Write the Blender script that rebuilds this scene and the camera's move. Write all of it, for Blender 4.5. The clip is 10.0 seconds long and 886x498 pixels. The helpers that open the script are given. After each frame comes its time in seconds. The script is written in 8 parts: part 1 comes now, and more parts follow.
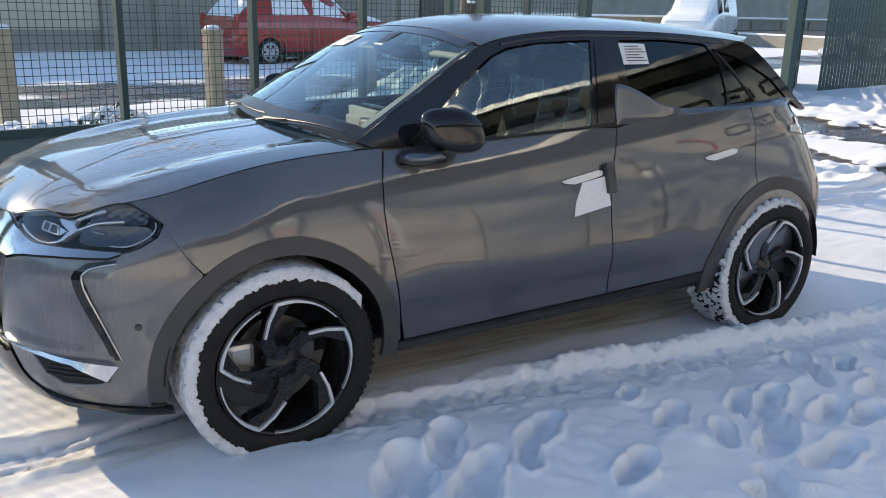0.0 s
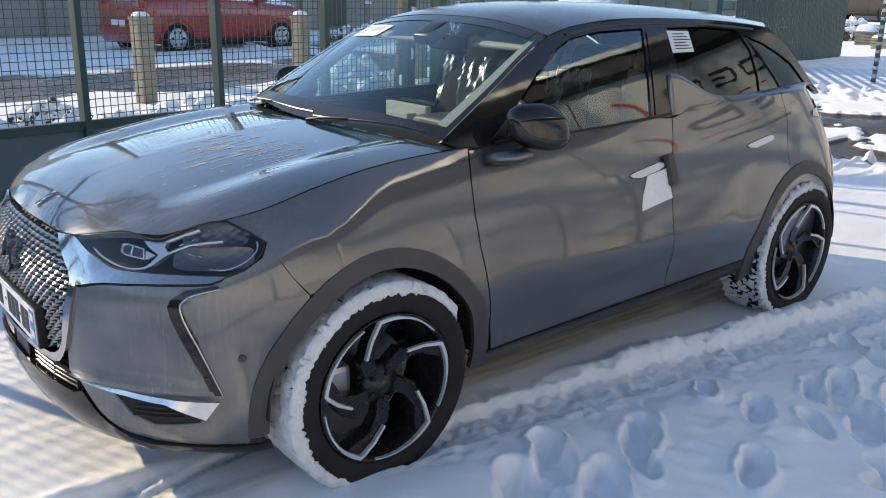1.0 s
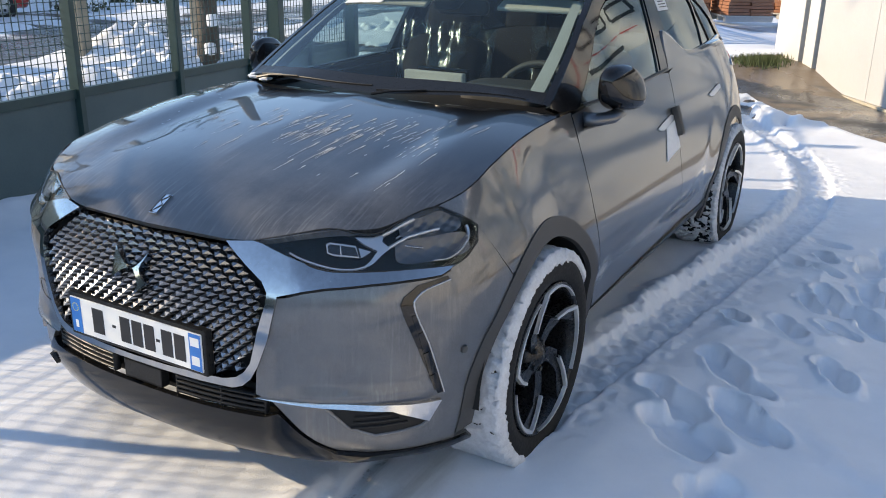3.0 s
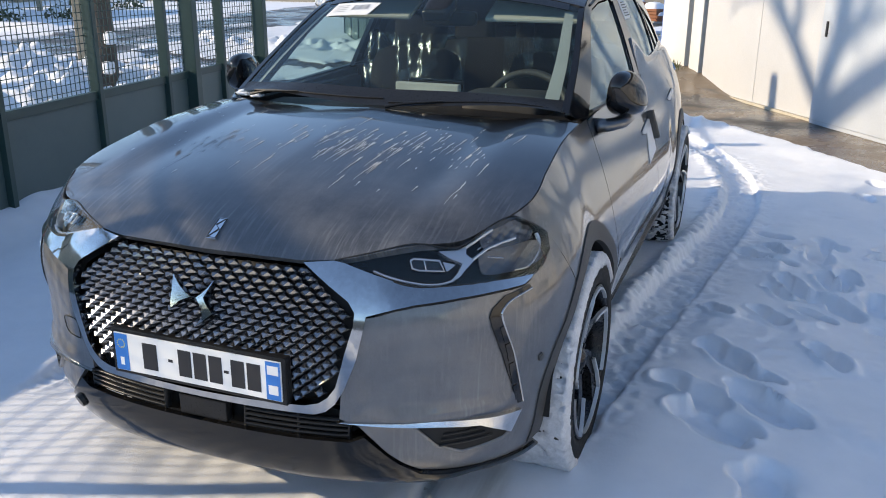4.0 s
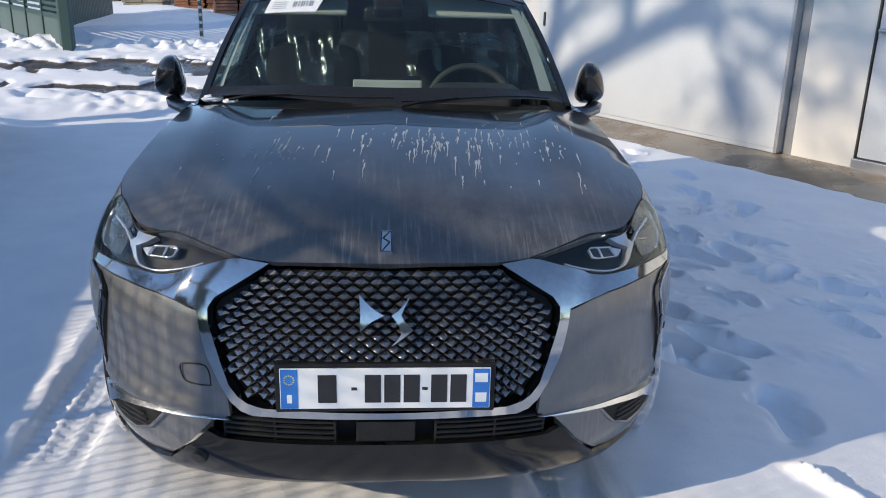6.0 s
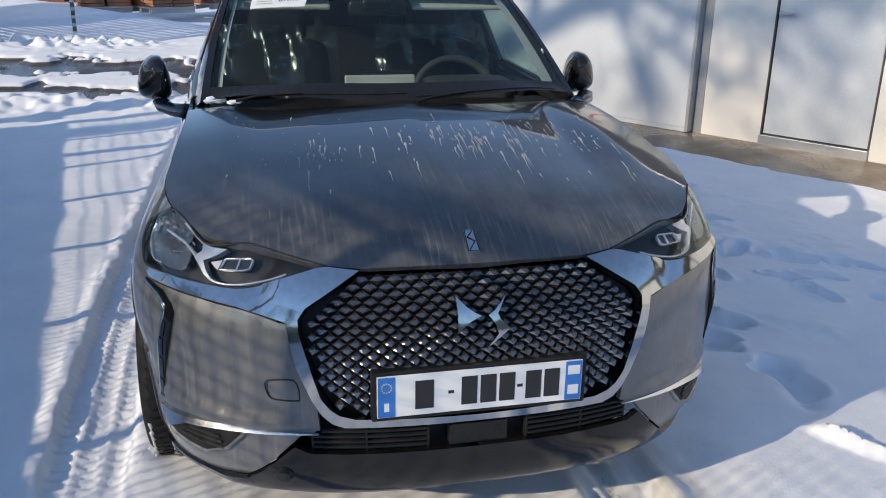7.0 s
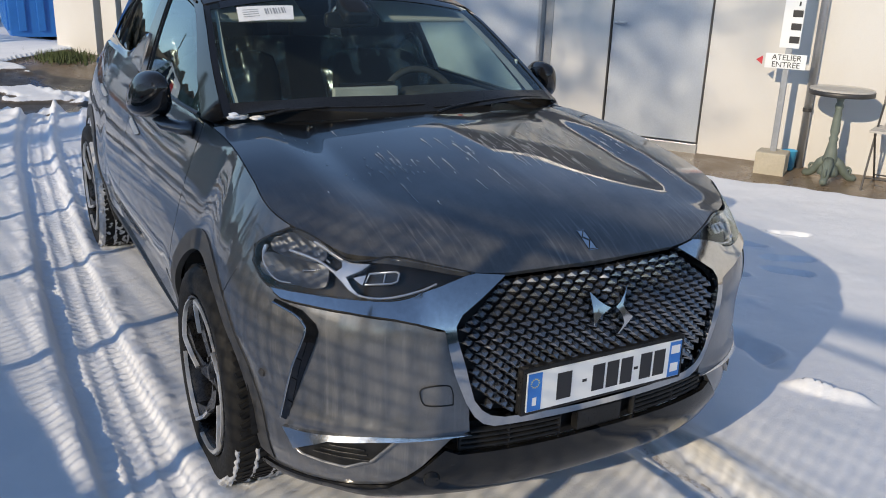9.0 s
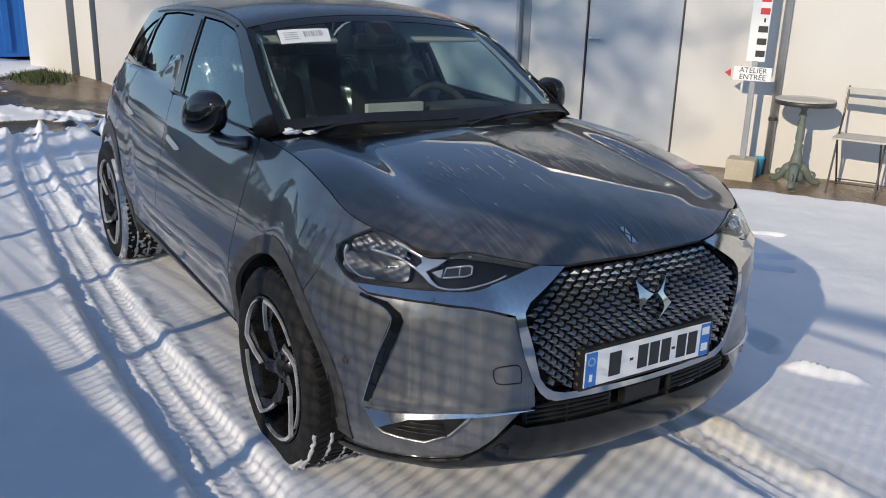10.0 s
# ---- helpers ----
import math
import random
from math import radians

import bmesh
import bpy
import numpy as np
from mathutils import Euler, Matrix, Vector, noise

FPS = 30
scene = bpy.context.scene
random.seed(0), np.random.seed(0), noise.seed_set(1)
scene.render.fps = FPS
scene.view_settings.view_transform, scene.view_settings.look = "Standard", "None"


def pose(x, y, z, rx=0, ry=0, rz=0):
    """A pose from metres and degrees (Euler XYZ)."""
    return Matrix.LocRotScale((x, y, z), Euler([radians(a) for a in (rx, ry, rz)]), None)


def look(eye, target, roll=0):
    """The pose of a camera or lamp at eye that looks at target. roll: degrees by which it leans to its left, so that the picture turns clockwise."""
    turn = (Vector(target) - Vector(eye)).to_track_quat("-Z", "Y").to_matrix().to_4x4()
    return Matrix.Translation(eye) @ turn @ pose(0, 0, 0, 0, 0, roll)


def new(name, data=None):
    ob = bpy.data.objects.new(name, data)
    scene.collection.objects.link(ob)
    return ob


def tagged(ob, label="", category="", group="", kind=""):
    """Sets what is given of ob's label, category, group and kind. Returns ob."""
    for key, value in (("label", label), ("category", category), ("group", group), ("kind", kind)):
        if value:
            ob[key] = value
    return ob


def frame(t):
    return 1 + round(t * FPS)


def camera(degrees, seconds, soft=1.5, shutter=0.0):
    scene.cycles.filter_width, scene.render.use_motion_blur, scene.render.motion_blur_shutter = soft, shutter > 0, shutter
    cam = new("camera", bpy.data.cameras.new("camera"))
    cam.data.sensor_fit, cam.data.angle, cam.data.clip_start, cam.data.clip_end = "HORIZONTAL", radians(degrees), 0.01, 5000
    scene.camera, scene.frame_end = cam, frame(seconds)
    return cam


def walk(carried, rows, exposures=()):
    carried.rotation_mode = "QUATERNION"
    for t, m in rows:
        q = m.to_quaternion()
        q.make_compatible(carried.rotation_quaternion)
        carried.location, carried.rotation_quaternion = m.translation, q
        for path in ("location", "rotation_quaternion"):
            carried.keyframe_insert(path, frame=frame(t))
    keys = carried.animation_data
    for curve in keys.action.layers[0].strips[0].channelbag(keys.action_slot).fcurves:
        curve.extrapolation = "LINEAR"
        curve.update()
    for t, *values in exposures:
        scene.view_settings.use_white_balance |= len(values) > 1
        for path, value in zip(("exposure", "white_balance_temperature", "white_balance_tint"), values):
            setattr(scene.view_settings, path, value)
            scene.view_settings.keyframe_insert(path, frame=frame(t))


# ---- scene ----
cam = camera(54.9, 10.0, soft=1.0)
PATH = [
    (0, (1.003, 3.469, 1.567), (-0.018, 1.839, 1.019), 1.5),
    (0.5, (1.234, 3.222, 1.574), (0.142, 1.651, 0.991), 0.8),
    (1, (1.469, 2.897, 1.578), (0.244, 1.427, 0.997), 1.2),
    (1.5, (1.794, 2.624, 1.588), (0.41, 1.296, 1.022), 1.0),
    (2, (1.997, 2.379, 1.577), (0.526, 1.162, 0.981), 0.3),
    (2.5, (2.177, 2.076, 1.574), (0.612, 1.006, 0.937), 0.8),
    (4, (2.537, 1.331, 1.557), (0.763, 0.648, 0.935), 0.4),
    (4.5, (2.669, 1.011, 1.56), (0.818, 0.543, 0.964), 1.0),
    (5, (2.75, 0.703, 1.561), (0.861, 0.413, 0.969), 1.1),
    (5.5, (2.738, 0.37, 1.564), (0.836, 0.271, 0.953), 1.6),
    (6, (2.777, 0.005, 1.565), (0.884, 0.133, 0.934), 1.4),
    (7.5, (2.642, -0.775, 1.589), (0.833, -0.219, 0.943), 1.4),
    (8, (2.674, -1.058, 1.622), (0.916, -0.348, 0.988), 2.3),
    (8.5, (2.606, -1.227, 1.605), (0.905, -0.39, 0.967), 2.3),
    (9, (2.462, -1.406, 1.59), (0.806, -0.478, 0.961), 2.1),
    (9.5, (2.476, -1.609, 1.606), (0.852, -0.615, 0.995), 1.8),
    (10, (2.542, -1.815, 1.619), (0.932, -0.789, 1.025), 1.8),
]
walk(cam, [(t, look(eye, target, roll)) for t, eye, target, roll in PATH], [(0, 1.30, 8600, 10), (2.5, 1.27, 8500, 10), (5.5, 0.98, 7600, 10), (8.5, 0.61, 7800, 10), (10, 0.52, 7600, 10)])

# sun low in the south-west, clear winter sky
SUN_AZ = Vector((0.40, -0.917, 0.0)).normalized()
SUN_EL = radians(22.5)
world = bpy.data.worlds.new("winter_sky")
scene.world = world
world.use_nodes = True
wn = world.node_tree.nodes
sky = wn.new("ShaderNodeTexSky")
sky.sky_type, sky.sun_disc = "NISHITA", False
sky.sun_elevation = SUN_EL
sky.sun_rotation = math.atan2(SUN_AZ.x, SUN_AZ.y)
sky.air_density, sky.dust_density, sky.ozone_density = 0.9, 0.0, 3.4
sky.altitude = 1800
wn["Background"].inputs["Strength"].default_value = 0.16
world.node_tree.links.new(sky.outputs["Color"], wn["Background"].inputs["Color"])
sun = new("sun", bpy.data.lights.new("sun", "SUN"))
sun.data.energy, sun.data.angle, sun.data.color = 2.25, radians(0.55), (1.0, 0.92, 0.80)
sun_dir = Vector((SUN_AZ.x * math.cos(SUN_EL), SUN_AZ.y * math.cos(SUN_EL), math.sin(SUN_EL)))
sun.matrix_world = look(sun_dir * 60, (0, 0, 0))


# ---- materials ----
class Mat:
    """A node material with a Principled shader and shorthands."""

    def __init__(self, name, color=(0.5, 0.5, 0.5), rough=0.5, metal=0.0, **more):
        self.m = bpy.data.materials.new(name)
        self.m.use_nodes = True
        self.t = self.m.node_tree
        self.b = self.t.nodes["Principled BSDF"]
        self.set("Base Color", (*color, 1))
        self.set("Roughness", rough)
        self.set("Metallic", metal)
        for k, v in more.items():
            self.set(k.replace("_", " "), v)

    def set(self, name, v):
        self.b.inputs[name].default_value = v

    def node(self, kind, **values):
        n = self.t.nodes.new("ShaderNode" + kind)
        for k, v in values.items():
            n.inputs[k.replace("_", " ")].default_value = v
        return n

    def link(self, a, b):
        self.t.links.new(a, b)

    def coords(self, scale=(1, 1, 1), world_space=True):
        mp = self.node("Mapping")
        mp.inputs["Scale"].default_value = scale
        if world_space:
            g = self.node("NewGeometry")
            self.link(g.outputs["Position"], mp.inputs["Vector"])
        else:
            g = self.node("TexCoord")
            self.link(g.outputs["Object"], mp.inputs["Vector"])
        return mp.outputs["Vector"]

    def noise(self, scale=5, detail=4, rough=0.55, stretch=(1, 1, 1), world_space=True):
        n = self.node("TexNoise", Scale=scale, Detail=detail, Roughness=rough)
        self.link(self.coords(stretch, world_space), n.inputs["Vector"])
        return n.outputs["Fac"]

    def ramp(self, fac, lo, hi, a=(0, 0, 0), b=(1, 1, 1)):
        r = self.node("ValToRGB")
        r.color_ramp.elements[0].position, r.color_ramp.elements[1].position = lo, hi
        r.color_ramp.elements[0].color, r.color_ramp.elements[1].color = (*a, 1), (*b, 1)
        self.link(fac, r.inputs["Fac"])
        return r.outputs["Color"]

    def mix(self, fac, a, b, kind="MIX"):
        n = self.t.nodes.new("ShaderNodeMix")
        n.data_type, n.blend_type = "RGBA", kind
        for sock, v in ((n.inputs["Factor"], fac), (n.inputs[6], a), (n.inputs[7], b)):
            if isinstance(v, bpy.types.NodeSocket):
                self.link(v, sock)
            elif isinstance(v, tuple):
                sock.default_value = (*v, 1)
            else:
                sock.default_value = v
        return n.outputs[2]

    def to(self, name, sock):
        self.link(sock, self.b.inputs[name])
        return self

    def bump(self, fac, strength=0.3, dist=0.01):
        n = self.node("Bump", Strength=strength, Distance=dist)
        self.link(fac, n.inputs["Height"])
        self.link(n.outputs["Normal"], self.b.inputs["Normal"])
        return self


def varied(name, a, b, scale=6, rough=0.6, bump=0.15, dist=0.004, fine=60, metal=0.0, stretch=(1, 1, 1), world_space=True, **more):
    """Colour that wanders between a and b at a large and a fine scale, with relief."""
    m = Mat(name, a, rough, metal, **more)
    big = m.ramp(m.noise(scale, 5, 0.6, stretch, world_space), 0.3, 0.7)
    small = m.noise(fine, 3, 0.6, stretch, world_space)
    base = m.mix(big, a, b)
    m.to("Base Color", m.mix(0.35, base, m.mix(small, tuple(c * 0.6 for c in a), tuple(min(1, c * 1.35) for c in b))))
    m.to("Roughness", m.ramp(small, 0.2, 0.8, (rough * 0.8,) * 3, (min(1, rough * 1.2),) * 3))
    m.bump(small, bump, dist)
    return m.m


def glass_mat(name, tint=(1, 1, 1), strength=0.86, sheen=0.08, rough=0.015, film=0.0):
    """Thin pane: clear or tinted, with a mirror sheen by angle."""
    m = bpy.data.materials.new(name)
    m.use_nodes = True
    t = m.node_tree
    t.nodes.remove(t.nodes["Principled BSDF"])
    tr, gl, mx, lw, pw, ma = (t.nodes.new("ShaderNode" + k) for k in ("BsdfTransparent", "BsdfGlossy", "MixShader", "LayerWeight", "Math", "Math"))
    tr.inputs["Color"].default_value = (*[c * strength for c in tint], 1)
    gl.inputs["Roughness"].default_value = rough
    gl.inputs["Color"].default_value = (0.85, 0.97, 1.0, 1)
    # gloss grows towards grazing angles, alike from both sides of the thin pane
    lw.inputs["Blend"].default_value = 0.5
    pw.operation, ma.operation = "POWER", "MULTIPLY_ADD"
    pw.inputs[1].default_value = 4.5
    ma.inputs[1].default_value, ma.inputs[2].default_value = 1 - sheen, sheen
    t.links.new(lw.outputs["Facing"], pw.inputs[0])
    t.links.new(pw.outputs[0], ma.inputs[0])
    t.links.new(ma.outputs[0], mx.inputs["Fac"])
    t.links.new(tr.outputs["BSDF"], mx.inputs[1])
    t.links.new(gl.outputs["BSDF"], mx.inputs[2])
    last = mx
    if film:
        # a thin teal veil that paints in the pane's reflected haze, thicker in clouds
        df, tx, rp, both = (t.nodes.new("ShaderNode" + k) for k in ("BsdfDiffuse", "TexNoise", "ValToRGB", "MixShader"))
        df.inputs["Color"].default_value = (0.50, 0.62, 0.62, 1)
        tx.inputs["Scale"].default_value, tx.inputs["Detail"].default_value = 3.5, 6
        rp.color_ramp.elements[0].position, rp.color_ramp.elements[1].position = 0.3, 0.75
        rp.color_ramp.elements[0].color, rp.color_ramp.elements[1].color = (film * 0.3,) * 3 + (1,), (film,) * 3 + (1,)
        geo = t.nodes.new("ShaderNodeNewGeometry")
        t.links.new(geo.outputs["Position"], tx.inputs["Vector"])
        t.links.new(tx.outputs["Fac"], rp.inputs["Fac"])
        t.links.new(rp.outputs["Color"], both.inputs["Fac"])
        t.links.new(mx.outputs["Shader"], both.inputs[1])
        t.links.new(df.outputs["BSDF"], both.inputs[2])
        last = both
    t.links.new(last.outputs["Shader"], t.nodes["Material Output"].inputs["Surface"])
    return m


def lacquer(name, dust_lo, dust_hi, base_a, base_b, metal, speckle, coat=1.55, streak=0.0, nose=0.0, least=0.05, flake_rough=0.4, run=(0.05, 1.0, 0.1), haze=0.2, clean=0.004):
    """Grey metallic lacquer under clear coat, with a thin dried road film; nose adds dust towards the car's front."""
    m = Mat(name, base_a, flake_rough, metal, Coat_Weight=1.0, Coat_Roughness=0.01, Coat_IOR=coat)
    flake = m.noise(900, 1, 0.5)
    base = m.mix(m.ramp(flake, 0.35, 0.65), base_a, base_b)
    patchy = m.noise(4.5, 6, 0.7)
    cloud = m.ramp(patchy, 0.33, 0.72, (dust_lo,) * 3, (dust_hi,) * 3)
    speck = m.ramp(m.noise(240, 2, 0.6), 0.50, 0.72, (0,) * 3, (speckle,) * 3)
    wiped = m.ramp(m.noise(26, 4, 0.6, (0.12, 1.0, 0.3)), 0.35, 0.7, (0.0,) * 3, (speckle * 0.8,) * 3)
    lines = m.ramp(m.noise(95, 3, 0.6, run), 0.52, 0.68, (0.0,) * 3, (streak,) * 3)
    lines = m.mix(1.0, lines, m.ramp(m.noise(3.0, 4, 0.6), 0.40, 0.62), "MULTIPLY")
    film = m.mix(1.0, m.mix(1.0, m.mix(1.0, cloud, speck, "ADD"), wiped, "ADD"), lines, "ADD")
    if nose:
        # washed clean below the screen, dried dust on the front half
        geo, xyz = m.node("NewGeometry"), m.node("SeparateXYZ")
        m.link(geo.outputs["Position"], xyz.inputs["Vector"])
        rag = m.t.nodes.new("ShaderNodeMath")
        rag.operation = "MULTIPLY_ADD"
        m.link(m.noise(6, 5, 0.65, (0.5, 1.4, 1)), rag.inputs[0])
        rag.inputs[1].default_value = 0.5
        m.link(xyz.outputs["X"], rag.inputs[2])
        front = m.ramp(rag.outputs[0], 0.42, 0.92, (least,) * 3, (1.0,) * 3)
        film = m.mix(1.0, m.mix(1.0, film, m.ramp(patchy, 0.32, 0.66, (nose * 0.35,) * 3, (nose,) * 3), "ADD"), front, "MULTIPLY")
    m.to("Base Color", base)
    m.to("Coat Roughness", m.mix(m.ramp(film, 0.02, 0.26), (clean,) * 3, (haze,) * 3))
    dust, both = m.node("BsdfDiffuse", Color=(0.355, 0.355, 0.355, 1)), m.node("MixShader")
    m.link(film, both.inputs["Fac"])
    m.link(m.b.outputs["BSDF"], both.inputs[1])
    m.link(dust.outputs["BSDF"], both.inputs[2])
    m.link(both.outputs["Shader"], m.t.nodes["Material Output"].inputs["Surface"])
    return m.m


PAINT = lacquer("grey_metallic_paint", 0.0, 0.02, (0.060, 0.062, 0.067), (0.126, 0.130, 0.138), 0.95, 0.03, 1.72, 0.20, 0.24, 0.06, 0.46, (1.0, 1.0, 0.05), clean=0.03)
# the body's lacquer with shade and dark sky reflection put into its base colour, plus dust
PAINT_HOOD = lacquer("dusty_shaded_bonnet_paint", 0.0, 0.04, (0.012, 0.0135, 0.018), (0.028, 0.031, 0.039), 0.95, 0.04, 1.8, 0.22, 0.20, 0.03, 0.30, haze=0.03)
DRIP = varied("dried_white_drip", (0.34, 0.34, 0.335), (0.50, 0.495, 0.485), 30, 0.7, 0.1, 0.0005, 300)
BLACK_PAINT = varied("black_gloss_paint", (0.007, 0.007, 0.008), (0.013, 0.013, 0.014), 8, 0.06, 0.01, 0.0005, Specular_IOR_Level=0.5)
ROOF_PAINT = varied("frosted_black_roof_paint", (0.014, 0.014, 0.016), (0.03, 0.03, 0.032), 5, 0.22, 0.02, 0.001, 160, Coat_Weight=0.2)
PLASTIC = varied("dark_grey_plastic", (0.035, 0.035, 0.036), (0.055, 0.054, 0.053), 10, 0.55, 0.06, 0.001, 300)
BLACK_PLASTIC = varied("black_plastic", (0.011, 0.011, 0.011), (0.02, 0.02, 0.02), 12, 0.3, 0.04, 0.001, 200, Specular_IOR_Level=0.25)
PIANO = Mat("piano_black", (0.006, 0.006, 0.007), 0.06).m
CHROME = Mat("chrome", (0.78, 0.79, 0.8), 0.07, 1.0).m
SATIN = varied("satin_chrome", (0.40, 0.41, 0.425), (0.48, 0.49, 0.50), 4, 0.09, 0.01, 0.0005, metal=1.0)
RUBBER = varied("tyre_rubber", (0.008, 0.008, 0.008), (0.018, 0.0175, 0.017), 14, 0.7, 0.2, 0.002, 90, Specular_IOR_Level=0.25)
ALLOY = varied("dark_alloy", (0.014, 0.014, 0.015), (0.024, 0.024, 0.025), 10, 0.28, 0.03, 0.001, 120, metal=0.4)
ALLOY_CUT = Mat("machined_alloy", (0.66, 0.66, 0.655), 0.3, 0.6).m
STEEL = varied("brake_steel", (0.14, 0.135, 0.13), (0.10, 0.095, 0.09), 20, 0.35, 0.05, 0.001, metal=0.9)
GAP = Mat("dark_gap", (0.006, 0.006, 0.006), 0.7).m
GLASS = glass_mat("clear_glass", (0.80, 0.93, 0.90), 0.88, 0.12)
SCREEN = glass_mat("windscreen_glass", (0.72, 0.90, 0.88), 0.80, 0.014, film=0.018)
GLASS_DARK = glass_mat("privacy_glass", (0.05, 0.055, 0.06), 0.9, 0.05)
GLASS_BLACK = Mat("black_rear_glass", (0.004, 0.004, 0.005), 0.04).m
LENS = glass_mat("lamp_lens", (0.95, 0.96, 0.97), 0.97, 0.035)
RED_LENS = Mat("red_lens", (0.45, 0.015, 0.012), 0.1, Coat_Weight=1.0).m
FABRIC = varied("dark_seat_cloth", (0.010, 0.011, 0.012), (0.020, 0.020, 0.022), 9, 0.8, 0.2, 0.002, 200, Specular_IOR_Level=0.08)
FILM = glass_mat("plastic_seat_cover", (0.93, 0.95, 0.95), 0.95, 0.09, 0.30)
DASH = varied("dash_plastic", (0.008, 0.008, 0.009), (0.014, 0.014, 0.015), 12, 0.55, 0.1, 0.001, 260, Specular_IOR_Level=0.15)
LINER = varied("headliner", (0.42, 0.41, 0.38), (0.5, 0.49, 0.46), 7, 0.9, 0.1, 0.001, 300)
PAPER = varied("white_paper", (0.74, 0.75, 0.75), (0.82, 0.82, 0.8), 3, 0.7, 0.02, 0.001)
PLATE = Mat("plate_white", (0.78, 0.79, 0.78), 0.35).m
INK = Mat("dark_ink", (0.02, 0.02, 0.022), 0.5).m
FAINT_INK = Mat("faint_ink", (0.30, 0.31, 0.32), 0.6).m
BLUE = Mat("plate_blue", (0.02, 0.18, 0.55), 0.35).m
YELLOW = Mat("pale_yellow", (0.7, 0.6, 0.1), 0.5).m
FOAM = varied("grey_foam", (0.06, 0.055, 0.05), (0.09, 0.085, 0.075), 20, 0.9, 0.3, 0.002, 120)
RED_INK = Mat("red_ink", (0.55, 0.03, 0.04), 0.5).m


def snow_mat(name="snow"):
    m = Mat(name, (0.84, 0.86, 0.89), 0.75, Subsurface_Weight=0.0)
    a = m.noise(3.0, 6, 0.6)
    m.to("Base Color", m.mix(m.ramp(a, 0.3, 0.7), (0.80, 0.82, 0.85), (0.88, 0.89, 0.91)))
    g = m.mix(0.5, m.noise(55, 4, 0.7), m.noise(14, 5, 0.6))
    m.bump(g, 0.25, 0.012)
    return m.m


SNOW = snow_mat()
PACKED = varied("dirty_packed_snow", (0.48, 0.49, 0.51), (0.72, 0.73, 0.75), 25, 0.8, 0.5, 0.006, 130)


def ground_mat():
    """Snow over wet concrete, asphalt and earth; where each lies is stored on the sheet."""
    m = Mat("snowy_ground", (0.8, 0.8, 0.8), 0.7)
    at = m.t.nodes.new("ShaderNodeAttribute")
    at.attribute_name = "cover"
    sep = m.node("SeparateColor")
    m.link(at.outputs["Color"], sep.inputs["Color"])
    rag = m.noise(7, 6, 0.7)
    fine = m.noise(45, 4, 0.65)
    edge = m.mix(0.5, rag, fine)
    snow_fac = m.t.nodes.new("ShaderNodeMath")
    snow_fac.operation = "MULTIPLY_ADD"
    m.link(edge, snow_fac.inputs[0])
    snow_fac.inputs[1].default_value = 0.7
    snow_fac.inputs[2].default_value = -0.35
    tot = m.t.nodes.new("ShaderNodeMath")
    tot.operation = "ADD"
    m.link(snow_fac.outputs[0], tot.inputs[0])
    m.link(sep.outputs["Red"], tot.inputs[1])
    mask = m.ramp(tot.outputs[0], 0.44, 0.56)
    snow_col = m.mix(m.ramp(m.noise(3, 6, 0.6), 0.3, 0.7), (0.79, 0.815, 0.85), (0.88, 0.89, 0.91))
    slushy = m.mix(m.ramp(m.noise(30, 4, 0.6, (0.08, 1, 1)), 0.35, 0.65), (0.40, 0.37, 0.30), (0.74, 0.72, 0.66))
    snow_col = m.mix(sep.outputs["Blue"], snow_col, slushy)
    wet = m.mix(m.ramp(m.noise(1.6, 6, 0.65), 0.35, 0.7), (0.15, 0.110, 0.075), (0.30, 0.225, 0.155))
    wet = m.mix(m.ramp(fine, 0.3, 0.8), wet, (0.17, 0.125, 0.085))
    tar = m.mix(m.ramp(m.noise(2.5, 6, 0.7), 0.3, 0.75), (0.04, 0.038, 0.036), (0.085, 0.075, 0.066))
    bare = m.mix(sep.outputs["Green"], wet, tar)
    m.to("Base Color", m.mix(mask, bare, snow_col))
    puddle = m.ramp(m.noise(1.2, 4, 0.6), 0.42, 0.6, (0.12,) * 3, (0.55,) * 3)
    m.to("Roughness", m.mix(mask, puddle, (0.78,) * 3))
    m.bump(m.mix(0.45, m.noise(70, 5, 0.75), m.noise(16, 6, 0.65)), 0.30, 0.012)
    return m.m


GROUND = ground_mat()
WHITE_WALL = varied("white_render", (0.61, 0.58, 0.54), (0.67, 0.65, 0.61), 1.3, 0.85, 0.12, 0.002, 180)
DOOR_PAINT = varied("grey_blue_door_paint", (0.43, 0.46, 0.495), (0.48, 0.51, 0.54), 1.5, 0.45, 0.02, 0.001, 90)
PANEL_WHITE = varied("white_panel", (0.48, 0.48, 0.48), (0.54, 0.53, 0.52), 1.2, 0.6, 0.02, 0.001, 70)
GREEN = varied("dark_green_steel", (0.018, 0.05, 0.045), (0.03, 0.068, 0.06), 4, 0.45, 0.05, 0.001, 110)
GREEN_GREY = varied("weathered_green_panel", (0.062, 0.105, 0.102), (0.09, 0.132, 0.126), 3, 0.5, 0.05, 0.001, 80)
CONCRETE = varied("lichened_concrete", (0.21, 0.18, 0.13), (0.33, 0.29, 0.22), 6, 0.9, 0.3, 0.004, 70)
STONE = varied("pale_cast_stone", (0.42, 0.37, 0.28), (0.52, 0.47, 0.37), 8, 0.85, 0.3, 0.004, 60)
BRICKISH = varied("red_clay", (0.29, 0.11, 0.06), (0.38, 0.17, 0.09), 5, 0.85, 0.2, 0.003, 50)
BARK = varied("bark", (0.055, 0.045, 0.035), (0.12, 0.10, 0.08), 5, 0.9, 0.6, 0.02, 30, stretch=(1, 1, 0.3))
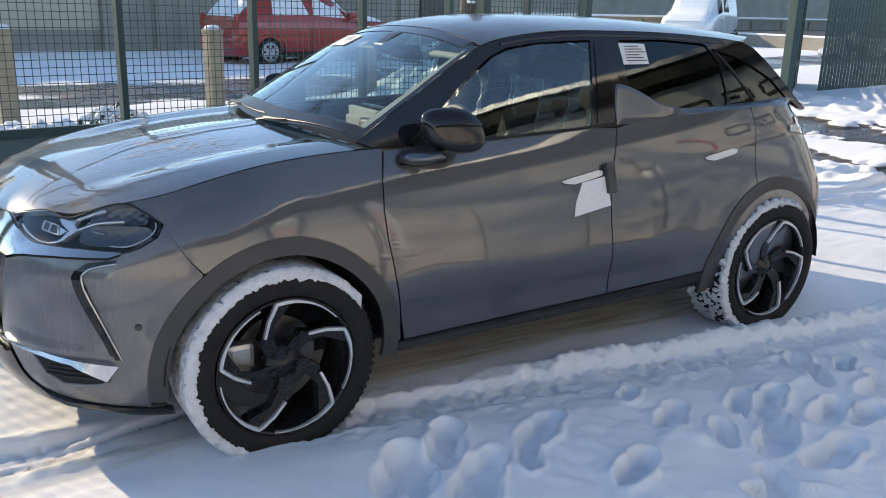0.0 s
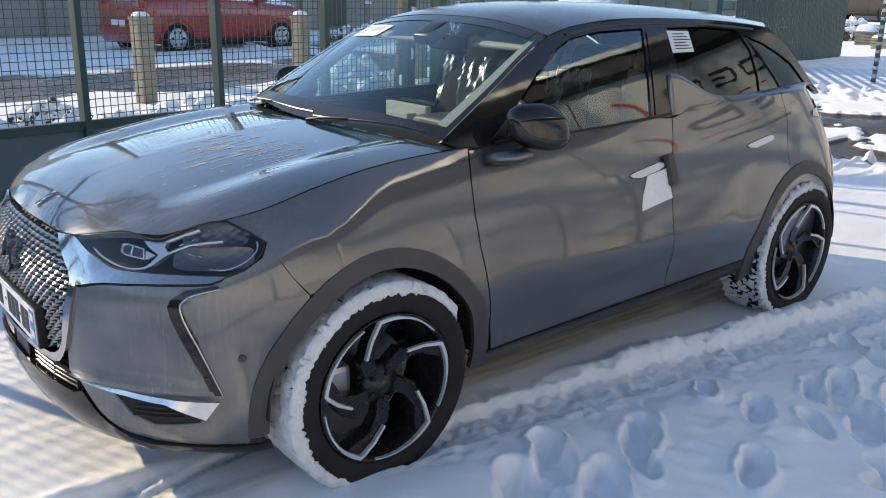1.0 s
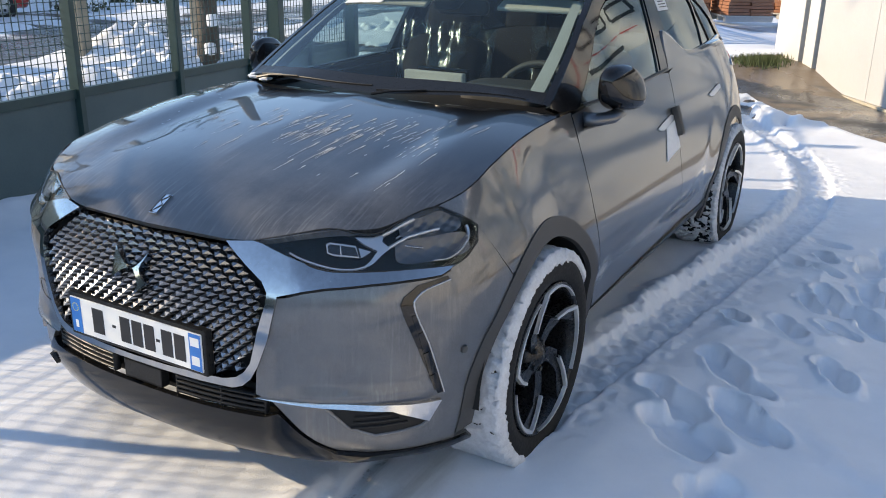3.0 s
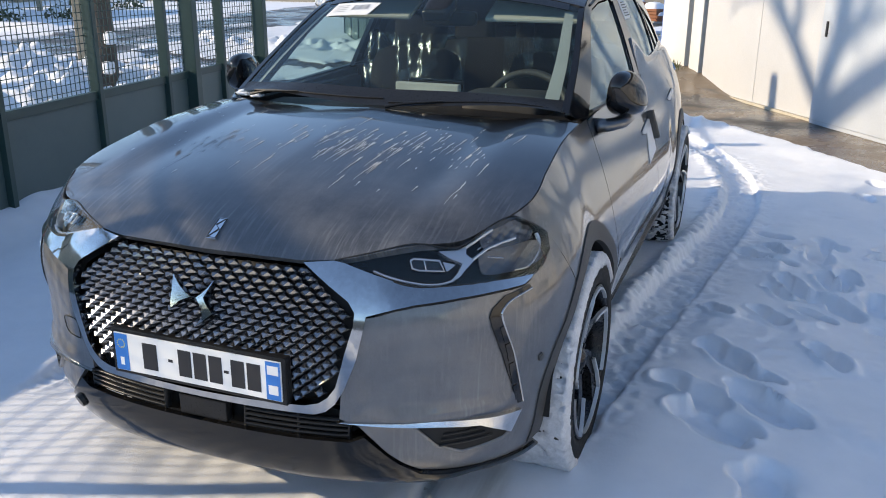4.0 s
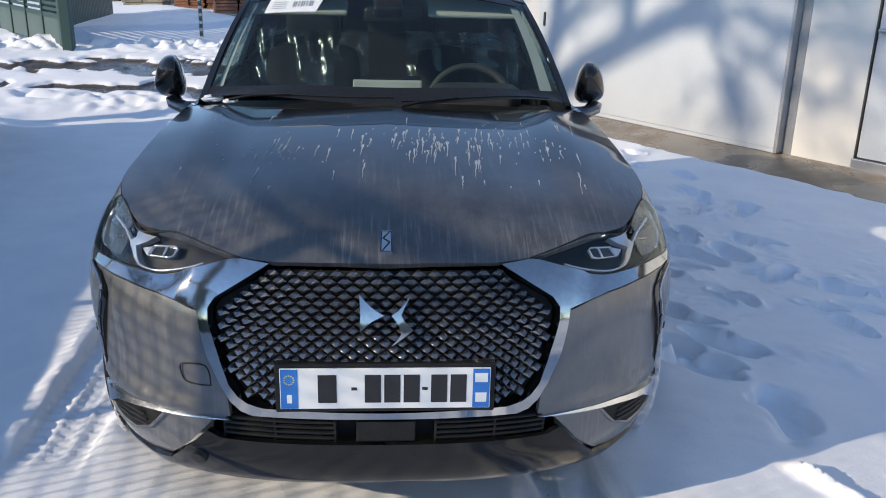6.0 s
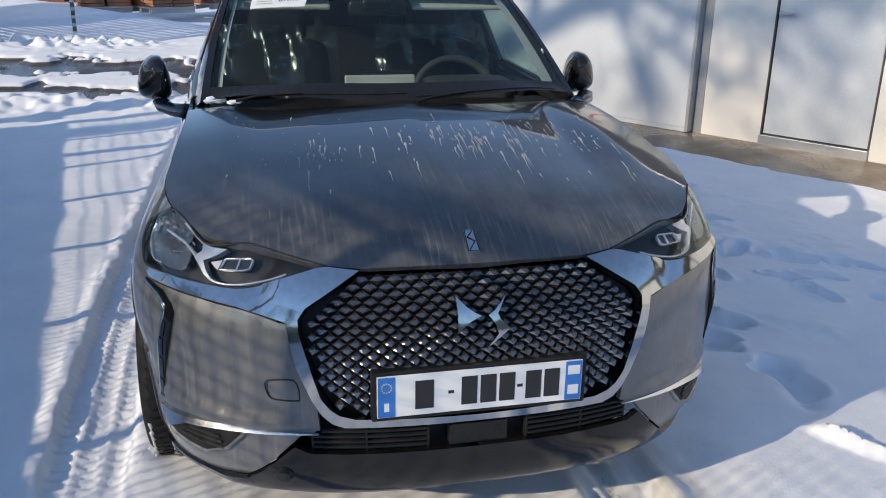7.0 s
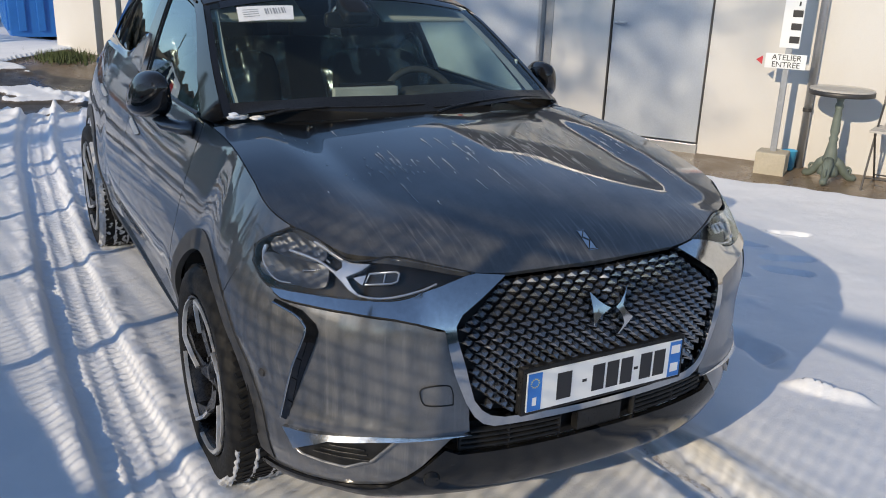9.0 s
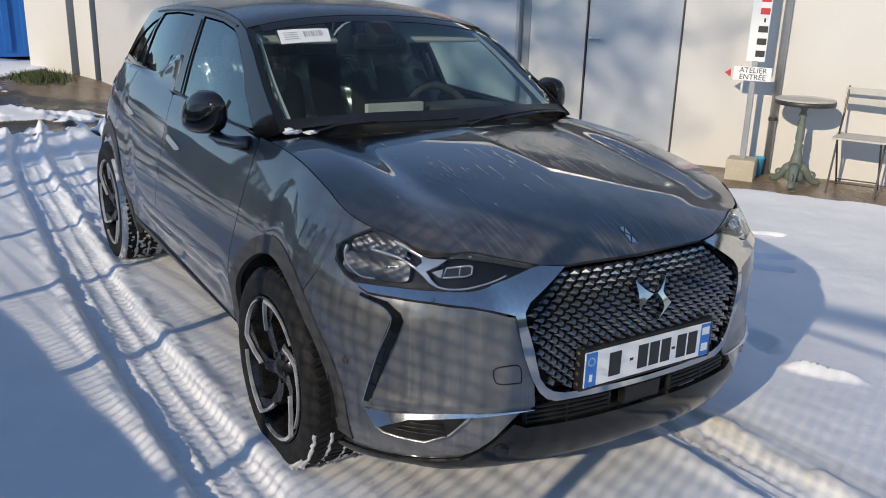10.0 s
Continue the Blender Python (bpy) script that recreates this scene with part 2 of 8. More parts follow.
BLUE_TARP = varied("blue_container_paint", (0.010, 0.13, 0.43), (0.014, 0.18, 0.55), 2, 0.4, 0.05, 0.002, 40)
RED_CAR = varied("red_car_paint", (0.38, 0.02, 0.015), (0.45, 0.03, 0.02), 4, 0.3, 0.01, 0.001, Coat_Weight=0.8)
WHITE_CAR = varied("white_car_paint", (0.72, 0.73, 0.74), (0.78, 0.78, 0.78), 4, 0.3, 0.01, 0.001, Coat_Weight=0.8)
OLD_WALL = varied("weathered_grey_wall", (0.20, 0.185, 0.155), (0.34, 0.31, 0.26), 1.2, 0.9, 0.3, 0.006, 30)
CREAM_WALL = varied("cream_render", (0.46, 0.41, 0.31), (0.56, 0.50, 0.39), 1.5, 0.9, 0.15, 0.003, 60)
SHRUB = varied("dark_evergreen", (0.03, 0.045, 0.022), (0.07, 0.085, 0.04), 9, 0.8, 0.3, 0.01, 40)
GRASS = varied("winter_grass", (0.05, 0.075, 0.025), (0.09, 0.11, 0.04), 6, 0.8, 0.3, 0.01, 80)
WOOD = varied("worn_white_wood", (0.42, 0.40, 0.36), (0.55, 0.52, 0.47), 6, 0.8, 0.2, 0.002, 60)
IRON = varied("verdigris_iron", (0.10, 0.13, 0.11), (0.17, 0.20, 0.17), 12, 0.6, 0.2, 0.002, 80)
DARK_STEEL = varied("dark_steel", (0.05, 0.05, 0.05), (0.09, 0.085, 0.08), 9, 0.45, 0.05, 0.001, 90, metal=0.5)
GALV = varied("galvanised_steel", (0.34, 0.36, 0.38), (0.45, 0.46, 0.48), 8, 0.35, 0.04, 0.001, 60, metal=0.7)
CYAN = Mat("bright_blue_plastic", (0.05, 0.35, 0.6), 0.35).m
ASPHALT = varied("asphalt", (0.04, 0.04, 0.04), (0.06, 0.058, 0.055), 4, 0.8, 0.4, 0.004, 80)


# ---- mesh helpers ----
def mesh_object(name, verts, faces, mat, parent=None, label="", smooth=True):
    me = bpy.data.meshes.new(name)
    me.from_pydata([tuple(v) for v in verts], [], [tuple(f) for f in faces])
    me.update()
    mats = mat if isinstance(mat, (list, tuple)) else [mat]
    for m in mats:
        me.materials.append(m)
    if smooth:
        me.polygons.foreach_set("use_smooth", [True] * len(me.polygons))
    ob = new(name, me)
    if parent is not None:
        ob.parent = parent
    if label:
        ob["label"] = label
    return ob


def part(name, bm, mat, parent, label="", smooth=False):
    """One bmesh as one mesh under a thing or a part."""
    me = bpy.data.meshes.new(name)
    bm.normal_update()
    bm.to_mesh(me)
    bm.free()
    for m in mat if isinstance(mat, (list, tuple)) else [mat]:
        me.materials.append(m)
    if smooth:
        me.polygons.foreach_set("use_smooth", [True] * len(me.polygons))
    ob = new(name, me)
    if parent is not None:
        ob.parent = parent
    if label:
        ob["label"] = label
    return ob


def thing(name, label, category, m=None, group="", kind=""):
    ob = new(name)
    ob.empty_display_size = 0.1
    if m is not None:
        ob.matrix_world = m
    return tagged(ob, label, category, group, kind)


def box(bm, size, at=(0, 0, 0), bevel=0.0, rot=None):
    """Adds a box with bevelled edges to bm."""
    m = Matrix.Translation(at) @ (rot.to_4x4() if rot is not None else Matrix()) @ Matrix.Diagonal((*size, 1))
    r = bmesh.ops.create_cube(bm, size=1.0, matrix=m)
    if bevel:
        es = {e for v in r["verts"] for e in v.link_edges}
        bmesh.ops.bevel(bm, geom=list(es), offset=bevel, segments=2, affect="EDGES", profile=0.6)
    return bm


def tube(bm, a, b, r0, r1=None, n=12, caps=True):
    """Adds a tapered rod from a to b."""
    a, b = Vector(a), Vector(b)
    r1 = r0 if r1 is None else r1
    q = (b - a).to_track_quat("Z", "Y").to_matrix()
    rings = []
    for p, r in ((a, r0), (b, r1)):
        rings.append([bm.verts.new(p + q @ Vector((r * math.cos(2 * math.pi * k / n), r * math.sin(2 * math.pi * k / n), 0))) for k in range(n)])
    for k in range(n):
        bm.faces.new((rings[0][k], rings[0][(k + 1) % n], rings[1][(k + 1) % n], rings[1][k]))
    if caps:
        bm.faces.new(rings[0][::-1])
        bm.faces.new(rings[1])
    return bm


def pipe(bm, pts, r, n=8):
    """Adds a bent rod through pts; r is one radius or one per point."""
    pts = [Vector(p) for p in pts]
    rr = r if isinstance(r, (list, tuple)) else [r] * len(pts)
    rings = []
    for i, p in enumerate(pts):
        d = pts[min(i + 1, len(pts) - 1)] - pts[max(i - 1, 0)]
        q = d.to_track_quat("Z", "Y").to_matrix()
        rings.append([bm.verts.new(p + q @ Vector((rr[i] * math.cos(2 * math.pi * k / n), rr[i] * math.sin(2 * math.pi * k / n), 0))) for k in range(n)])
    for i in range(len(pts) - 1):
        # turn the next ring so that it meets the last one without twist
        j = min(range(n), key=lambda s: sum((rings[i][k].co - rings[i + 1][(k + s) % n].co).length for k in range(0, n, 2)))
        rings[i + 1] = rings[i + 1][j:] + rings[i + 1][:j]
        for k in range(n):
            bm.faces.new((rings[i][k], rings[i][(k + 1) % n], rings[i + 1][(k + 1) % n], rings[i + 1][k]))
    bm.faces.new(rings[0][::-1])
    bm.faces.new(rings[-1])
    return bm


def lathe(bm, prof, n=48, axis="Y", at=(0, 0, 0)):
    """Adds a turned body: prof is a list of (radius, along)."""
    at = Vector(at)
    rings = []
    for r, h in prof:
        ring = []
        for k in range(n):
            c, s = r * math.cos(2 * math.pi * k / n), r * math.sin(2 * math.pi * k / n)
            p = Vector((c, h, s)) if axis == "Y" else Vector((c, s, h))
            ring.append(bm.verts.new(at + p))
        rings.append(ring)
    for i in range(len(rings) - 1):
        for k in range(n):
            bm.faces.new((rings[i][k], rings[i][(k + 1) % n], rings[i + 1][(k + 1) % n], rings[i + 1][k]))
    return bm


def plate_bm(pts, depth, axis_fn, grow=0.0):
    """A flat outline given in 2-D, placed by axis_fn(u, v, w), as a solid of that depth."""
    bm = bmesh.new()
    lo = [bm.verts.new(axis_fn(u, v, 0.0)) for u, v in pts]
    hi = [bm.verts.new(axis_fn(u, v, depth)) for u, v in pts]
    bm.faces.new(hi)
    bm.faces.new(lo[::-1])
    for k in range(len(pts)):
        j = (k + 1) % len(pts)
        bm.faces.new((lo[k], lo[j], hi[j], hi[k]))
    bmesh.ops.recalc_face_normals(bm, faces=bm.faces)
    return bm


def inside(p, poly):
    """Whether a 2-D point lies in a polygon."""
    x, y = p
    hit = False
    j = len(poly) - 1
    for i in range(len(poly)):
        (xi, yi), (xj, yj) = poly[i], poly[j]
        if (yi > y) != (yj > y) and x < (xj - xi) * (y - yi) / (yj - yi) + xi:
            hit = not hit
        j = i
    return hit


def smoothstep(a, b, x):
    u = np.clip((x - a) / (b - a), 0, 1)
    return u * u * (3 - 2 * u)


# ---- the yard: plan ----
WALL_U = Vector((math.cos(radians(31.8)), math.sin(radians(31.8)), 0))
WALL_N = Vector((WALL_U.y, -WALL_U.x, 0))
WALL_P = Vector((-4.354, 3.45, 0))
FENCE_U = Vector((1, 0.16, 0)).normalized()
FENCE_N = Vector((FENCE_U.y, -FENCE_U.x, 0))
FENCE_P = Vector((-1.29, -3.05, 0))
WALL_M = Matrix(((WALL_U.x, WALL_N.x, 0, WALL_P.x), (WALL_U.y, WALL_N.y, 0, WALL_P.y), (0, 0, 1, 0), (0, 0, 0, 1)))
FENCE_M = Matrix(((FENCE_U.x, FENCE_N.x, 0, FENCE_P.x), (FENCE_U.y, FENCE_N.y, 0, FENCE_P.y), (0, 0, 1, 0), (0, 0, 0, 1)))


def on_wall(s, d, z):
    """s along the workshop wall, d out from it."""
    return WALL_P + WALL_U * s + WALL_N * d + Vector((0, 0, z))


def on_fence(s, d, z):
    """s along the fence towards the car's nose, d out to the street."""
    return FENCE_P + FENCE_U * s + FENCE_N * d + Vector((0, 0, z))


def value_noise(x, y, seed):
    """Smooth noise on arrays, about -1 to 1."""
    rng = np.random.RandomState(seed)
    tab = rng.rand(64, 64) * 2 - 1
    xi, yi = np.floor(x).astype(int), np.floor(y).astype(int)
    u, v = x - xi, y - yi
    u, v = u * u * (3 - 2 * u), v * v * (3 - 2 * v)
    g = lambda a, b: tab[a % 64, b % 64]
    return (g(xi, yi) * (1 - u) + g(xi + 1, yi) * u) * (1 - v) + (g(xi, yi + 1) * (1 - u) + g(xi + 1, yi + 1) * u) * v


def terrain(x, y):
    """Height of the ground without snow."""
    out = (x - FENCE_P.x) * FENCE_N.x + (y - FENCE_P.y) * FENCE_N.y
    dw = (x - WALL_P.x) * WALL_N.x + (y - WALL_P.y) * WALL_N.y
    street = 0.34 * smoothstep(0.3, 4.0, out)
    far = 0.26 * smoothstep(-5.5, -9.5, x) + 0.14 * smoothstep(-10, -20, x)
    far = far * smoothstep(0.0, 2.5, dw + 0.6 * smoothstep(-8, -10, x) * 4)
    return np.maximum(street, far) + 0.075 * smoothstep(1.4, 0.0, dw)


PRINTS = []
rng = random.Random(5)
# shoe prints beside the car: place, heading, length
for px, py, an, ln in ((-0.83, 1.26, 0.6, 0.31), (-0.47, 1.17, 0.95, 0.32), (-0.23, 1.25, 0.88, 0.33), (-0.415, 1.415, 0.75, 0.27), (0.11, 1.45, 0.04, 0.34), (-0.665, 1.40, 0.95, 0.20), (-0.93, 1.65, 0.5, 0.25), (-1.92, 1.70, 0.36, 0.31), (-1.55, 1.73, 0.47, 0.31), (-1.63, 1.91, 0.17, 0.33), (-1.67, 1.46, 0.6, 0.21), (-1.34, 1.42, 0.58, 0.24), (-2.18, 1.44, 1.06, 0.22)):
    PRINTS.append((px, py, an, ln / 0.29))
for px, py, an, ln in ((-2.71, 1.42, 1.05, 0.24), (-2.35, 1.66, 0.06, 0.33), (-1.29, 1.95, 1.14, 0.24), (-1.32, 1.20, 0.61, 0.19), (-0.81, 2.03, 1.0, 0.22), (-0.94, 2.55, 0.55, 0.28), (-0.82, 2.23, 0.94, 0.24), (-0.62, 2.59, 1.02, 0.28), (-0.99, 3.03, 1.08, 0.25), (-0.6, 2.08, 0.37, 0.22), (-1.12, 2.18, 0.71, 0.24)):
    PRINTS.append((px, py, an, ln / 0.29))
for k in range(10):
    PRINTS.append((-2.9 + 1.7 * rng.random(), 1.62 + 0.75 * rng.random(), rng.choice((0.5, 2.6, 3.4, 5.8)) + rng.uniform(-0.4, 0.4), rng.uniform(0.8, 1.05)))
# trampled places, prints over prints
for cx, cy, n in ((-0.34, 1.30, 4), (-1.5, 1.55, 4), (-0.95, 2.3, 4), (-2.2, 1.6, 3)):
    for k in range(n):
        PRINTS.append((cx + rng.gauss(0, 0.17), cy + rng.gauss(0, 0.12), rng.choice((0.4, 0.9, 3.5, 4.1)) + rng.uniform(-0.3, 0.3), rng.uniform(0.62, 0.95)))
for x0, y0, x1, y1, n in ((-2.4, 2.35, -4.6, 2.0, 5),):
    an = math.atan2(y1 - y0, x1 - x0)
    for k in range(n):
        f = (k + 0.5) / n
        sd = 0.10 * (1 if k % 2 else -1)
        PRINTS.append((x0 + (x1 - x0) * f - math.sin(an) * sd, y0 + (y1 - y0) * f + math.cos(an) * sd, an + rng.uniform(-0.2, 0.2), rng.uniform(0.95, 1.1)))


def cover(x, y):
    """Height of the snow's surface, how much snow lies, and what is under it."""
    out = (x - FENCE_P.x) * FENCE_N.x + (y - FENCE_P.y) * FENCE_N.y
    dw = (x - WALL_P.x) * WALL_N.x + (y - WALL_P.y) * WALL_N.y
    s = (x - WALL_P.x) * WALL_U.x + (y - WALL_P.y) * WALL_U.y
    fs = (x - FENCE_P.x) * FENCE_U.x + (y - FENCE_P.y) * FENCE_U.y
    n1 = value_noise(x * 1.1, y * 1.1, 1)
    n2 = value_noise(x * 3.3, y * 3.3, 2)
    n3 = value_noise(x * 9, y * 9, 3)
    n4 = value_noise(x * 24, y * 24, 4)
    snow = np.ones_like(x)
    # wet strip along the workshop, wider towards the far end
    edge = 0.82 + 0.35 * smoothstep(-2.2, -4.2, s) - 40 * smoothstep(-6.6, -8.6, s) + 0.06 * n1 + 0.03 * n3
    snow *= smoothstep(-0.05, 0.05, dw - edge)
    # wheel ruts of the drive-in
    ruts = np.zeros_like(x)
    for c, wd in ((-6.95, 0.30), (-8.25, 0.40)):
        rut = np.abs(x - c - 0.25 * np.sin(y * 0.5) - 0.08 * n2)
        kept = np.where(y < 2.0, smoothstep(wd * 0.6, wd * 1.2, rut + 0.30 * n2 + 0.20 * n3), 1.0)
        snow *= kept
        ruts = np.maximum(ruts, 1 - kept)
    # slush pressed out by the wheels under and ahead of the car
    grain = value_noise(x * 1.3, y * 17, 12) + 0.4 * n3
    for y0, wd, xa, xb in ((0.43, 0.17, -2.8, -0.33),):
        lane = smoothstep(wd, wd * 0.7, np.abs(y - y0 + 0.02 * n2)) * smoothstep(xa, xa + 0.2, x) * smoothstep(xb, xb - 0.2, x)
        slush = lane * np.clip(0.75 + 0.35 * grain, 0, 1)
    # wet lane that the front wheel rolled out
    lane = smoothstep(0.15, 0.10, np.abs(y - 0.56 - 0.16 * (x - 0.3) + 0.03 * n2)) * smoothstep(0.05, 0.25, x) * smoothstep(1.6, 1.0, x)
    bare = np.exp(-(((y - 0.462 - 0.13 * (x - 0.3) + 0.015 * n3) / 0.020) ** 2)) * smoothstep(0.05, 0.25, x) * smoothstep(1.5, 0.8, x)
    snow *= 1 - np.clip(bare * (0.75 + 0.6 * grain), 0, 0.44)
    slush = np.maximum(slush, lane * np.clip(0.35 + 0.3 * grain, 0, 1))
    # the street
    road = smoothstep(3.6, 3.9, out + 0.25 * n1) * smoothstep(6.9, 6.5, out + 0.3 * n1)
    tarry = np.maximum(road, ruts)
    snow *= 1 - road * (0.75 + 0.35 * n1)
    # snow heights
    d = 0.055 + 0.012 * n1 + 0.007 * n2
    near = smoothstep(14, 7, np.hypot(x + 1, y))
    trod = smoothstep(1.05, 1.35, y) * smoothstep(2.9, 2.4, y) * smoothstep(-3.6, -3.0, x) * smoothstep(0.5, -0.4, x)
    d = d + near * (0.0015 * n3 + 0.0008 * n4) + trod * (0.006 * n3 + 0.004 * n4) * smoothstep(-0.2, 0.4, n2)
    # deeper, untouched snow beside the car, broken up where it was trodden
    soft = smoothstep(1.02, 1.25, y + 0.165 * (x + 1.0)) * smoothstep(3.2, 2.7, y) * smoothstep(-4.2, -3.4, x) * smoothstep(1.2, 0.6, x)
    n6 = value_noise(x * 5.5, y * 5.5, 6)
    d += 0.022 * soft + trod * 0.010 * np.maximum(0, n6) * smoothstep(0.0, 0.4, n2)
    # ploughed bank on the street side of the fence
    bank = np.exp(-(((out - 1.7) / 0.8) ** 2))
    d += bank * (0.24 + 0.12 * n2 + 0.09 * n3 + 0.03 * n4) * smoothstep(6.0, 3.0, np.abs(fs + 1.0))
    heap = np.exp(-(((fs + 3.95) / 0.55) ** 2) - ((out - 2.9) / 0.6) ** 2)
    d += heap * (0.42 + 0.1 * n3)
    ridge = np.exp(-(((x + 6.6) / 0.35) ** 2)) * 0.05 * (1 + n3) * smoothstep(1.5, 0.5, y)
    d += ridge
    # snow drifted against the foot of the fence
    d += (0.085 + 0.02 * n2 + 0.008 * n3) * np.exp(-(((out - 0.02) / 0.22) ** 2)) * smoothstep(-5.0, -4.0, fs) * smoothstep(11, 9, fs)
    # ridge of snow at the foot of the gate
    d += 0.10 * (1 + n3) * np.exp(-(((x + 10.2) / 0.5) ** 2)) * smoothstep(-1.0, -3.0, y)
    # tracks of the parked car: pressed lanes with squeezed edges
    for c, x0, x1, wd in ((-0.80, -12.0, -2.2, 0.11), (-1.08, -7, 0.5, 0.12), (0.50, 0.45, 4.5, 0.11), (-0.95, 0.75, 4.5, 0.11)):
        bend = c + np.where(x < -3, 0.045 * (x + 3) ** 2 * (1 if c > 0.9 else 0.4), 0) + 0.02 * np.sin(x * 1.3)
        q = np.abs(y - bend)
        lane = smoothstep(wd * 1.15, wd * 0.85, q) * smoothstep(x0, x0 + 0.3, x) * smoothstep(x1, x1 - 0.3, x)
        lip = np.exp(-(((q - wd * 1.35) / (wd * 0.35)) ** 2)) * smoothstep(x0, x0 + 0.3, x) * smoothstep(x1, x1 - 0.3, x)
        rib = np.cos(2 * math.pi * (y - bend) / 0.052)
        cut = np.sin(x * 95 + 14 * (y - bend)) * smoothstep(0.25, 0.6, np.abs(y - bend) / wd)
        tread = (0.006 * smoothstep(-0.2, 0.5, rib) - 0.005 * smoothstep(0.2, 0.6, cut)) * smoothstep(-5.3, -4.9, x) + 0.003 * n4
        flat = 0.45 if c < 0 else 1.0
        if c == -1.08:
            # clean print of a winter tyre: three grooves and slanted blocks between them
            v = (y - bend) / wd
            groove = np.exp(-(((np.abs(v) - 0.38) / 0.085) ** 2))
            block = smoothstep(0.15, 0.5, np.sin(x * 118 + 3.2 * np.abs(v) * np.sign(v)) * smoothstep(0.10, 0.25, np.abs(v)))
            tread = 0.012 * groove + 0.008 * block * (1 - groove) + 0.002 * n4
            flat = 0.85
        d = d * (1 - 0.72 * flat * lane) + lane * tread + lip * flat * (0.016 + 0.010 * n3 + 0.005 * n4)
    # the newest track, swinging out beside the near wheels: grainy floor, sharp outer edge, a churned ridge inside
    n5 = value_noise(x * 48, y * 48, 5)
    way = sum(np.interp(x + dx, (-9.0, -7.5, -6.5, -5.8, -5.2, -4.6, -4.0, -3.5, -3.0, -2.0, -1.0, 0.5), (-1.2, -0.35, 0.18, 0.56, 0.87, 1.06, 1.19, 1.215, 1.18, 1.045, 0.895, 0.69)) for dx in (-0.3, -0.15, 0.0, 0.15, 0.3)) / 5
    q = (y - way) * (1 - 0.14 * smoothstep(-4.6, -5.6, x)) + 0.008 * n3
    on = smoothstep(-8.5, -7.5, x) * smoothstep(0.15, -0.15, x)
    lane = smoothstep(0.118, 0.098, np.abs(q)) * on
    bars = np.sin(x * 62 + 30 * np.abs(q)) * smoothstep(-6.8, -6.2, x)
    d = d * (1 - 0.80 * lane) + lane * (0.006 + 0.004 * bars + 0.005 * n4 + 0.005 * n5)
    d += on * smoothstep(-0.9, -1.3, x) * np.maximum(0, 0.020 + 0.016 * n1 + 0.016 * n2 + 0.008 * n3 + 0.010 * n4 + 0.006 * n5) * np.exp(-(((q + 0.165 + 0.02 * n2) / (0.050 + 0.015 * n1)) ** 2))
    d += on * (0.006 * n4 + 0.005 * n5) * smoothstep(0.30, 0.12, np.abs(q))
    # shoe prints: a sole and a heel, with a rim
    for px, py, an, sz in PRINTS:
        ca, sa = math.cos(an), math.sin(an)
        m = (np.abs(x - px) < 0.3) & (np.abs(y - py) < 0.3)
        if not m.any():
            continue
        u, v = ((x[m] - px) * ca + (y[m] - py) * sa) / sz, (-(x[m] - px) * sa + (y[m] - py) * ca) / sz
        r = np.minimum(np.hypot((u - 0.04) / 0.112, v / 0.060), np.hypot((u + 0.085) / 0.072, v / 0.052)) * (1 + 0.05 * n3[m] + 0.03 * n4[m])
        press = smoothstep(1.14, 0.74, r)
        floor_z = 0.012 + 0.006 * n3[m] + 0.004 * n4[m] + 0.010 * np.clip(u / 0.15, -1, 1) * (sz > 1)
        d[m] = d[m] * (1 - press) + np.minimum(d[m], floor_z) * press + 0.012 * np.exp(-(((r - 1.28) / 0.20) ** 2)) * np.maximum(0, 0.4 + 1.0 * n2[m] + 0.6 * n3[m])
    # a scrape with a ridge pushed up beside it
    for ax, ay, bx, by, hh, wd in ((0.50, 1.27, 0.74, 1.43, 0.045, 0.017), (-0.02, 1.50, 0.36, 1.36, -0.045, 0.045)):
        ln = math.hypot(bx - ax, by - ay)
        u, v = ((x - ax) * (bx - ax) + (y - ay) * (by - ay)) / ln, (-(x - ax) * (by - ay) + (y - ay) * (bx - ax)) / ln
        d += hh * np.exp(-((v / wd) ** 2)) * smoothstep(-0.05, 0.06, u) * smoothstep(ln + 0.05, ln - 0.08, u) * (1 + 0.3 * n3)
    # clods
    d += 0.022 * np.maximum(0, value_noise(x * 11, y * 11, 9) - 0.45) * trod * smoothstep(-0.1, 0.4, n2)
    height = terrain(x, y) + np.maximum(d, 0.004) * np.clip(snow, 0, 1)
    return height, np.clip(snow, 0, 1), np.clip(tarry, 0, 1), np.clip(slush, 0, 1)


def axis_lines(lo, hi, step, far_step, reach, mid_lo, mid_hi):
    """Grid lines: fine from lo to hi, medium out to mid_lo and mid_hi, then ever wider."""

    def run(start, edge, sign):
        out, st = [], step
        while abs(start) < reach:
            st = min(st * 1.16, 0.05 if (edge - start) * sign > 0 else far_step)
            start += sign * st
            out.append(start)
        return out

    return np.array(run(lo, mid_lo, -1)[::-1] + list(np.arange(lo, hi + 1e-6, step)) + run(hi, mid_hi, 1))


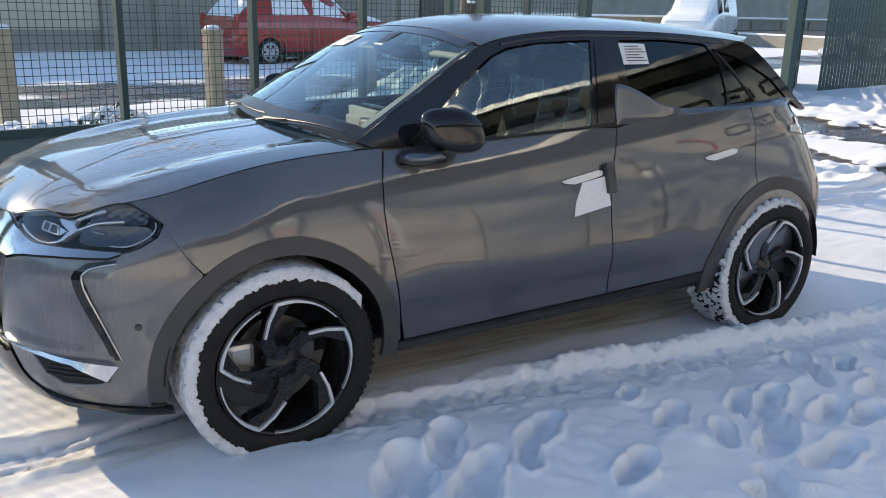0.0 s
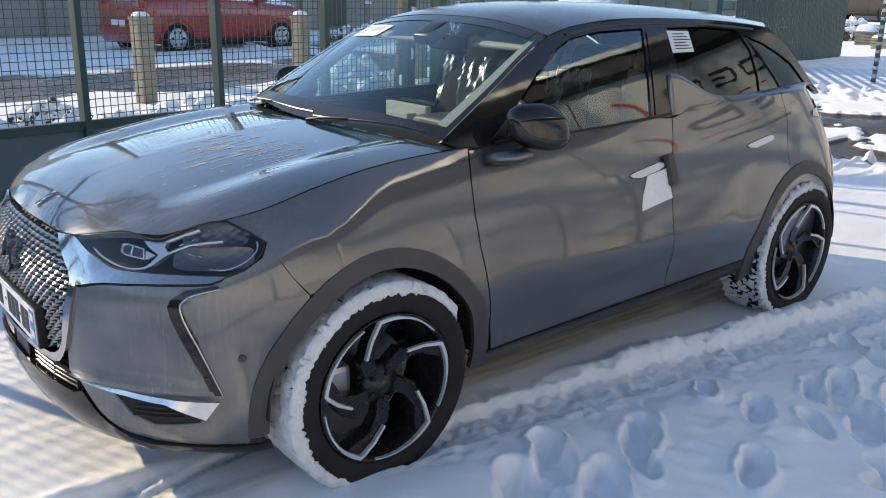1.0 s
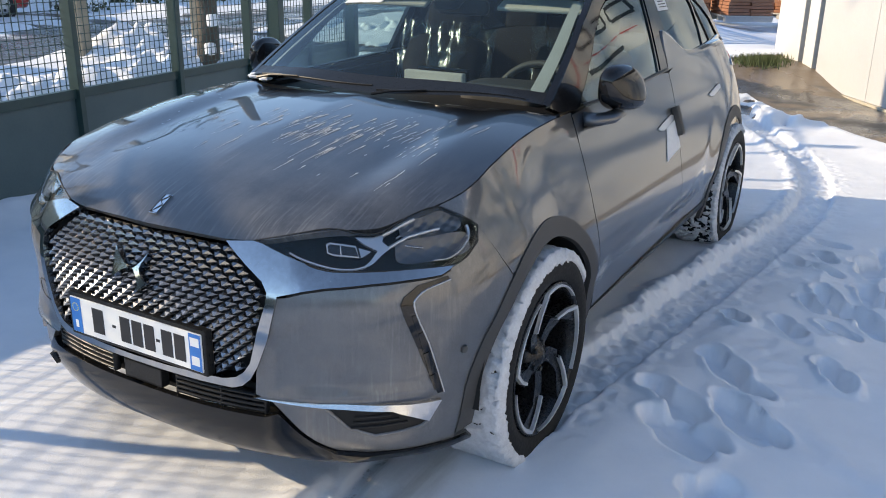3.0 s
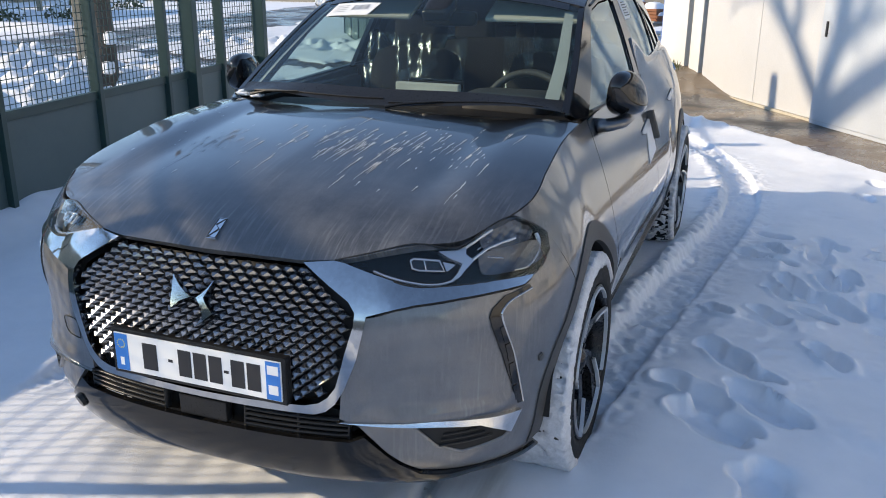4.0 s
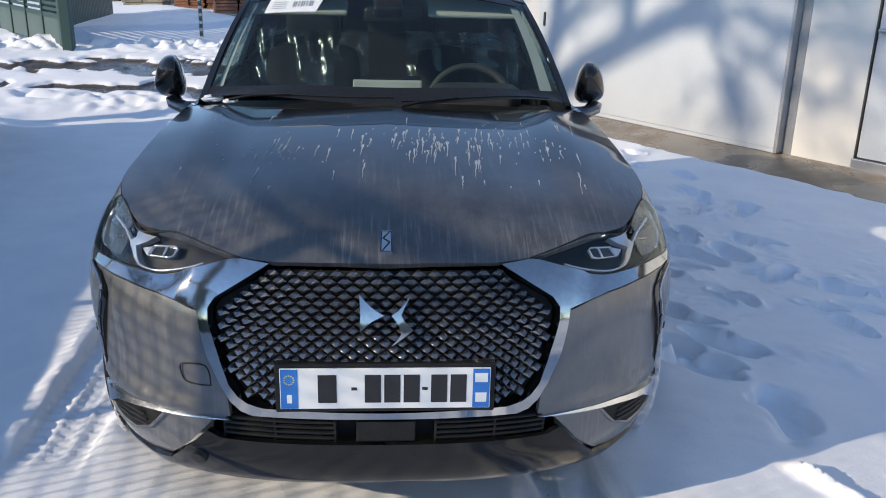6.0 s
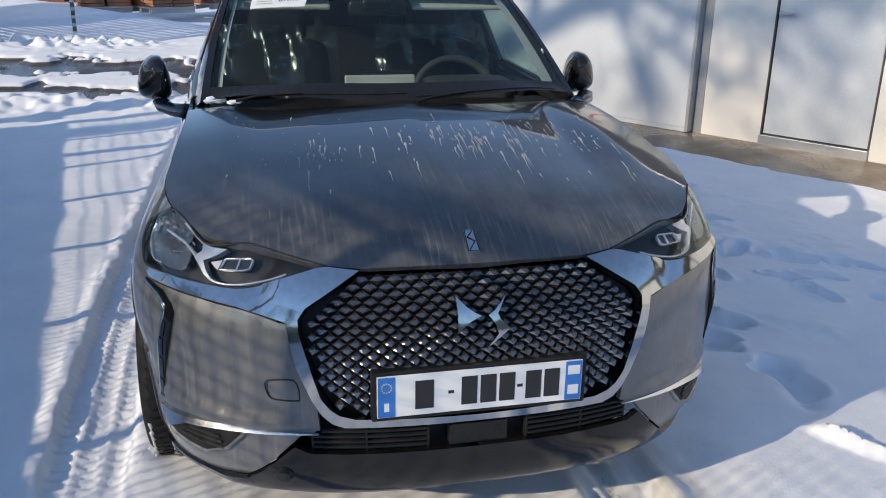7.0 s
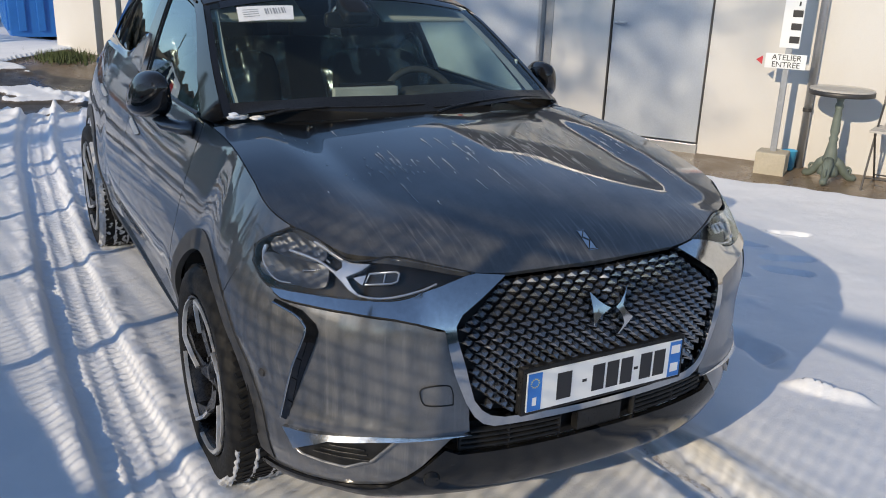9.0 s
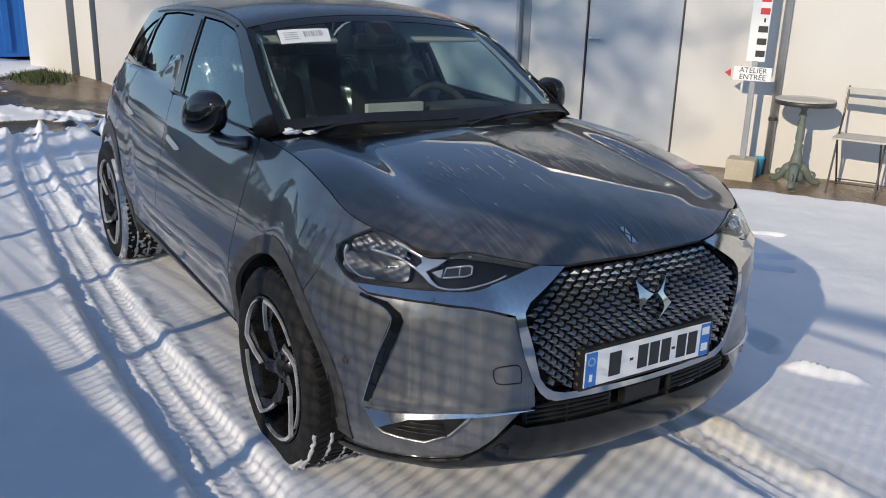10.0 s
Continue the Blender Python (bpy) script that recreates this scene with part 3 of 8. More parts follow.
def build_ground():
    xs = axis_lines(-5.0, 2.4, 0.0115, 25, 260, -13.0, 3.5)
    ys = axis_lines(-3.0, 4.6, 0.0125, 25, 260, -8.0, 5.5)
    X, Y = np.meshgrid(xs, ys, indexing="ij")
    Z, S, T, D = cover(X.ravel(), Y.ravel())
    nx, ny = X.shape
    co = np.stack([X.ravel(), Y.ravel(), Z], 1)
    idx = np.arange(nx * ny).reshape(nx, ny)
    q = np.stack([idx[:-1, :-1], idx[1:, :-1], idx[1:, 1:], idx[:-1, 1:]], -1).reshape(-1, 4)
    me = bpy.data.meshes.new("ground")
    me.vertices.add(len(co))
    me.vertices.foreach_set("co", co.ravel())
    me.loops.add(q.size)
    me.loops.foreach_set("vertex_index", q.ravel())
    me.polygons.add(len(q))
    me.polygons.foreach_set("loop_start", np.arange(0, q.size, 4))
    me.update()
    me.validate()
    me.polygons.foreach_set("use_smooth", np.ones(len(q), bool))
    at = me.color_attributes.new("cover", "FLOAT_COLOR", "POINT")
    col = np.stack([S, T, D, np.ones_like(S)], 1)
    at.data.foreach_set("color", col.ravel())
    me.materials.append(GROUND)
    tagged(new("ground", me), "trampled snow with tyre tracks and footprints over wet concrete and asphalt", "ground", kind="structure")


build_ground()


def height(x, y):
    return float(cover(np.array([float(x)]), np.array([float(y)]))[0][0])


# ---- workshop wall ----
def wall_box(name, s0, s1, d0, d1, z0, z1, mat, parent=None, bevel=0.004, label=""):
    bm = box(bmesh.new(), (s1 - s0, d1 - d0, z1 - z0), ((s0 + s1) / 2, (d0 + d1) / 2, (z0 + z1) / 2), bevel)
    bm.transform(WALL_M)
    ob = part(name, bm, mat, parent, label)
    return ob


EAVE = varied("dark_brown_eave", (0.035, 0.03, 0.026), (0.06, 0.052, 0.045), 3, 0.7, 0.1, 0.002, 60)
WALL_TOP = 3.05
wall = thing("wall_workshop", "white rendered workshop wall with sliding doors, dappled by branch shadows", "wall", kind="structure")
wall_box("wall_panel", 1.53, 22.0, -0.25, 0.0, -0.1, WALL_TOP, WHITE_WALL, wall)
wall_box("wall_panel", 0.06, 0.62, -0.25, 0.0, -0.1, WALL_TOP, WHITE_WALL, wall)
wall_box("wall_panel", 0.62, 1.53, -0.25, 0.0, 2.22, WALL_TOP, WHITE_WALL, wall)
wall_box("wall_panel", -3.25, 0.06, -0.25, 0.0, 2.93, WALL_TOP, WHITE_WALL, wall)
wall_box("wall_panel", -5.82, -3.25, -0.25, -0.02, 2.93, WALL_TOP, WHITE_WALL, wall)
wall_box("wall_panel", -6.18, -5.90, -0.25, 0.0, -0.1, WALL_TOP, WHITE_WALL, wall)
wall_box("wall_panel", -7.10, -6.32, -0.25, 0.0, -0.1, WALL_TOP, WHITE_WALL, wall)
wall_box("wall_panel", -6.32, -6.18, -0.25, -0.16, -0.1, WALL_TOP, DARK_STEEL, wall)
wall_box("wall_panel", -5.90, -5.82, -0.25, -0.14, -0.1, WALL_TOP, DARK_STEEL, wall)
wall_box("base_strip", -5.82, -3.2, -0.1, 0.02, -0.1, 0.10, STONE, wall)
wall_box("eave", -7.3, 22.2, -0.5, 0.28, WALL_TOP, WALL_TOP + 0.36, EAVE, wall)
wall_box("gutter", -7.3, 22.2, 0.281, 0.35, WALL_TOP + 0.24, WALL_TOP + 0.33, GALV, wall)
wall_box("wall_end", -7.10, -7.0, -7.0, -0.25, -0.1, WALL_TOP, WHITE_WALL, wall)
wall_box("wall_end", 21.9, 22.0, -7.0, -0.25, -0.1, WALL_TOP, WHITE_WALL, wall)
wall_box("wall_back", -7.10, 22.0, -7.1, -7.0, -0.1, WALL_TOP, WHITE_WALL, wall)
wall_box("flat_roof", -7.3, 22.2, -7.3, -0.5, WALL_TOP, WALL_TOP + 0.34, EAVE, wall)
d1 = thing("door_1", "large white sliding workshop door", "door", kind="structure")
for k in range(2):
    a, b = -5.82 + 1.31 * k, -5.82 + 1.31 * (k + 1) - 0.006
    wall_box("door_leaf", a, b, -0.06, -0.02, 0.10, 2.93, PANEL_WHITE, d1, 0.006)
d2 = thing("door_2", "large pale grey-blue sliding workshop door with a steel edge", "door", kind="structure")
wall_box("door_leaf", -3.23, -0.06, -0.02, 0.07, 0.075, 1.98, DOOR_PAINT, d2, 0.008)
wall_box("track_cover", -3.23, 0.056, -0.02, 0.07, 1.984, 2.93, WHITE_WALL, wall, 0.008, "white board over the sliding door's track")
wall_box("edge_post", -0.06, -0.028, -0.02, 0.085, 0.08, 1.98, GALV, d2, 0.006)
wall_box("edge_post", -0.028, 0.056, -0.02, -0.004, 0.02, 1.98, GALV, d2, 0.004)
wall_box("floor_strip", -3.2, -0.02, 0.07, 0.072, 0.115, 0.120, GALV, d2, 0)
wall_box("door_pull", -3.14, -3.115, 0.07, 0.085, 0.95, 1.10, INK, d2, 0.003)
d3 = thing("door_3", "grey-blue steel side door with a lever handle, closed", "door", kind="structure")
wall_box("door_leaf", 0.640, 1.510, -0.06, -0.012, 0.165, 2.19, DOOR_PAINT, d3, 0.004)
for a, b, z0, z1 in ((0.622, 0.634, 0.10, 2.22), (1.516, 1.528, 0.10, 2.22), (0.634, 1.516, 2.198, 2.22)):
    wall_box("door_frame", a, b, -0.12, 0.004, z0, z1, DARK_STEEL, d3, 0.002)
wall_box("threshold", 0.62, 1.53, -0.2, 0.03, 0.06, 0.155, GALV, d3, 0.004)
wall_box("door_handle", 0.668, 0.79, 0.035, 0.055, 1.155, 1.175, GALV, d3, 0.006)
wall_box("handle_rose", 0.660, 0.692, -0.012, 0.04, 1.150, 1.180, GALV, d3, 0.006)

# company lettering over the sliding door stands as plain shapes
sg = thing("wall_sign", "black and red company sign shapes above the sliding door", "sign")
for k in range(3):
    s0 = -2.75 + 0.66 * k
    ring = bmesh.new()
    for (sa, sb, za, zb) in ((s0 + 0.04, s0 + 0.46, 2.63, 2.68), (s0 + 0.04, s0 + 0.46, 2.43, 2.48), (s0, s0 + 0.055, 2.47, 2.64)) + (((s0 + 0.445, s0 + 0.5, 2.47, 2.64),) if k != 1 else ((s0 + 0.2, s0 + 0.46, 2.535, 2.575),)):
        box(ring, (sb - sa, 0.012, zb - za), ((sa + sb) / 2, 0.080, (za + zb) / 2), 0.004)
    ring.transform(WALL_M)
    part("sign_shape", ring, INK, sg)
for k in range(5):
    wall_box("sign_bar", -2.55 + 0.36 * k, -2.55 + 0.36 * k + 0.26, 0.072, 0.084, 2.240, 2.256, RED_INK, sg, 0.004)
wall_box("sign_bar", -2.2, -0.95, 0.072, 0.082, 2.04, 2.10, INK, sg, 0.002)
bow = bmesh.new()
rows = [[bow.verts.new(on_wall(-0.35 - r * math.cos(a), d, 2.35 + r * math.sin(a))) for r, d in ((0.31, 0.074), (0.31, 0.084), (0.35, 0.084), (0.35, 0.074))] for a in np.linspace(-1.3, 1.3, 20)]
for a, b in zip(rows, rows[1:]):
    for k in range(4):
        bow.faces.new((a[k], a[(k + 1) % 4], b[(k + 1) % 4], b[k]))
bow.faces.new(rows[0])
bow.faces.new(rows[-1][::-1])
part("sign_bow", bow, RED_INK, sg)

# ---- fence ----
fence = thing("fence", "dark green steel fence with mesh over solid lower panels", "fence", kind="structure")


def fence_box(name, s0, s1, d0, d1, z0, z1, mat, parent=None, bevel=0.003, m=FENCE_M):
    bm = box(bmesh.new(), (s1 - s0, d1 - d0, z1 - z0), ((s0 + s1) / 2, (d0 + d1) / 2, (z0 + z1) / 2), bevel)
    bm.transform(m)
    return part(name, bm, mat, parent)


posts = [-3.86, -3.02, -2.0, -1.04, -0.01] + [round(-0.01 + 1.03 * k, 2) for k in range(1, 14)]
for s in posts[1:]:
    fence_box("fence_post", s - 0.022, s + 0.022, -0.05, 0.03, 0.0, 2.0, GREEN, fence)
for s in (-2.40, -3.86):
    fence_box("gate_post", s - 0.045, s + 0.045, -0.10, 0.02, 0.02, 2.15, GREEN, fence, 0.005)
for a, b in zip(posts, posts[1:]):
    fence_box("lower_panel", a + 0.022, b - 0.022, -0.006, 0.004, 0.08, 0.655, GREEN_GREY, fence, 0.002)
fence_box("fence_rail", posts[0], posts[-1], -0.025, 0.02, 0.655, 0.715, GREEN, fence)
fence_box("fence_rail", posts[0], posts[-1], -0.02, 0.02, 0.05, 0.10, GREEN, fence)
fence_box("fence_rail", posts[0], posts[-1], -0.012, 0.012, 1.975, 2.0, GREEN, fence)
mesh = bmesh.new()
s = posts[0]
while s < posts[-1]:
    box(mesh, (0.0047, 0.0047, 1.24), (s, 0.022, 1.33))
    s += 0.052
z = 0.74
while z < 1.95:
    box(mesh, (posts[-1] - posts[0], 0.0047, 0.0047), ((posts[0] + posts[-1]) / 2, 0.026, z))
    z += 0.052
mesh.transform(FENCE_M)
wm = part("wire_mesh", mesh, GREEN, fence)
wm["kind"] = "stuff"




# ---- shape of the car's body (metres, origin on the ground under the front axle, nose towards +x) ----
def curve(pts, x):
    """Smooth value at x of a curve through (x, value) pairs in rising order of x."""
    n = len(pts)
    if x <= pts[0][0]:
        return pts[0][1]
    if x >= pts[-1][0]:
        return pts[-1][1]
    i = max(k for k in range(n - 1) if pts[k][0] <= x)
    (x0, a), (x1, b) = pts[i], pts[i + 1]
    d = (b - a) / (x1 - x0)
    m0 = d if i == 0 else 0.5 * (d + (a - pts[i - 1][1]) / (x0 - pts[i - 1][0]))
    m1 = d if i == n - 2 else 0.5 * (d + (pts[i + 2][1] - b) / (pts[i + 2][0] - x1))
    if i and (a - pts[i - 1][1]) * d <= 0:
        m0 = 0
    if i < n - 2 and (pts[i + 2][1] - b) * d <= 0:
        m1 = 0
    h, u = x1 - x0, (x - x0) / (x1 - x0)
    return (2 * u**3 - 3 * u**2 + 1) * a + (u**3 - 2 * u**2 + u) * h * m0 + (3 * u**2 - 2 * u**3) * b + (u**3 - u**2) * h * m1


NOSE = [(0.14, 0.56), (0.19, 0.66), (0.24, 0.755), (0.29, 0.825), (0.335, 0.862), (0.38, 0.869), (0.50, 0.866), (0.62, 0.866), (0.72, 0.858), (0.79, 0.835), (0.86, 0.795), (0.95, 0.72), (1.1, 0.6)]
TAIL = [(0.2, -3.08), (0.35, -3.2), (0.55, -3.25), (0.75, -3.22), (0.9, -3.14), (1.05, -3.06), (1.2, -2.98)]
WIDE = [(0.18, 0.79), (0.28, 0.818), (0.36, 0.834), (0.45, 0.842), (0.56, 0.856), (0.66, 0.868), (0.74, 0.866), (0.80, 0.857), (0.86, 0.838), (0.92, 0.812), (0.985, 0.778), (1.03, 0.75), (1.08, 0.722), (1.2, 0.66)]
DOORS = [(0.18, 0.79), (0.28, 0.818), (0.36, 0.836), (0.45, 0.850), (0.52, 0.866), (0.58, 0.870), (0.66, 0.862), (0.74, 0.846), (0.82, 0.825), (0.90, 0.797), (0.98, 0.763), (1.04, 0.734), (1.10, 0.704), (1.2, 0.65)]
RISE = [(-3.2, 0.085), (-2.4, 0.075), (-1.6, 0.03), (-0.8, 0.0), (0.0, -0.018), (0.35, -0.05), (0.8, -0.05)]
XS = 0.2
SHOULDER = [(-3.2, 1.09), (-2.5, 1.13), (-1.5, 1.085), (-0.75, 1.06), (-0.3, 1.058), (0.0, 1.035), (0.2, 1.0), (0.36, 0.965), (0.465, 0.945), (0.54, 0.928), (0.61, 0.906), (0.667, 0.902), (0.716, 0.888), (0.754, 0.871), (0.80, 0.857)]
HOODC = [(-0.3, 1.095), (-0.2, 1.088), (0.0, 1.07), (0.27, 1.034), (0.52, 0.982), (0.63, 0.947), (0.73, 0.905), (0.80, 0.86)]


def wide(x, z):
    """Half width of the flank before the corners round off."""
    zz = z - curve(RISE, x) * max(0.0, min(1.0, (z - 0.55) / 0.4))
    k = float(smoothstep(0.19, -0.15, x))
    w = curve(WIDE, zz) * (1 - k) + curve(DOORS, zz) * k
    if x < -2.2:
        k = (-2.2 - x) / 1.05
        w -= 0.10 * k**2.2
    return w


def flank(x, z):
    """y of the left flank at x, z, corners included."""
    w = wide(min(x, XS), z)
    if x > XS:
        k = min(1.0, (x - XS) / (curve(NOSE, z) - XS))
        return w * max(0.0, 1 - k**2.6) ** (1 / 2.6)
    xt = curve(TAIL, z)
    if x < xt + 0.45:
        k = min(1.0, (xt + 0.45 - x) / 0.45)
        return w * max(0.0, 1 - k**3.0) ** (1 / 3.0)
    return w


def front(y, z):
    """x of the front at y, z."""
    w = wide(XS, z)
    k = min(1.0, abs(y) / w)
    return XS + (curve(NOSE, z) - XS) * max(0.0, 1 - k**2.6) ** (1 / 2.6)


def corner(a, z):
    """Point of the front's left half by angle: a = 0 at the middle, 90 at the flank."""
    c, s = math.cos(math.radians(a)), math.sin(math.radians(a))
    return (XS + (curve(NOSE, z) - XS) * max(c, 0.0) ** (2 / 2.6), wide(XS, z) * max(s, 0.0) ** (2 / 2.6), z)


def bonnet(x, v):
    """Bonnet: x, and v from -1 to 1 across."""
    zs = curve(SHOULDER, x)
    ye = flank(x, zs)
    y = v * ye
    z = zs + (curve(HOODC, x) - zs) * (1 - abs(v) ** 2.8)
    # a crease along the middle, a valley each side of it, then the crest over the wing
    a = abs(y)
    dip = -0.017 * a / 0.45 if a < 0.45 else -0.017 + 0.023 * float(smoothstep(0.45, 0.61, a))
    z += dip * (1 - abs(v) ** 6) * float(smoothstep(0.74, 0.30, x))
    return (x, y, z)


PILLAR = [(-2.97, 1.10), (-2.94, 1.12), (-2.87, 1.185), (-2.78, 1.275), (-2.70, 1.345), (-2.62, 1.405), (-2.55, 1.43)]
RAIL = [(-3.12, 1.385), (-3.0, 1.40), (-2.7, 1.42), (-2.55, 1.43), (-2.4, 1.445), (-2.0, 1.470), (-1.5, 1.478), (-1.2, 1.462), (-0.95, 1.415), (-0.61, 1.232), (-0.36, 1.085)]
ROOFC = [(-3.12, 1.425), (-2.95, 1.448), (-2.6, 1.488), (-2.1, 1.522), (-1.6, 1.534), (-1.2, 1.52), (-0.98, 1.482), (-0.8, 1.40), (-0.5, 1.24), (-0.2, 1.082)]


def cabin(x, z):
    """y of the left side glass and pillars."""
    w = 0.732 - 0.36 * (z - 1.06) - 0.16 * max(0.0, z - 1.06) ** 2
    if x > -1.1:
        w -= 0.055 * ((x + 1.1) / 0.8) ** 2
    if x < -1.8:
        w -= 0.075 * ((-1.8 - x) / 1.2) ** 1.8
    return w


def roof(x, v):
    """Windscreen, roof and rear window: x and v from -1 to 1 across."""
    zr = curve(RAIL, x)
    ye = cabin(x, zr)
    return (x, v * ye, zr + (curve(ROOFC, x) - zr) * (1 - abs(v) ** 2.4))


# ---- the car ----
car = thing("car", "dark grey metallic crossover car with dried melt streaks, parked on snow", "car")


def ang(x, z):
    """Front angle at which the flank passes x."""
    k = max(0.0, (x - XS) / (curve(NOSE, z) - XS))
    return math.degrees(math.atan2((flank(x, z) / wide(XS, z)) ** 1.3, k**1.3))


def with_normal(fn, side=1):
    """Maps (u, v, w) to the surface fn(u, v) pushed out by w; side -1 is the car's right."""

    def at(u, v, w=0.0):
        p = Vector(fn(u, v))
        if w:
            e = 0.002
            du = Vector(fn(u + e, v)) - Vector(fn(u - e, v))
            dv = Vector(fn(u, v + e)) - Vector(fn(u, v - e))
            n = du.cross(dv)
            if n.length > 1e-12:
                n.normalize()
                if n.dot(p - Vector((-1.0, 0, 0.55))) < 0:
                    n = -n
                p = p + n * w
        return Vector((p.x, p.y * side, p.z))

    return at


def FRONT(side=1):
    fn = lambda a, z: corner(abs(a) if abs(a) > 1e-6 else 1e-6, z) if a >= 0 else (corner(-a, z)[0], -corner(-a, z)[1], z)
    return with_normal(lambda a, z: fn(a, z), side)


def SIDE(side=1):
    return with_normal(lambda x, z: (x, flank(x, z), z), side)


def CABIN(side=1):
    return with_normal(lambda x, z: (x, cabin(x, z), z), side)


HOOD = with_normal(lambda x, v: bonnet(x, v))
ROOF = with_normal(lambda x, v: roof(x, v))


def arc(cx, cz, r, a0, a1, n=18):
    return [(cx + r * math.cos(radians(a0 + (a1 - a0) * k / n)), cz + r * math.sin(radians(a0 + (a1 - a0) * k / n))) for k in range(n + 1)]


def smooth_poly(pts, n=4):
    """Rounds an open run of points by Catmull-Rom."""
    out = []
    for i in range(len(pts) - 1):
        p0, p1, p2, p3 = pts[max(i - 1, 0)], pts[i], pts[i + 1], pts[min(i + 2, len(pts) - 1)]
        for k in range(n):
            t = k / n
            out.append(tuple(0.5 * (2 * b + (c - a) * t + (2 * a - 5 * b + 4 * c - d) * t * t + (3 * b - a - 3 * c + d) * t**3) for a, b, c, d in zip(p0, p1, p2, p3)))
    out.append(pts[-1])
    return out


def patch(name, poly, at, du, dv, mat, parent, w=0.0, rim=0.012, label="", shape=None):
    """A panel: the 2-D outline cut into cells, laid on a surface, its edge turned in by rim.
    shape(u, v) adds its own height."""
    bm = bmesh.new()
    vs = [bm.verts.new((u, v, 0)) for u, v in poly]
    f = bm.faces.new(vs)
    us, vv = [p[0] for p in poly], [p[1] for p in poly]
    f.normal_update()
    bmesh.ops.triangulate(bm, faces=[f])
    for lo, hi, step, ax in ((min(us), max(us), du, 0), (min(vv), max(vv), dv, 1)):
        k = math.floor(lo / step) + 1
        while k * step < hi - 1e-6:
            co, no = [0, 0, 0], [0, 0, 0]
            co[ax], no[ax] = k * step, 1
            bmesh.ops.bisect_plane(bm, geom=bm.verts[:] + bm.edges[:] + bm.faces[:], plane_co=co, plane_no=no, dist=1e-6)
            k += 1
    flat = {v: (v.co.x, v.co.y) for v in bm.verts}
    edge = [e for e in bm.edges if len(e.link_faces) == 1]
    for v, (a, b) in flat.items():
        v.co = at(a, b, w + (shape(a, b) if shape else 0.0))
    if rim:
        ring = {}
        for e in edge:
            for v in e.verts:
                if v not in ring:
                    a, b = flat[v]
                    ring[v] = bm.verts.new(at(a, b, w - rim))
        for e in edge:
            a, b = e.verts
            bm.faces.new((a, b, ring[b], ring[a]))
            e.smooth = False
    bmesh.ops.recalc_face_normals(bm, faces=bm.faces)
    # outwards: away from the middle of the car
    c = sum((f.calc_center_median() for f in bm.faces), Vector()) / len(bm.faces)
    tot = sum(f.normal.dot(f.calc_center_median() - Vector((-1.0, 0, 0.5))) * f.calc_area() for f in bm.faces)
    if tot < 0:
        bmesh.ops.reverse_faces(bm, faces=bm.faces)
    return part(name, bm, mat, parent, label, smooth=True)


def strip(name, pts, at, width, mat, parent, w=0.002, rim=0.003, label=""):
    """A band of that width along a run of surface points."""
    bm = bmesh.new()
    mid = [at(u, v, w) for u, v in pts]
    low = [at(u, v, w - rim) for u, v in pts]
    rows = []
    for i, (p, q) in enumerate(zip(mid, low)):
        d = (mid[min(i + 1, len(mid) - 1)] - mid[max(i - 1, 0)]).normalized()
        n = (p - q).normalized()
        s = d.cross(n).normalized() * width / 2
        rows.append([bm.verts.new(x) for x in (q - s, p - s * 0.8, p + s * 0.8, q + s)])
    for a, b in zip(rows, rows[1:]):
        for k in range(3):
            bm.faces.new((a[k], a[k + 1], b[k + 1], b[k]))
    bmesh.ops.recalc_face_normals(bm, faces=bm.faces)
    return part(name, bm, mat, parent, label, smooth=True)


ARCH_R = 0.452
WHEEL_Z, REAR_X = 0.347, -2.558
GRILLE = [(0, 0.857), (13.6, 0.857), (19.0, 0.816), (23.0, 0.780), (24.2, 0.755), (24.0, 0.725), (22.4, 0.65), (21.0, 0.56), (19.6, 0.53), (18.0, 0.513), (15.5, 0.503), (0, 0.496)]
FRAME_OUT = [(26.3, 0.748), (25.6, 0.70), (24.6, 0.64), (22.6, 0.555), (21.1, 0.515), (19.4, 0.491), (17.3, 0.480), (0, 0.479)]
LAMP_TOP = [(20.0, 0.869), (28.0, 0.890), (36.5, 0.907), (44.0, 0.896), (49.0, 0.899), (56.0, 0.928), (62.5, 0.943), (67.0, 0.943)]
LAMP_LOW = [(73.0, 0.916), (77.3, 0.885), (76.0, 0.848), (71.7, 0.82), (68.0, 0.809), (56.5, 0.812), (46.0, 0.814), (37.5, 0.814), (32.5, 0.825), (27.5, 0.841)]
BAND_LOW = [(66.5, 0.800), (63.5, 0.79), (55.0, 0.789), (46.0, 0.785), (36.0, 0.775), (31.5, 0.765), (28.0, 0.752)]


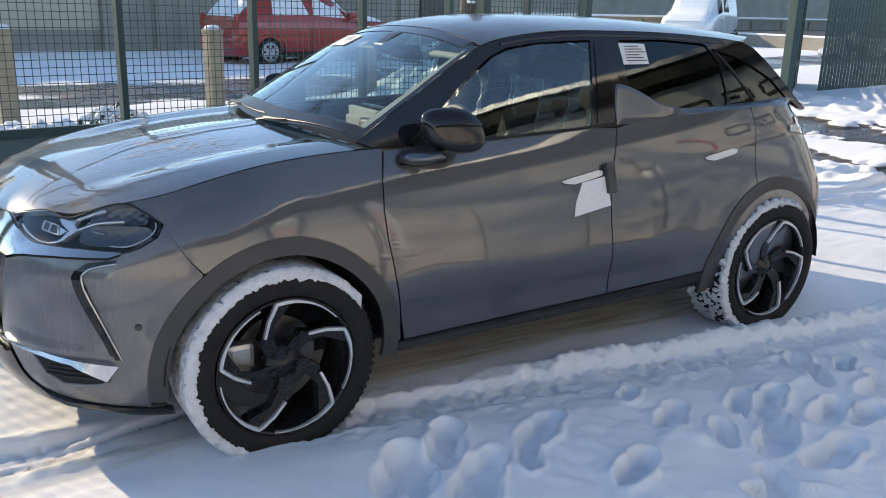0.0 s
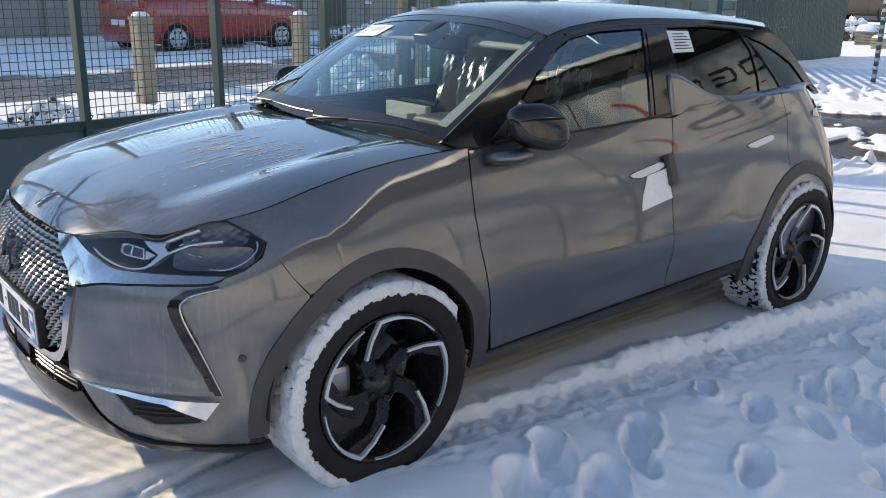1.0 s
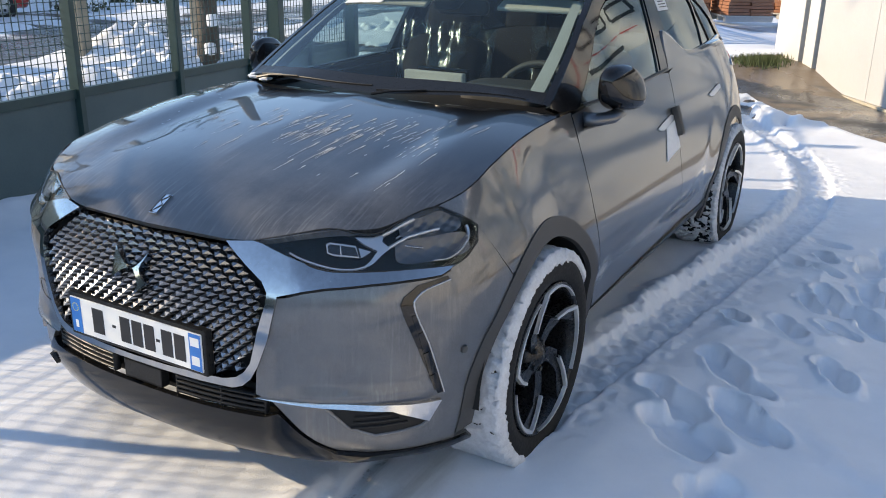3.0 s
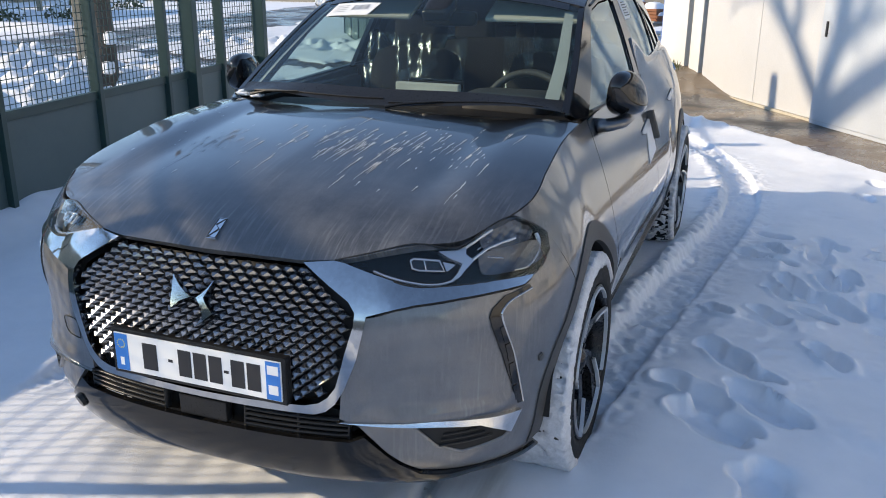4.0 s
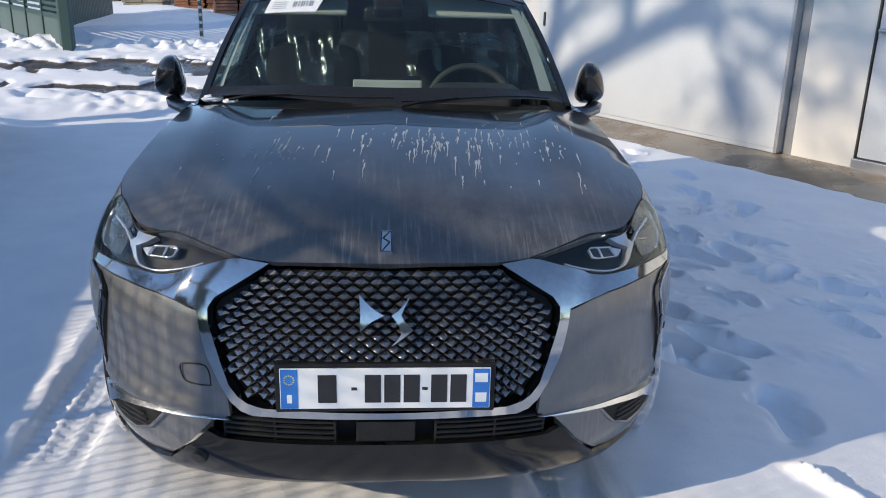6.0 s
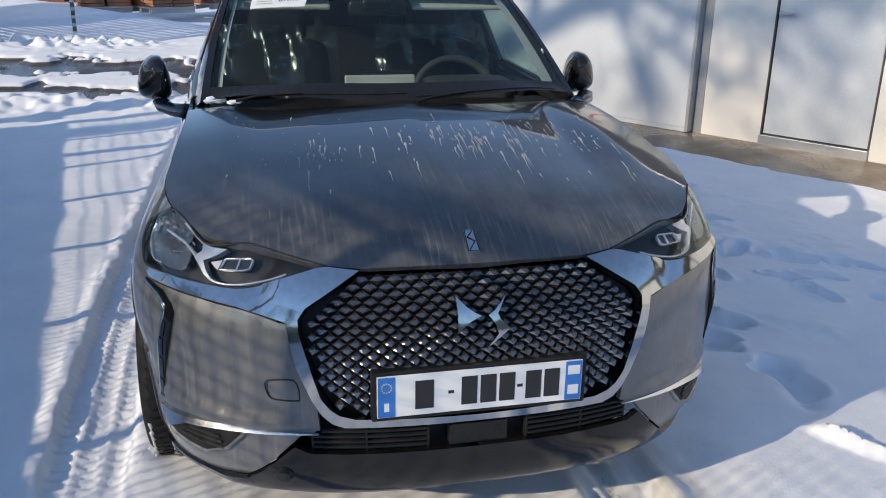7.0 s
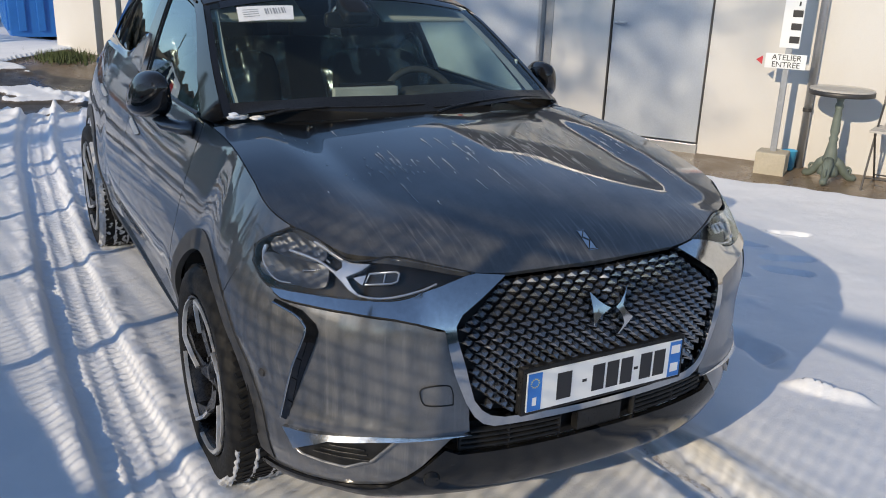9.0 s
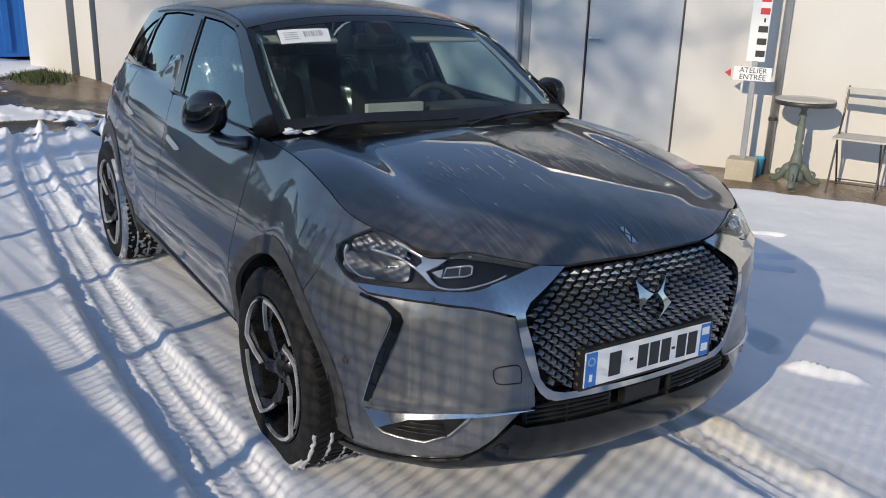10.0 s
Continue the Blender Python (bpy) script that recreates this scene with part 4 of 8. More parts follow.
def car_front(side):
    F, S = FRONT(side), SIDE(side)
    bump = thing_part("front_bumper" if side > 0 else "front_bumper")
    edge = [(ang(x, z), z) for x, z in arc(0, WHEEL_Z, ARCH_R, 57, -12, 14) if x > 0.24]
    poly = [(67.2, 0.803), (69.0, 0.806), (72.4, 0.818), (76.8, 0.846), (78.2, 0.884), (80.5, 0.84), (83.5, 0.78), (ang(0.275, 0.722), 0.722)] + edge[1:] + [(76.0, 0.262), (66, 0.269), (56, 0.276), (46, 0.284), (39, 0.302), (31.5, 0.375), (25.5, 0.45), (21.8, 0.468)]
    poly += [(21.9, 0.53), (22.8, 0.58), (24.1, 0.64), (24.9, 0.69), (25.8, 0.742)] + [(a, z - 0.006) for a, z in BAND_LOW[::-1]]

    def crease(a, z):
        # the upper bumper overhangs, the middle is hollowed, a fold runs above the fog lamp
        h = -0.010 * math.exp(-(((z - 0.62) / 0.07) ** 2)) * min(1, max(0, (a - 26) / 10)) * min(1, max(0, (62 - a) / 8))
        h += 0.014 * math.exp(-(((z - 0.475) / 0.018) ** 2)) * min(1, max(0, (a - 24) / 8)) * min(1, max(0, (66 - a) / 5))
        return h

    patch("bumper_skin", poly, F, 2.2, 0.018, PAINT, bump, 0, 0.015, shape=crease)
    if side < 0:
        strip("tow_cover_seam", smooth_poly([(24.9, 0.548), (27.5, 0.546), (30.4, 0.550), (31.2, 0.572), (30.9, 0.596), (28.0, 0.603), (25.4, 0.601), (24.8, 0.575)], 3) + [(24.9, 0.548)], F, 0.0035, GAP, bump, 0.0015, 0.002, "thin outline of the tow cover")
    # parking sensor, daytime light strip, air blade with its slot
    bm = bmesh.new()
    c, n = F(71.5, 0.563, 0.001), F(71.5, 0.563, 0.006)
    tube(bm, c, n, 0.012, 0.010, 16)
    part("parking_sensor", bm, PLASTIC, bump, smooth=False)
    drl_out = [(65.5, 0.785), (57.5, 0.774), (53.8, 0.748), (53.0, 0.728), (53.8, 0.70), (56.2, 0.64), (59.5, 0.565), (65.0, 0.450)]
    drl_in = [(66.8, 0.450), (61.8, 0.58), (57.6, 0.68), (56.2, 0.725), (56.8, 0.742), (59.5, 0.760), (66.0, 0.774)]
    patch("daytime_light", drl_out + drl_in, F, 2.0, 0.02, PIANO, bump, 0.004, 0.012, "gloss black daytime light strip")
    strip("light_edge", smooth_poly([(66.0, 0.775), (59.5, 0.761), (56.9, 0.743), (56.3, 0.725), (57.7, 0.68), (61.9, 0.58), (66.8, 0.45)], 3), F, 0.005, SATIN, bump, 0.007, 0.006, "thin bright edge")
    mid = [(57.2, 0.705), (58.8, 0.655), (60.8, 0.595), (63.4, 0.52), (65.4, 0.465)]
    lo = [(a - 1.7, z - 0.004) for a, z in mid]
    for k in range(4):
        q = [mid[k], mid[k + 1], lo[k + 1], lo[k]]
        mx = [sum(p[i] for p in q) / 4 for i in (0, 1)]
        q = [(mx[0] + (p[0] - mx[0]) * 0.85, mx[1] + (p[1] - mx[1]) * 0.85) for p in q]
        patch("light_segment", q, F, 2.0, 0.02, BLACK_PAINT, bump, 0.006, 0.006)
    blade = [(21.5, 0.462), (32, 0.464), (42, 0.462), (52, 0.452), (60, 0.440), (66.0, 0.431), (62.6, 0.379), (58, 0.408), (52.5, 0.436), (42, 0.449), (32, 0.455)]
    patch("air_blade", blade, F, 2.0, 0.02, BLADE, bump, 0.012, 0.022, "bright metal air blade", shape=lambda a, z: 0.028 * min(1.0, max(0.0, (0.462 - z) / 0.06)) * float(smoothstep(66, 50, a)))
    fog = [(37.5, 0.449), (52.3, 0.435), (57.5, 0.408), (62.6, 0.379), (60.5, 0.366), (49.0, 0.362), (42.5, 0.392)]
    patch("fog_slot", fog, F, 2.0, 0.02, GAP, bump, 0.004, 0.002)
    strip("slot_frame", [(37.0, 0.447), (42.3, 0.389), (49.0, 0.358), (55.0, 0.360), (60.8, 0.364), (63.0, 0.377)], F, 0.009, PAINT, bump, 0.010, 0.012)
    for k in range(3):
        z0 = 0.388 + 0.015 * k
        strip("slot_rib", [(43 + 0.5 * k, z0), (50, z0), (57 - 2.2 * k, z0)], F, 0.006, BLACK_PLASTIC, bump, 0.010, 0.008)
    # grille frame and band under the headlamp, one bright piece
    band = [(0.0, 0.479)] + [(a, z) for a, z in FRAME_OUT[::-1][1:]] + [(28.0, 0.754)] + BAND_LOW[::-1][1:] + [(67.2, 0.805)]
    band += [(68.0, 0.806)] + LAMP_LOW[5:] + [(22.0, 0.862), (20.0, 0.866), (14.5, 0.858)] + GRILLE[2:]
    patch("bright_frame", band, F, 2.2, 0.018, SATIN, grille_part, 0.010, 0.03, "satin chrome grille frame and wing", shape=lambda a, z: -0.30 * (z - 0.785) * float(smoothstep(28, 34, a)))
    # gap line between bright wing and bumper
    strip("frame_seam", [(a, z - 0.003) for a, z in BAND_LOW], F, 0.006, GAP, bump, 0.002, 0.004)
    # lower lip in black plastic, intake behind slats
    lip = [(0, 0.405), (24.0, 0.405), (26.8, 0.42), (31.0, 0.372), (38.6, 0.298), (46, 0.280), (56, 0.273), (66, 0.266), (75, 0.259), (77.0, 0.250), (77.0, 0.228), (68, 0.222), (50, 0.205), (25, 0.19), (0, 0.19)]
    patch("lower_lip", lip, F, 2.5, 0.02, LIP, bump, 0.006, 0.02, "black plastic lip", shape=lambda a, z: 0.016 * math.exp(-(((z - 0.29 + 0.0006 * a) / 0.03) ** 2)) - 0.03 * max(0, (0.405 - z) - 0.14) - 0.010 * float(smoothstep(40, 54, a)))
    slot = [(0, 0.478), (17.6, 0.478), (21.5, 0.464), (25.0, 0.445), (26.0, 0.425), (24.0, 0.407), (0, 0.407)]
    patch("intake_back", slot, F, 2.5, 0.02, GAP, bump, -0.05, 0)
    for k in range(4):
        z0 = 0.416 + 0.0145 * k
        strip("intake_slat", [(a, z0) for a in np.linspace(5.0, 23.6, 8)], F, 0.007, BLACK_PLASTIC, bump, -0.006, 0.02)
    for a in (5.0, 14.0, 23.6):
        strip("intake_post", [(a, 0.407), (a, 0.44), (a, 0.467)], F, 0.007, BLACK_PLASTIC, bump, -0.008, 0.02)
    # headlamp
    hl = new("headlamp")
    hl.parent = car
    hl["label"] = "narrow dark headlamp with bright blade inside"
    outline = smooth_poly(LAMP_TOP, 3) + smooth_poly(LAMP_LOW, 3)
    patch("housing", outline, F, 2.0, 0.014, LAMP_IN, hl, -0.040, 0)
    wall = bmesh.new()
    top = [wall.verts.new(F(a, z, 0.0)) for a, z in outline]
    bot = [wall.verts.new(F(a, z, -0.041)) for a, z in outline]
    for k in range(len(outline)):
        j = (k + 1) % len(outline)
        wall.faces.new((top[k], top[j], bot[j], bot[k]))
    part("housing_wall", wall, LAMP_IN, hl, smooth=True)
    lens = patch("lens", outline, F, 2.0, 0.014, LENS, hl, 0.003, 0, "clear lens")
    lens.visible_shadow = False
    strip("lamp_seal", outline + outline[:1], F, 0.005, GAP, hl, 0.002, 0.006)
    blade = [(42.2, 0.893), (46.9, 0.893), (49.7, 0.899), (49.2, 0.882), (51.2, 0.867), (50.4, 0.861), (48.6, 0.849), (46.8, 0.833), (44.3, 0.822), (44.8, 0.829), (46.2, 0.840), (47.4, 0.855), (48.0, 0.862), (46.7, 0.868), (44.5, 0.878)]
    patch("bright_blade", blade, F, 1.5, 0.012, LENS_SOLID, hl, -0.012, 0.02, "bright arrow-shaped light blade")
    strip("light_line", smooth_poly([(27.5, 0.852), (30, 0.841), (34, 0.829), (38, 0.821), (42, 0.820), (45, 0.826)], 3), F, 0.006, LENS_SOLID, hl, -0.008, 0.010)
    strip("blade_arm", [(49.2, 0.897), (52, 0.907), (55, 0.918), (58.5, 0.928)], F, 0.010, LENS_SOLID, hl, -0.010, 0.012)
    strip("blade_arm", [(50.8, 0.868), (53, 0.878), (56, 0.889), (60, 0.895), (66, 0.899)], F, 0.008, LENS_SOLID, hl, -0.012, 0.012)
    strip("blade_mark", [(53.0, 0.890), (55, 0.898), (57, 0.905)], F, 0.004, LENS_SOLID, hl, -0.020, 0.006)
    strip("corner_light", smooth_poly([(75.8, 0.893), (76.0, 0.876), (74.5, 0.855), (71.4, 0.836), (67.5, 0.825), (63, 0.828)], 3), F, 0.005, LENS_SOLID, hl, -0.014, 0.012)
    patch("projector", [(35.0, 0.878), (36.0, 0.884), (42.9, 0.877), (43.7, 0.848), (37.2, 0.853), (35.6, 0.858)], F, 1.5, 0.01, OPTIC, hl, -0.026, 0.012, "clear rectangular projector")
    pr = [(35.4, 0.878), (36.2, 0.882), (42.4, 0.875), (43.3, 0.850), (37.2, 0.855), (35.8, 0.860), (35.4, 0.878)]
    strip("projector_rim", pr, F, 0.004, LENS_SOLID, hl, -0.018, 0.008)
    strip("projector_rim", [(38.6, 0.879), (39.0, 0.854)], F, 0.003, LENS_SOLID, hl, -0.020, 0.006)
    patch("projector_fin", [(43.2, 0.872), (46.4, 0.863), (44.2, 0.850), (43.8, 0.850)], F, 1.5, 0.01, LENS_SOLID, hl, -0.022, 0.01)
    # the outer part: a faceted crystal field over a smooth dark bowl
    for a0, a1, z0, z1, dp, cut in ((54.0, 73.5, 0.884, 0.938, 0.016, 0.0035), (52.5, 75.0, 0.826, 0.884, 0.013, 0.0012)):
        bowl = [(a0 + (a1 - a0) * (0.5 + 0.5 * math.copysign(abs(math.cos(q)) ** 0.45, math.cos(q))), z0 + (z1 - z0) * (0.5 + 0.5 * math.copysign(abs(math.sin(q)) ** 0.45, math.sin(q)))) for q in np.linspace(0, 2 * math.pi, 29)[:-1]]
        patch("reflector", bowl, F, 0.8, 0.004, DARK_BOWL, hl, -0.014, 0.004, shape=lambda a, z: -dp * (1 - ((2 * a - a0 - a1) / (a1 - a0)) ** 2) * (1 - ((2 * z - z0 - z1) / (z1 - z0)) ** 2) + cut * (abs((a * 0.45 + z * 90) % 2 - 1) + abs((a * 0.45 - z * 90) % 2 - 1) - 1))
    strip("amber_marker", [(55.5, 0.872), (58, 0.866), (60.5, 0.862)], F, 0.006, SMOKED, hl, -0.018, 0.006)


def thing_part(name):
    ob = new(name)
    ob.parent = car
    return ob


BLADE = varied("brushed_metal", (0.58, 0.59, 0.61), (0.68, 0.69, 0.71), 9, 0.24, 0.02, 0.0005, metal=1.0)
LIP = varied("glossy_black_lip", (0.006, 0.006, 0.0065), (0.013, 0.013, 0.013), 9, 0.09, 0.03, 0.001, 200, Specular_IOR_Level=0.4)
LAMP_IN = Mat("lamp_inside", (0.007, 0.007, 0.008), 0.5, 0.0, Specular_IOR_Level=0.2).m
LENS_SOLID = Mat("lamp_optic", (0.62, 0.64, 0.67), 0.2, 0.7).m
SMOKED = Mat("smoked_chrome", (0.30, 0.31, 0.33), 0.2, 0.9).m
DARK_BOWL = Mat("dark_reflector", (0.115, 0.12, 0.13), 0.40, 0.85).m
OPTIC = Mat("dark_optic_glass", (0.03, 0.032, 0.036), 0.08, 0.0).m
grille_part = thing_part("grille")
grille_part["label"] = "black grille of scale-shaped studs in a bright frame"
for sd in (1, -1):
    car_front(sd)
    half = GRILLE
    patch("grille_back", GRILLE, FRONT(sd), 2.4, 0.03, GAP, grille_part, -0.035, 0)

# grille studs: rows of folded scales
STUD = Mat("grille_stud_black", (0.26, 0.26, 0.265), 0.20, 0.9).m
GRILLE_IN = [(0, 0.851), (13.2, 0.851), (18.2, 0.812), (22.2, 0.776), (23.2, 0.75), (23.0, 0.72), (21.4, 0.65), (20.0, 0.56), (17.6, 0.522), (15, 0.511), (0, 0.504)]


def angle_of(y, z):
    """Front angle at a distance from the middle."""
    return math.copysign(math.degrees(math.asin(min(1.0, (abs(y) / wide(XS, z)) ** 1.3))), y)


row, z = 0, 0.842
while z > 0.505:
    for k in range(-12, 13):
        y = (k + (row % 2) * 0.5) * 0.0405
        a = angle_of(y, z)
        if inside((abs(a), z), GRILLE_IN):
            lo, hi = angle_of(y - 0.0198, z), angle_of(y + 0.0198, z)
            bm = bmesh.new()
            pts = [FRONT(1)(lo, z, -0.016), FRONT(1)(a, z + 0.0155, -0.020), FRONT(1)(hi, z, -0.016), FRONT(1)(a, z - 0.0110, -0.014), FRONT(1)(a, z - 0.0055, 0.004), FRONT(1)(lo * 0.45 + a * 0.55, z + 0.005, -0.003), FRONT(1)(hi * 0.45 + a * 0.55, z + 0.005, -0.003)]
            v = [bm.verts.new(p) for p in pts]
            for tri in ((0, 4, 5), (5, 4, 6), (4, 2, 6), (0, 5, 1), (5, 6, 1), (6, 2, 1), (0, 3, 4), (3, 2, 4)):
                bm.faces.new([v[i] for i in tri])
            bmesh.ops.recalc_face_normals(bm, faces=bm.faces)
            part("stud", bm, STUD, grille_part)
    z -= 0.0163
    row += 1

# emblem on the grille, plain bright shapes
FR = FRONT(1)
emb = new("emblem")
emb.parent = grille_part
for pts in ([(-2.0, 0.797), (-1.0, 0.772), (-0.05, 0.752), (-0.9, 0.738), (-1.9, 0.716), (-1.85, 0.755)], [(0.25, 0.752), (0.7, 0.762), (1.2, 0.776), (1.85, 0.797), (1.25, 0.770), (0.95, 0.754), (1.15, 0.742), (2.0, 0.720), (1.2, 0.704), (0.25, 0.682), (0.95, 0.710), (0.80, 0.728), (0.45, 0.744)]):
    patch("emblem_piece", pts, FR, 0.6, 0.02, SATIN, emb, 0.022, 0.03, "bright metal emblem shape")

# number plate: characters stand as plain bars
plate = new("number_plate")
plate.parent = car
plate["label"] = "white number plate with blue ends"
PX = 0.880


def flat_box(name, y0, y1, z0, z1, x0, x1, mat, parent, bevel=0.001, label=""):
    bm = box(bmesh.new(), (x1 - x0, y1 - y0, z1 - z0), ((x0 + x1) / 2, (y0 + y1) / 2, (z0 + z1) / 2), bevel)
    return part(name, bm, mat, parent, label)


flat_box("plate_holder", -0.272, 0.272, 0.502, 0.634, 0.848, PX - 0.004, BLACK_PLASTIC, plate, 0.004)
flat_box("plate_face", -0.26, 0.26, 0.513, 0.623, PX - 0.006, PX, PLATE, plate, 0.002)
flat_box("country_strip", -0.258, -0.216, 0.515, 0.621, PX, PX + 0.001, BLUE, plate, 0.0)
flat_box("region_strip", 0.216, 0.258, 0.515, 0.621, PX, PX + 0.001, BLUE, plate, 0.0)
for k in range(12):
    a = 2 * math.pi * k / 12
    flat_box("ring_dot", -0.237 + 0.012 * math.cos(a) - 0.0015, -0.237 + 0.012 * math.cos(a) + 0.0015, 0.593 + 0.012 * math.sin(a) - 0.0015, 0.593 + 0.012 * math.sin(a) + 0.0015, PX + 0.001, PX + 0.0016, YELLOW, plate, 0)
flat_box("country_bar", -0.243, -0.231, 0.530, 0.553, PX + 0.001, PX + 0.0016, PLATE, plate, 0)
flat_box("region_bar", 0.221, 0.253, 0.585, 0.610, PX + 0.001, PX + 0.0016, PLATE, plate, 0)
flat_box("region_bar", 0.223, 0.251, 0.530, 0.556, PX + 0.001, PX + 0.0016, PLATE, plate, 0)
for y0, wd in ((-0.167, 0.046), (-0.052, 0.040), (-0.004, 0.040), (0.044, 0.040), (0.112, 0.040), (0.160, 0.040)):
    flat_box("character_bar", y0, y0 + wd, 0.530, 0.606, PX, PX + 0.001, INK, plate, 0)
for y0 in (-0.085, 0.090):
    flat_box("dash_bar", y0, y0 + 0.014, 0.564, 0.572, PX, PX + 0.001, INK, plate, 0)

# radar cover and tow eye
flat_box("radar_cover", -0.075, 0.075, 0.408, 0.466, 0.835, 0.864, BLACK_PLASTIC, car, 0.004)
bm = bmesh.new()
tube(bm, FR(-29.5, 0.338, 0.0), FR(-29.5, 0.338, 0.016), 0.024, 0.020, 20)
part("tow_cap", bm, BLACK_PLASTIC, car)


# ---- bonnet, wings, doors, roof ----
hood_poly = [(-0.205 - 0.13 * (v / 20) ** 2, v / 20 * 0.996) for v in range(-20, 21)]
hood_poly += [(x, 0.996) for x in (-0.2, -0.1, 0, 0.1, 0.2, 0.3, 0.36, 0.42, 0.465, 0.5, 0.54, 0.58, 0.61, 0.64, 0.667, 0.69, 0.716, 0.74, 0.754, 0.77, 0.78)] + [(0.788, 0.8), (0.793, 0.4), (0.794, 0), (0.793, -0.4), (0.788, -0.8)]
hood_poly += [(x, -0.996) for x in (0.78, 0.77, 0.754, 0.74, 0.716, 0.69, 0.667, 0.64, 0.61, 0.58, 0.54, 0.5, 0.465, 0.42, 0.36, 0.3, 0.2, 0.1, 0, -0.1, -0.2)]
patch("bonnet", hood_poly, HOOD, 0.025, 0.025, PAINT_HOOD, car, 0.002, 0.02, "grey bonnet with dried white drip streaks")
# dried melt drips: a blot at the top, a thin run down the slope
rg = random.Random(8)
dm = bmesh.new()
for k in range(210):
    if k < 130:
        x0, y0 = rg.gauss(0.15, 0.075), rg.choice((-0.05, 0.04, 0.12, 0.17, 0.26, 0.33, 0.40, 0.50)) + rg.gauss(0, 0.022)
    elif k < 160:
        x0, y0 = rg.gauss(0.22, 0.05), rg.gauss(-0.30, 0.07)
    else:
        x0, y0 = rg.uniform(-0.15, 0.5), rg.uniform(-0.62, 0.62)
    x0 = max(-0.17, x0)
    ln = rg.choice((0.008, 0.012, 0.02, 0.035, 0.06, 0.09, 0.13)) * rg.uniform(0.7, 1.3)
    head = rg.uniform(0.002, 0.007) * (1 if k < 160 else 0.5)
    n = max(3, int(ln / 0.006))
    rows = []
    yy = y0
    for i in range(n + 1):
        f = i / n
        x = x0 + ln * f
        yy += -0.06 * ln / n + rg.gauss(0, 0.0009)
        hw = (head * math.exp(-f * 6) + 0.0016) * (0.7 + 0.6 * rg.random()) * (1 - 0.75 * f) * min(1, 0.35 + 4 * f)
        ye = flank(x, curve(SHOULDER, x))
        rows.append([dm.verts.new(HOOD(x, max(-0.97, min(0.97, (yy + s * hw) / ye)), 0.0032)) for s in (-1, 1)])
    for p, q in zip(rows, rows[1:]):
        dm.faces.new((p[0], p[1], q[1], q[0]))
bmesh.ops.recalc_face_normals(dm, faces=dm.faces)
part("drip_film", dm, DRIP, car, "dried white drip marks")["kind"] = "stuff"
bm = bmesh.new()
pts = [HOOD(x, v, 0.008) for x, v in ((0.768, -0.045), (0.768, 0.045), (0.705, 0.028), (0.705, -0.028))]
lowp = [HOOD(x, v, 0.0) for x, v in ((0.768, -0.045), (0.768, 0.045), (0.705, 0.028), (0.705, -0.028))]
va, vb = [bm.verts.new(p) for p in pts], [bm.verts.new(p) for p in lowp]
bm.faces.new(va)
for k in range(4):
    bm.faces.new((va[k], va[(k + 1) % 4], vb[(k + 1) % 4], vb[k]))
badge = part("bonnet_badge", bm, CHROME, car, "small square bright badge")
for path in ([(0.764, -0.030), (0.740, 0.020), (0.728, -0.018), (0.708, 0.018)], [(0.7655, -0.040), (0.7655, 0.040), (0.707, 0.024), (0.707, -0.024), (0.7655, -0.040)]):
    strip("badge_line", path, HOOD, 0.003, GAP, badge, 0.0085, 0.001)

FRONT_SEAM = [(-0.484, 0.345), (-0.455, 0.47), (-0.430, 0.60), (-0.408, 0.75), (-0.406, 0.85), (-0.420, 0.95), (-0.446, 1.052)]
MID_SEAM = [(-1.508, 0.365), (-1.492, 0.50), (-1.476, 0.69), (-1.484, 0.81), (-1.515, 0.923), (-1.552, 1.0), (-1.584, 1.078)]
REAR_SEAM = [(-2.418, 0.775), (-2.402, 0.86), (-2.415, 0.94), (-2.445, 1.02), (-2.452, 1.10), (-2.45, 1.128)]


def shift(run, d):
    return [(x + d, z) for x, z in run]


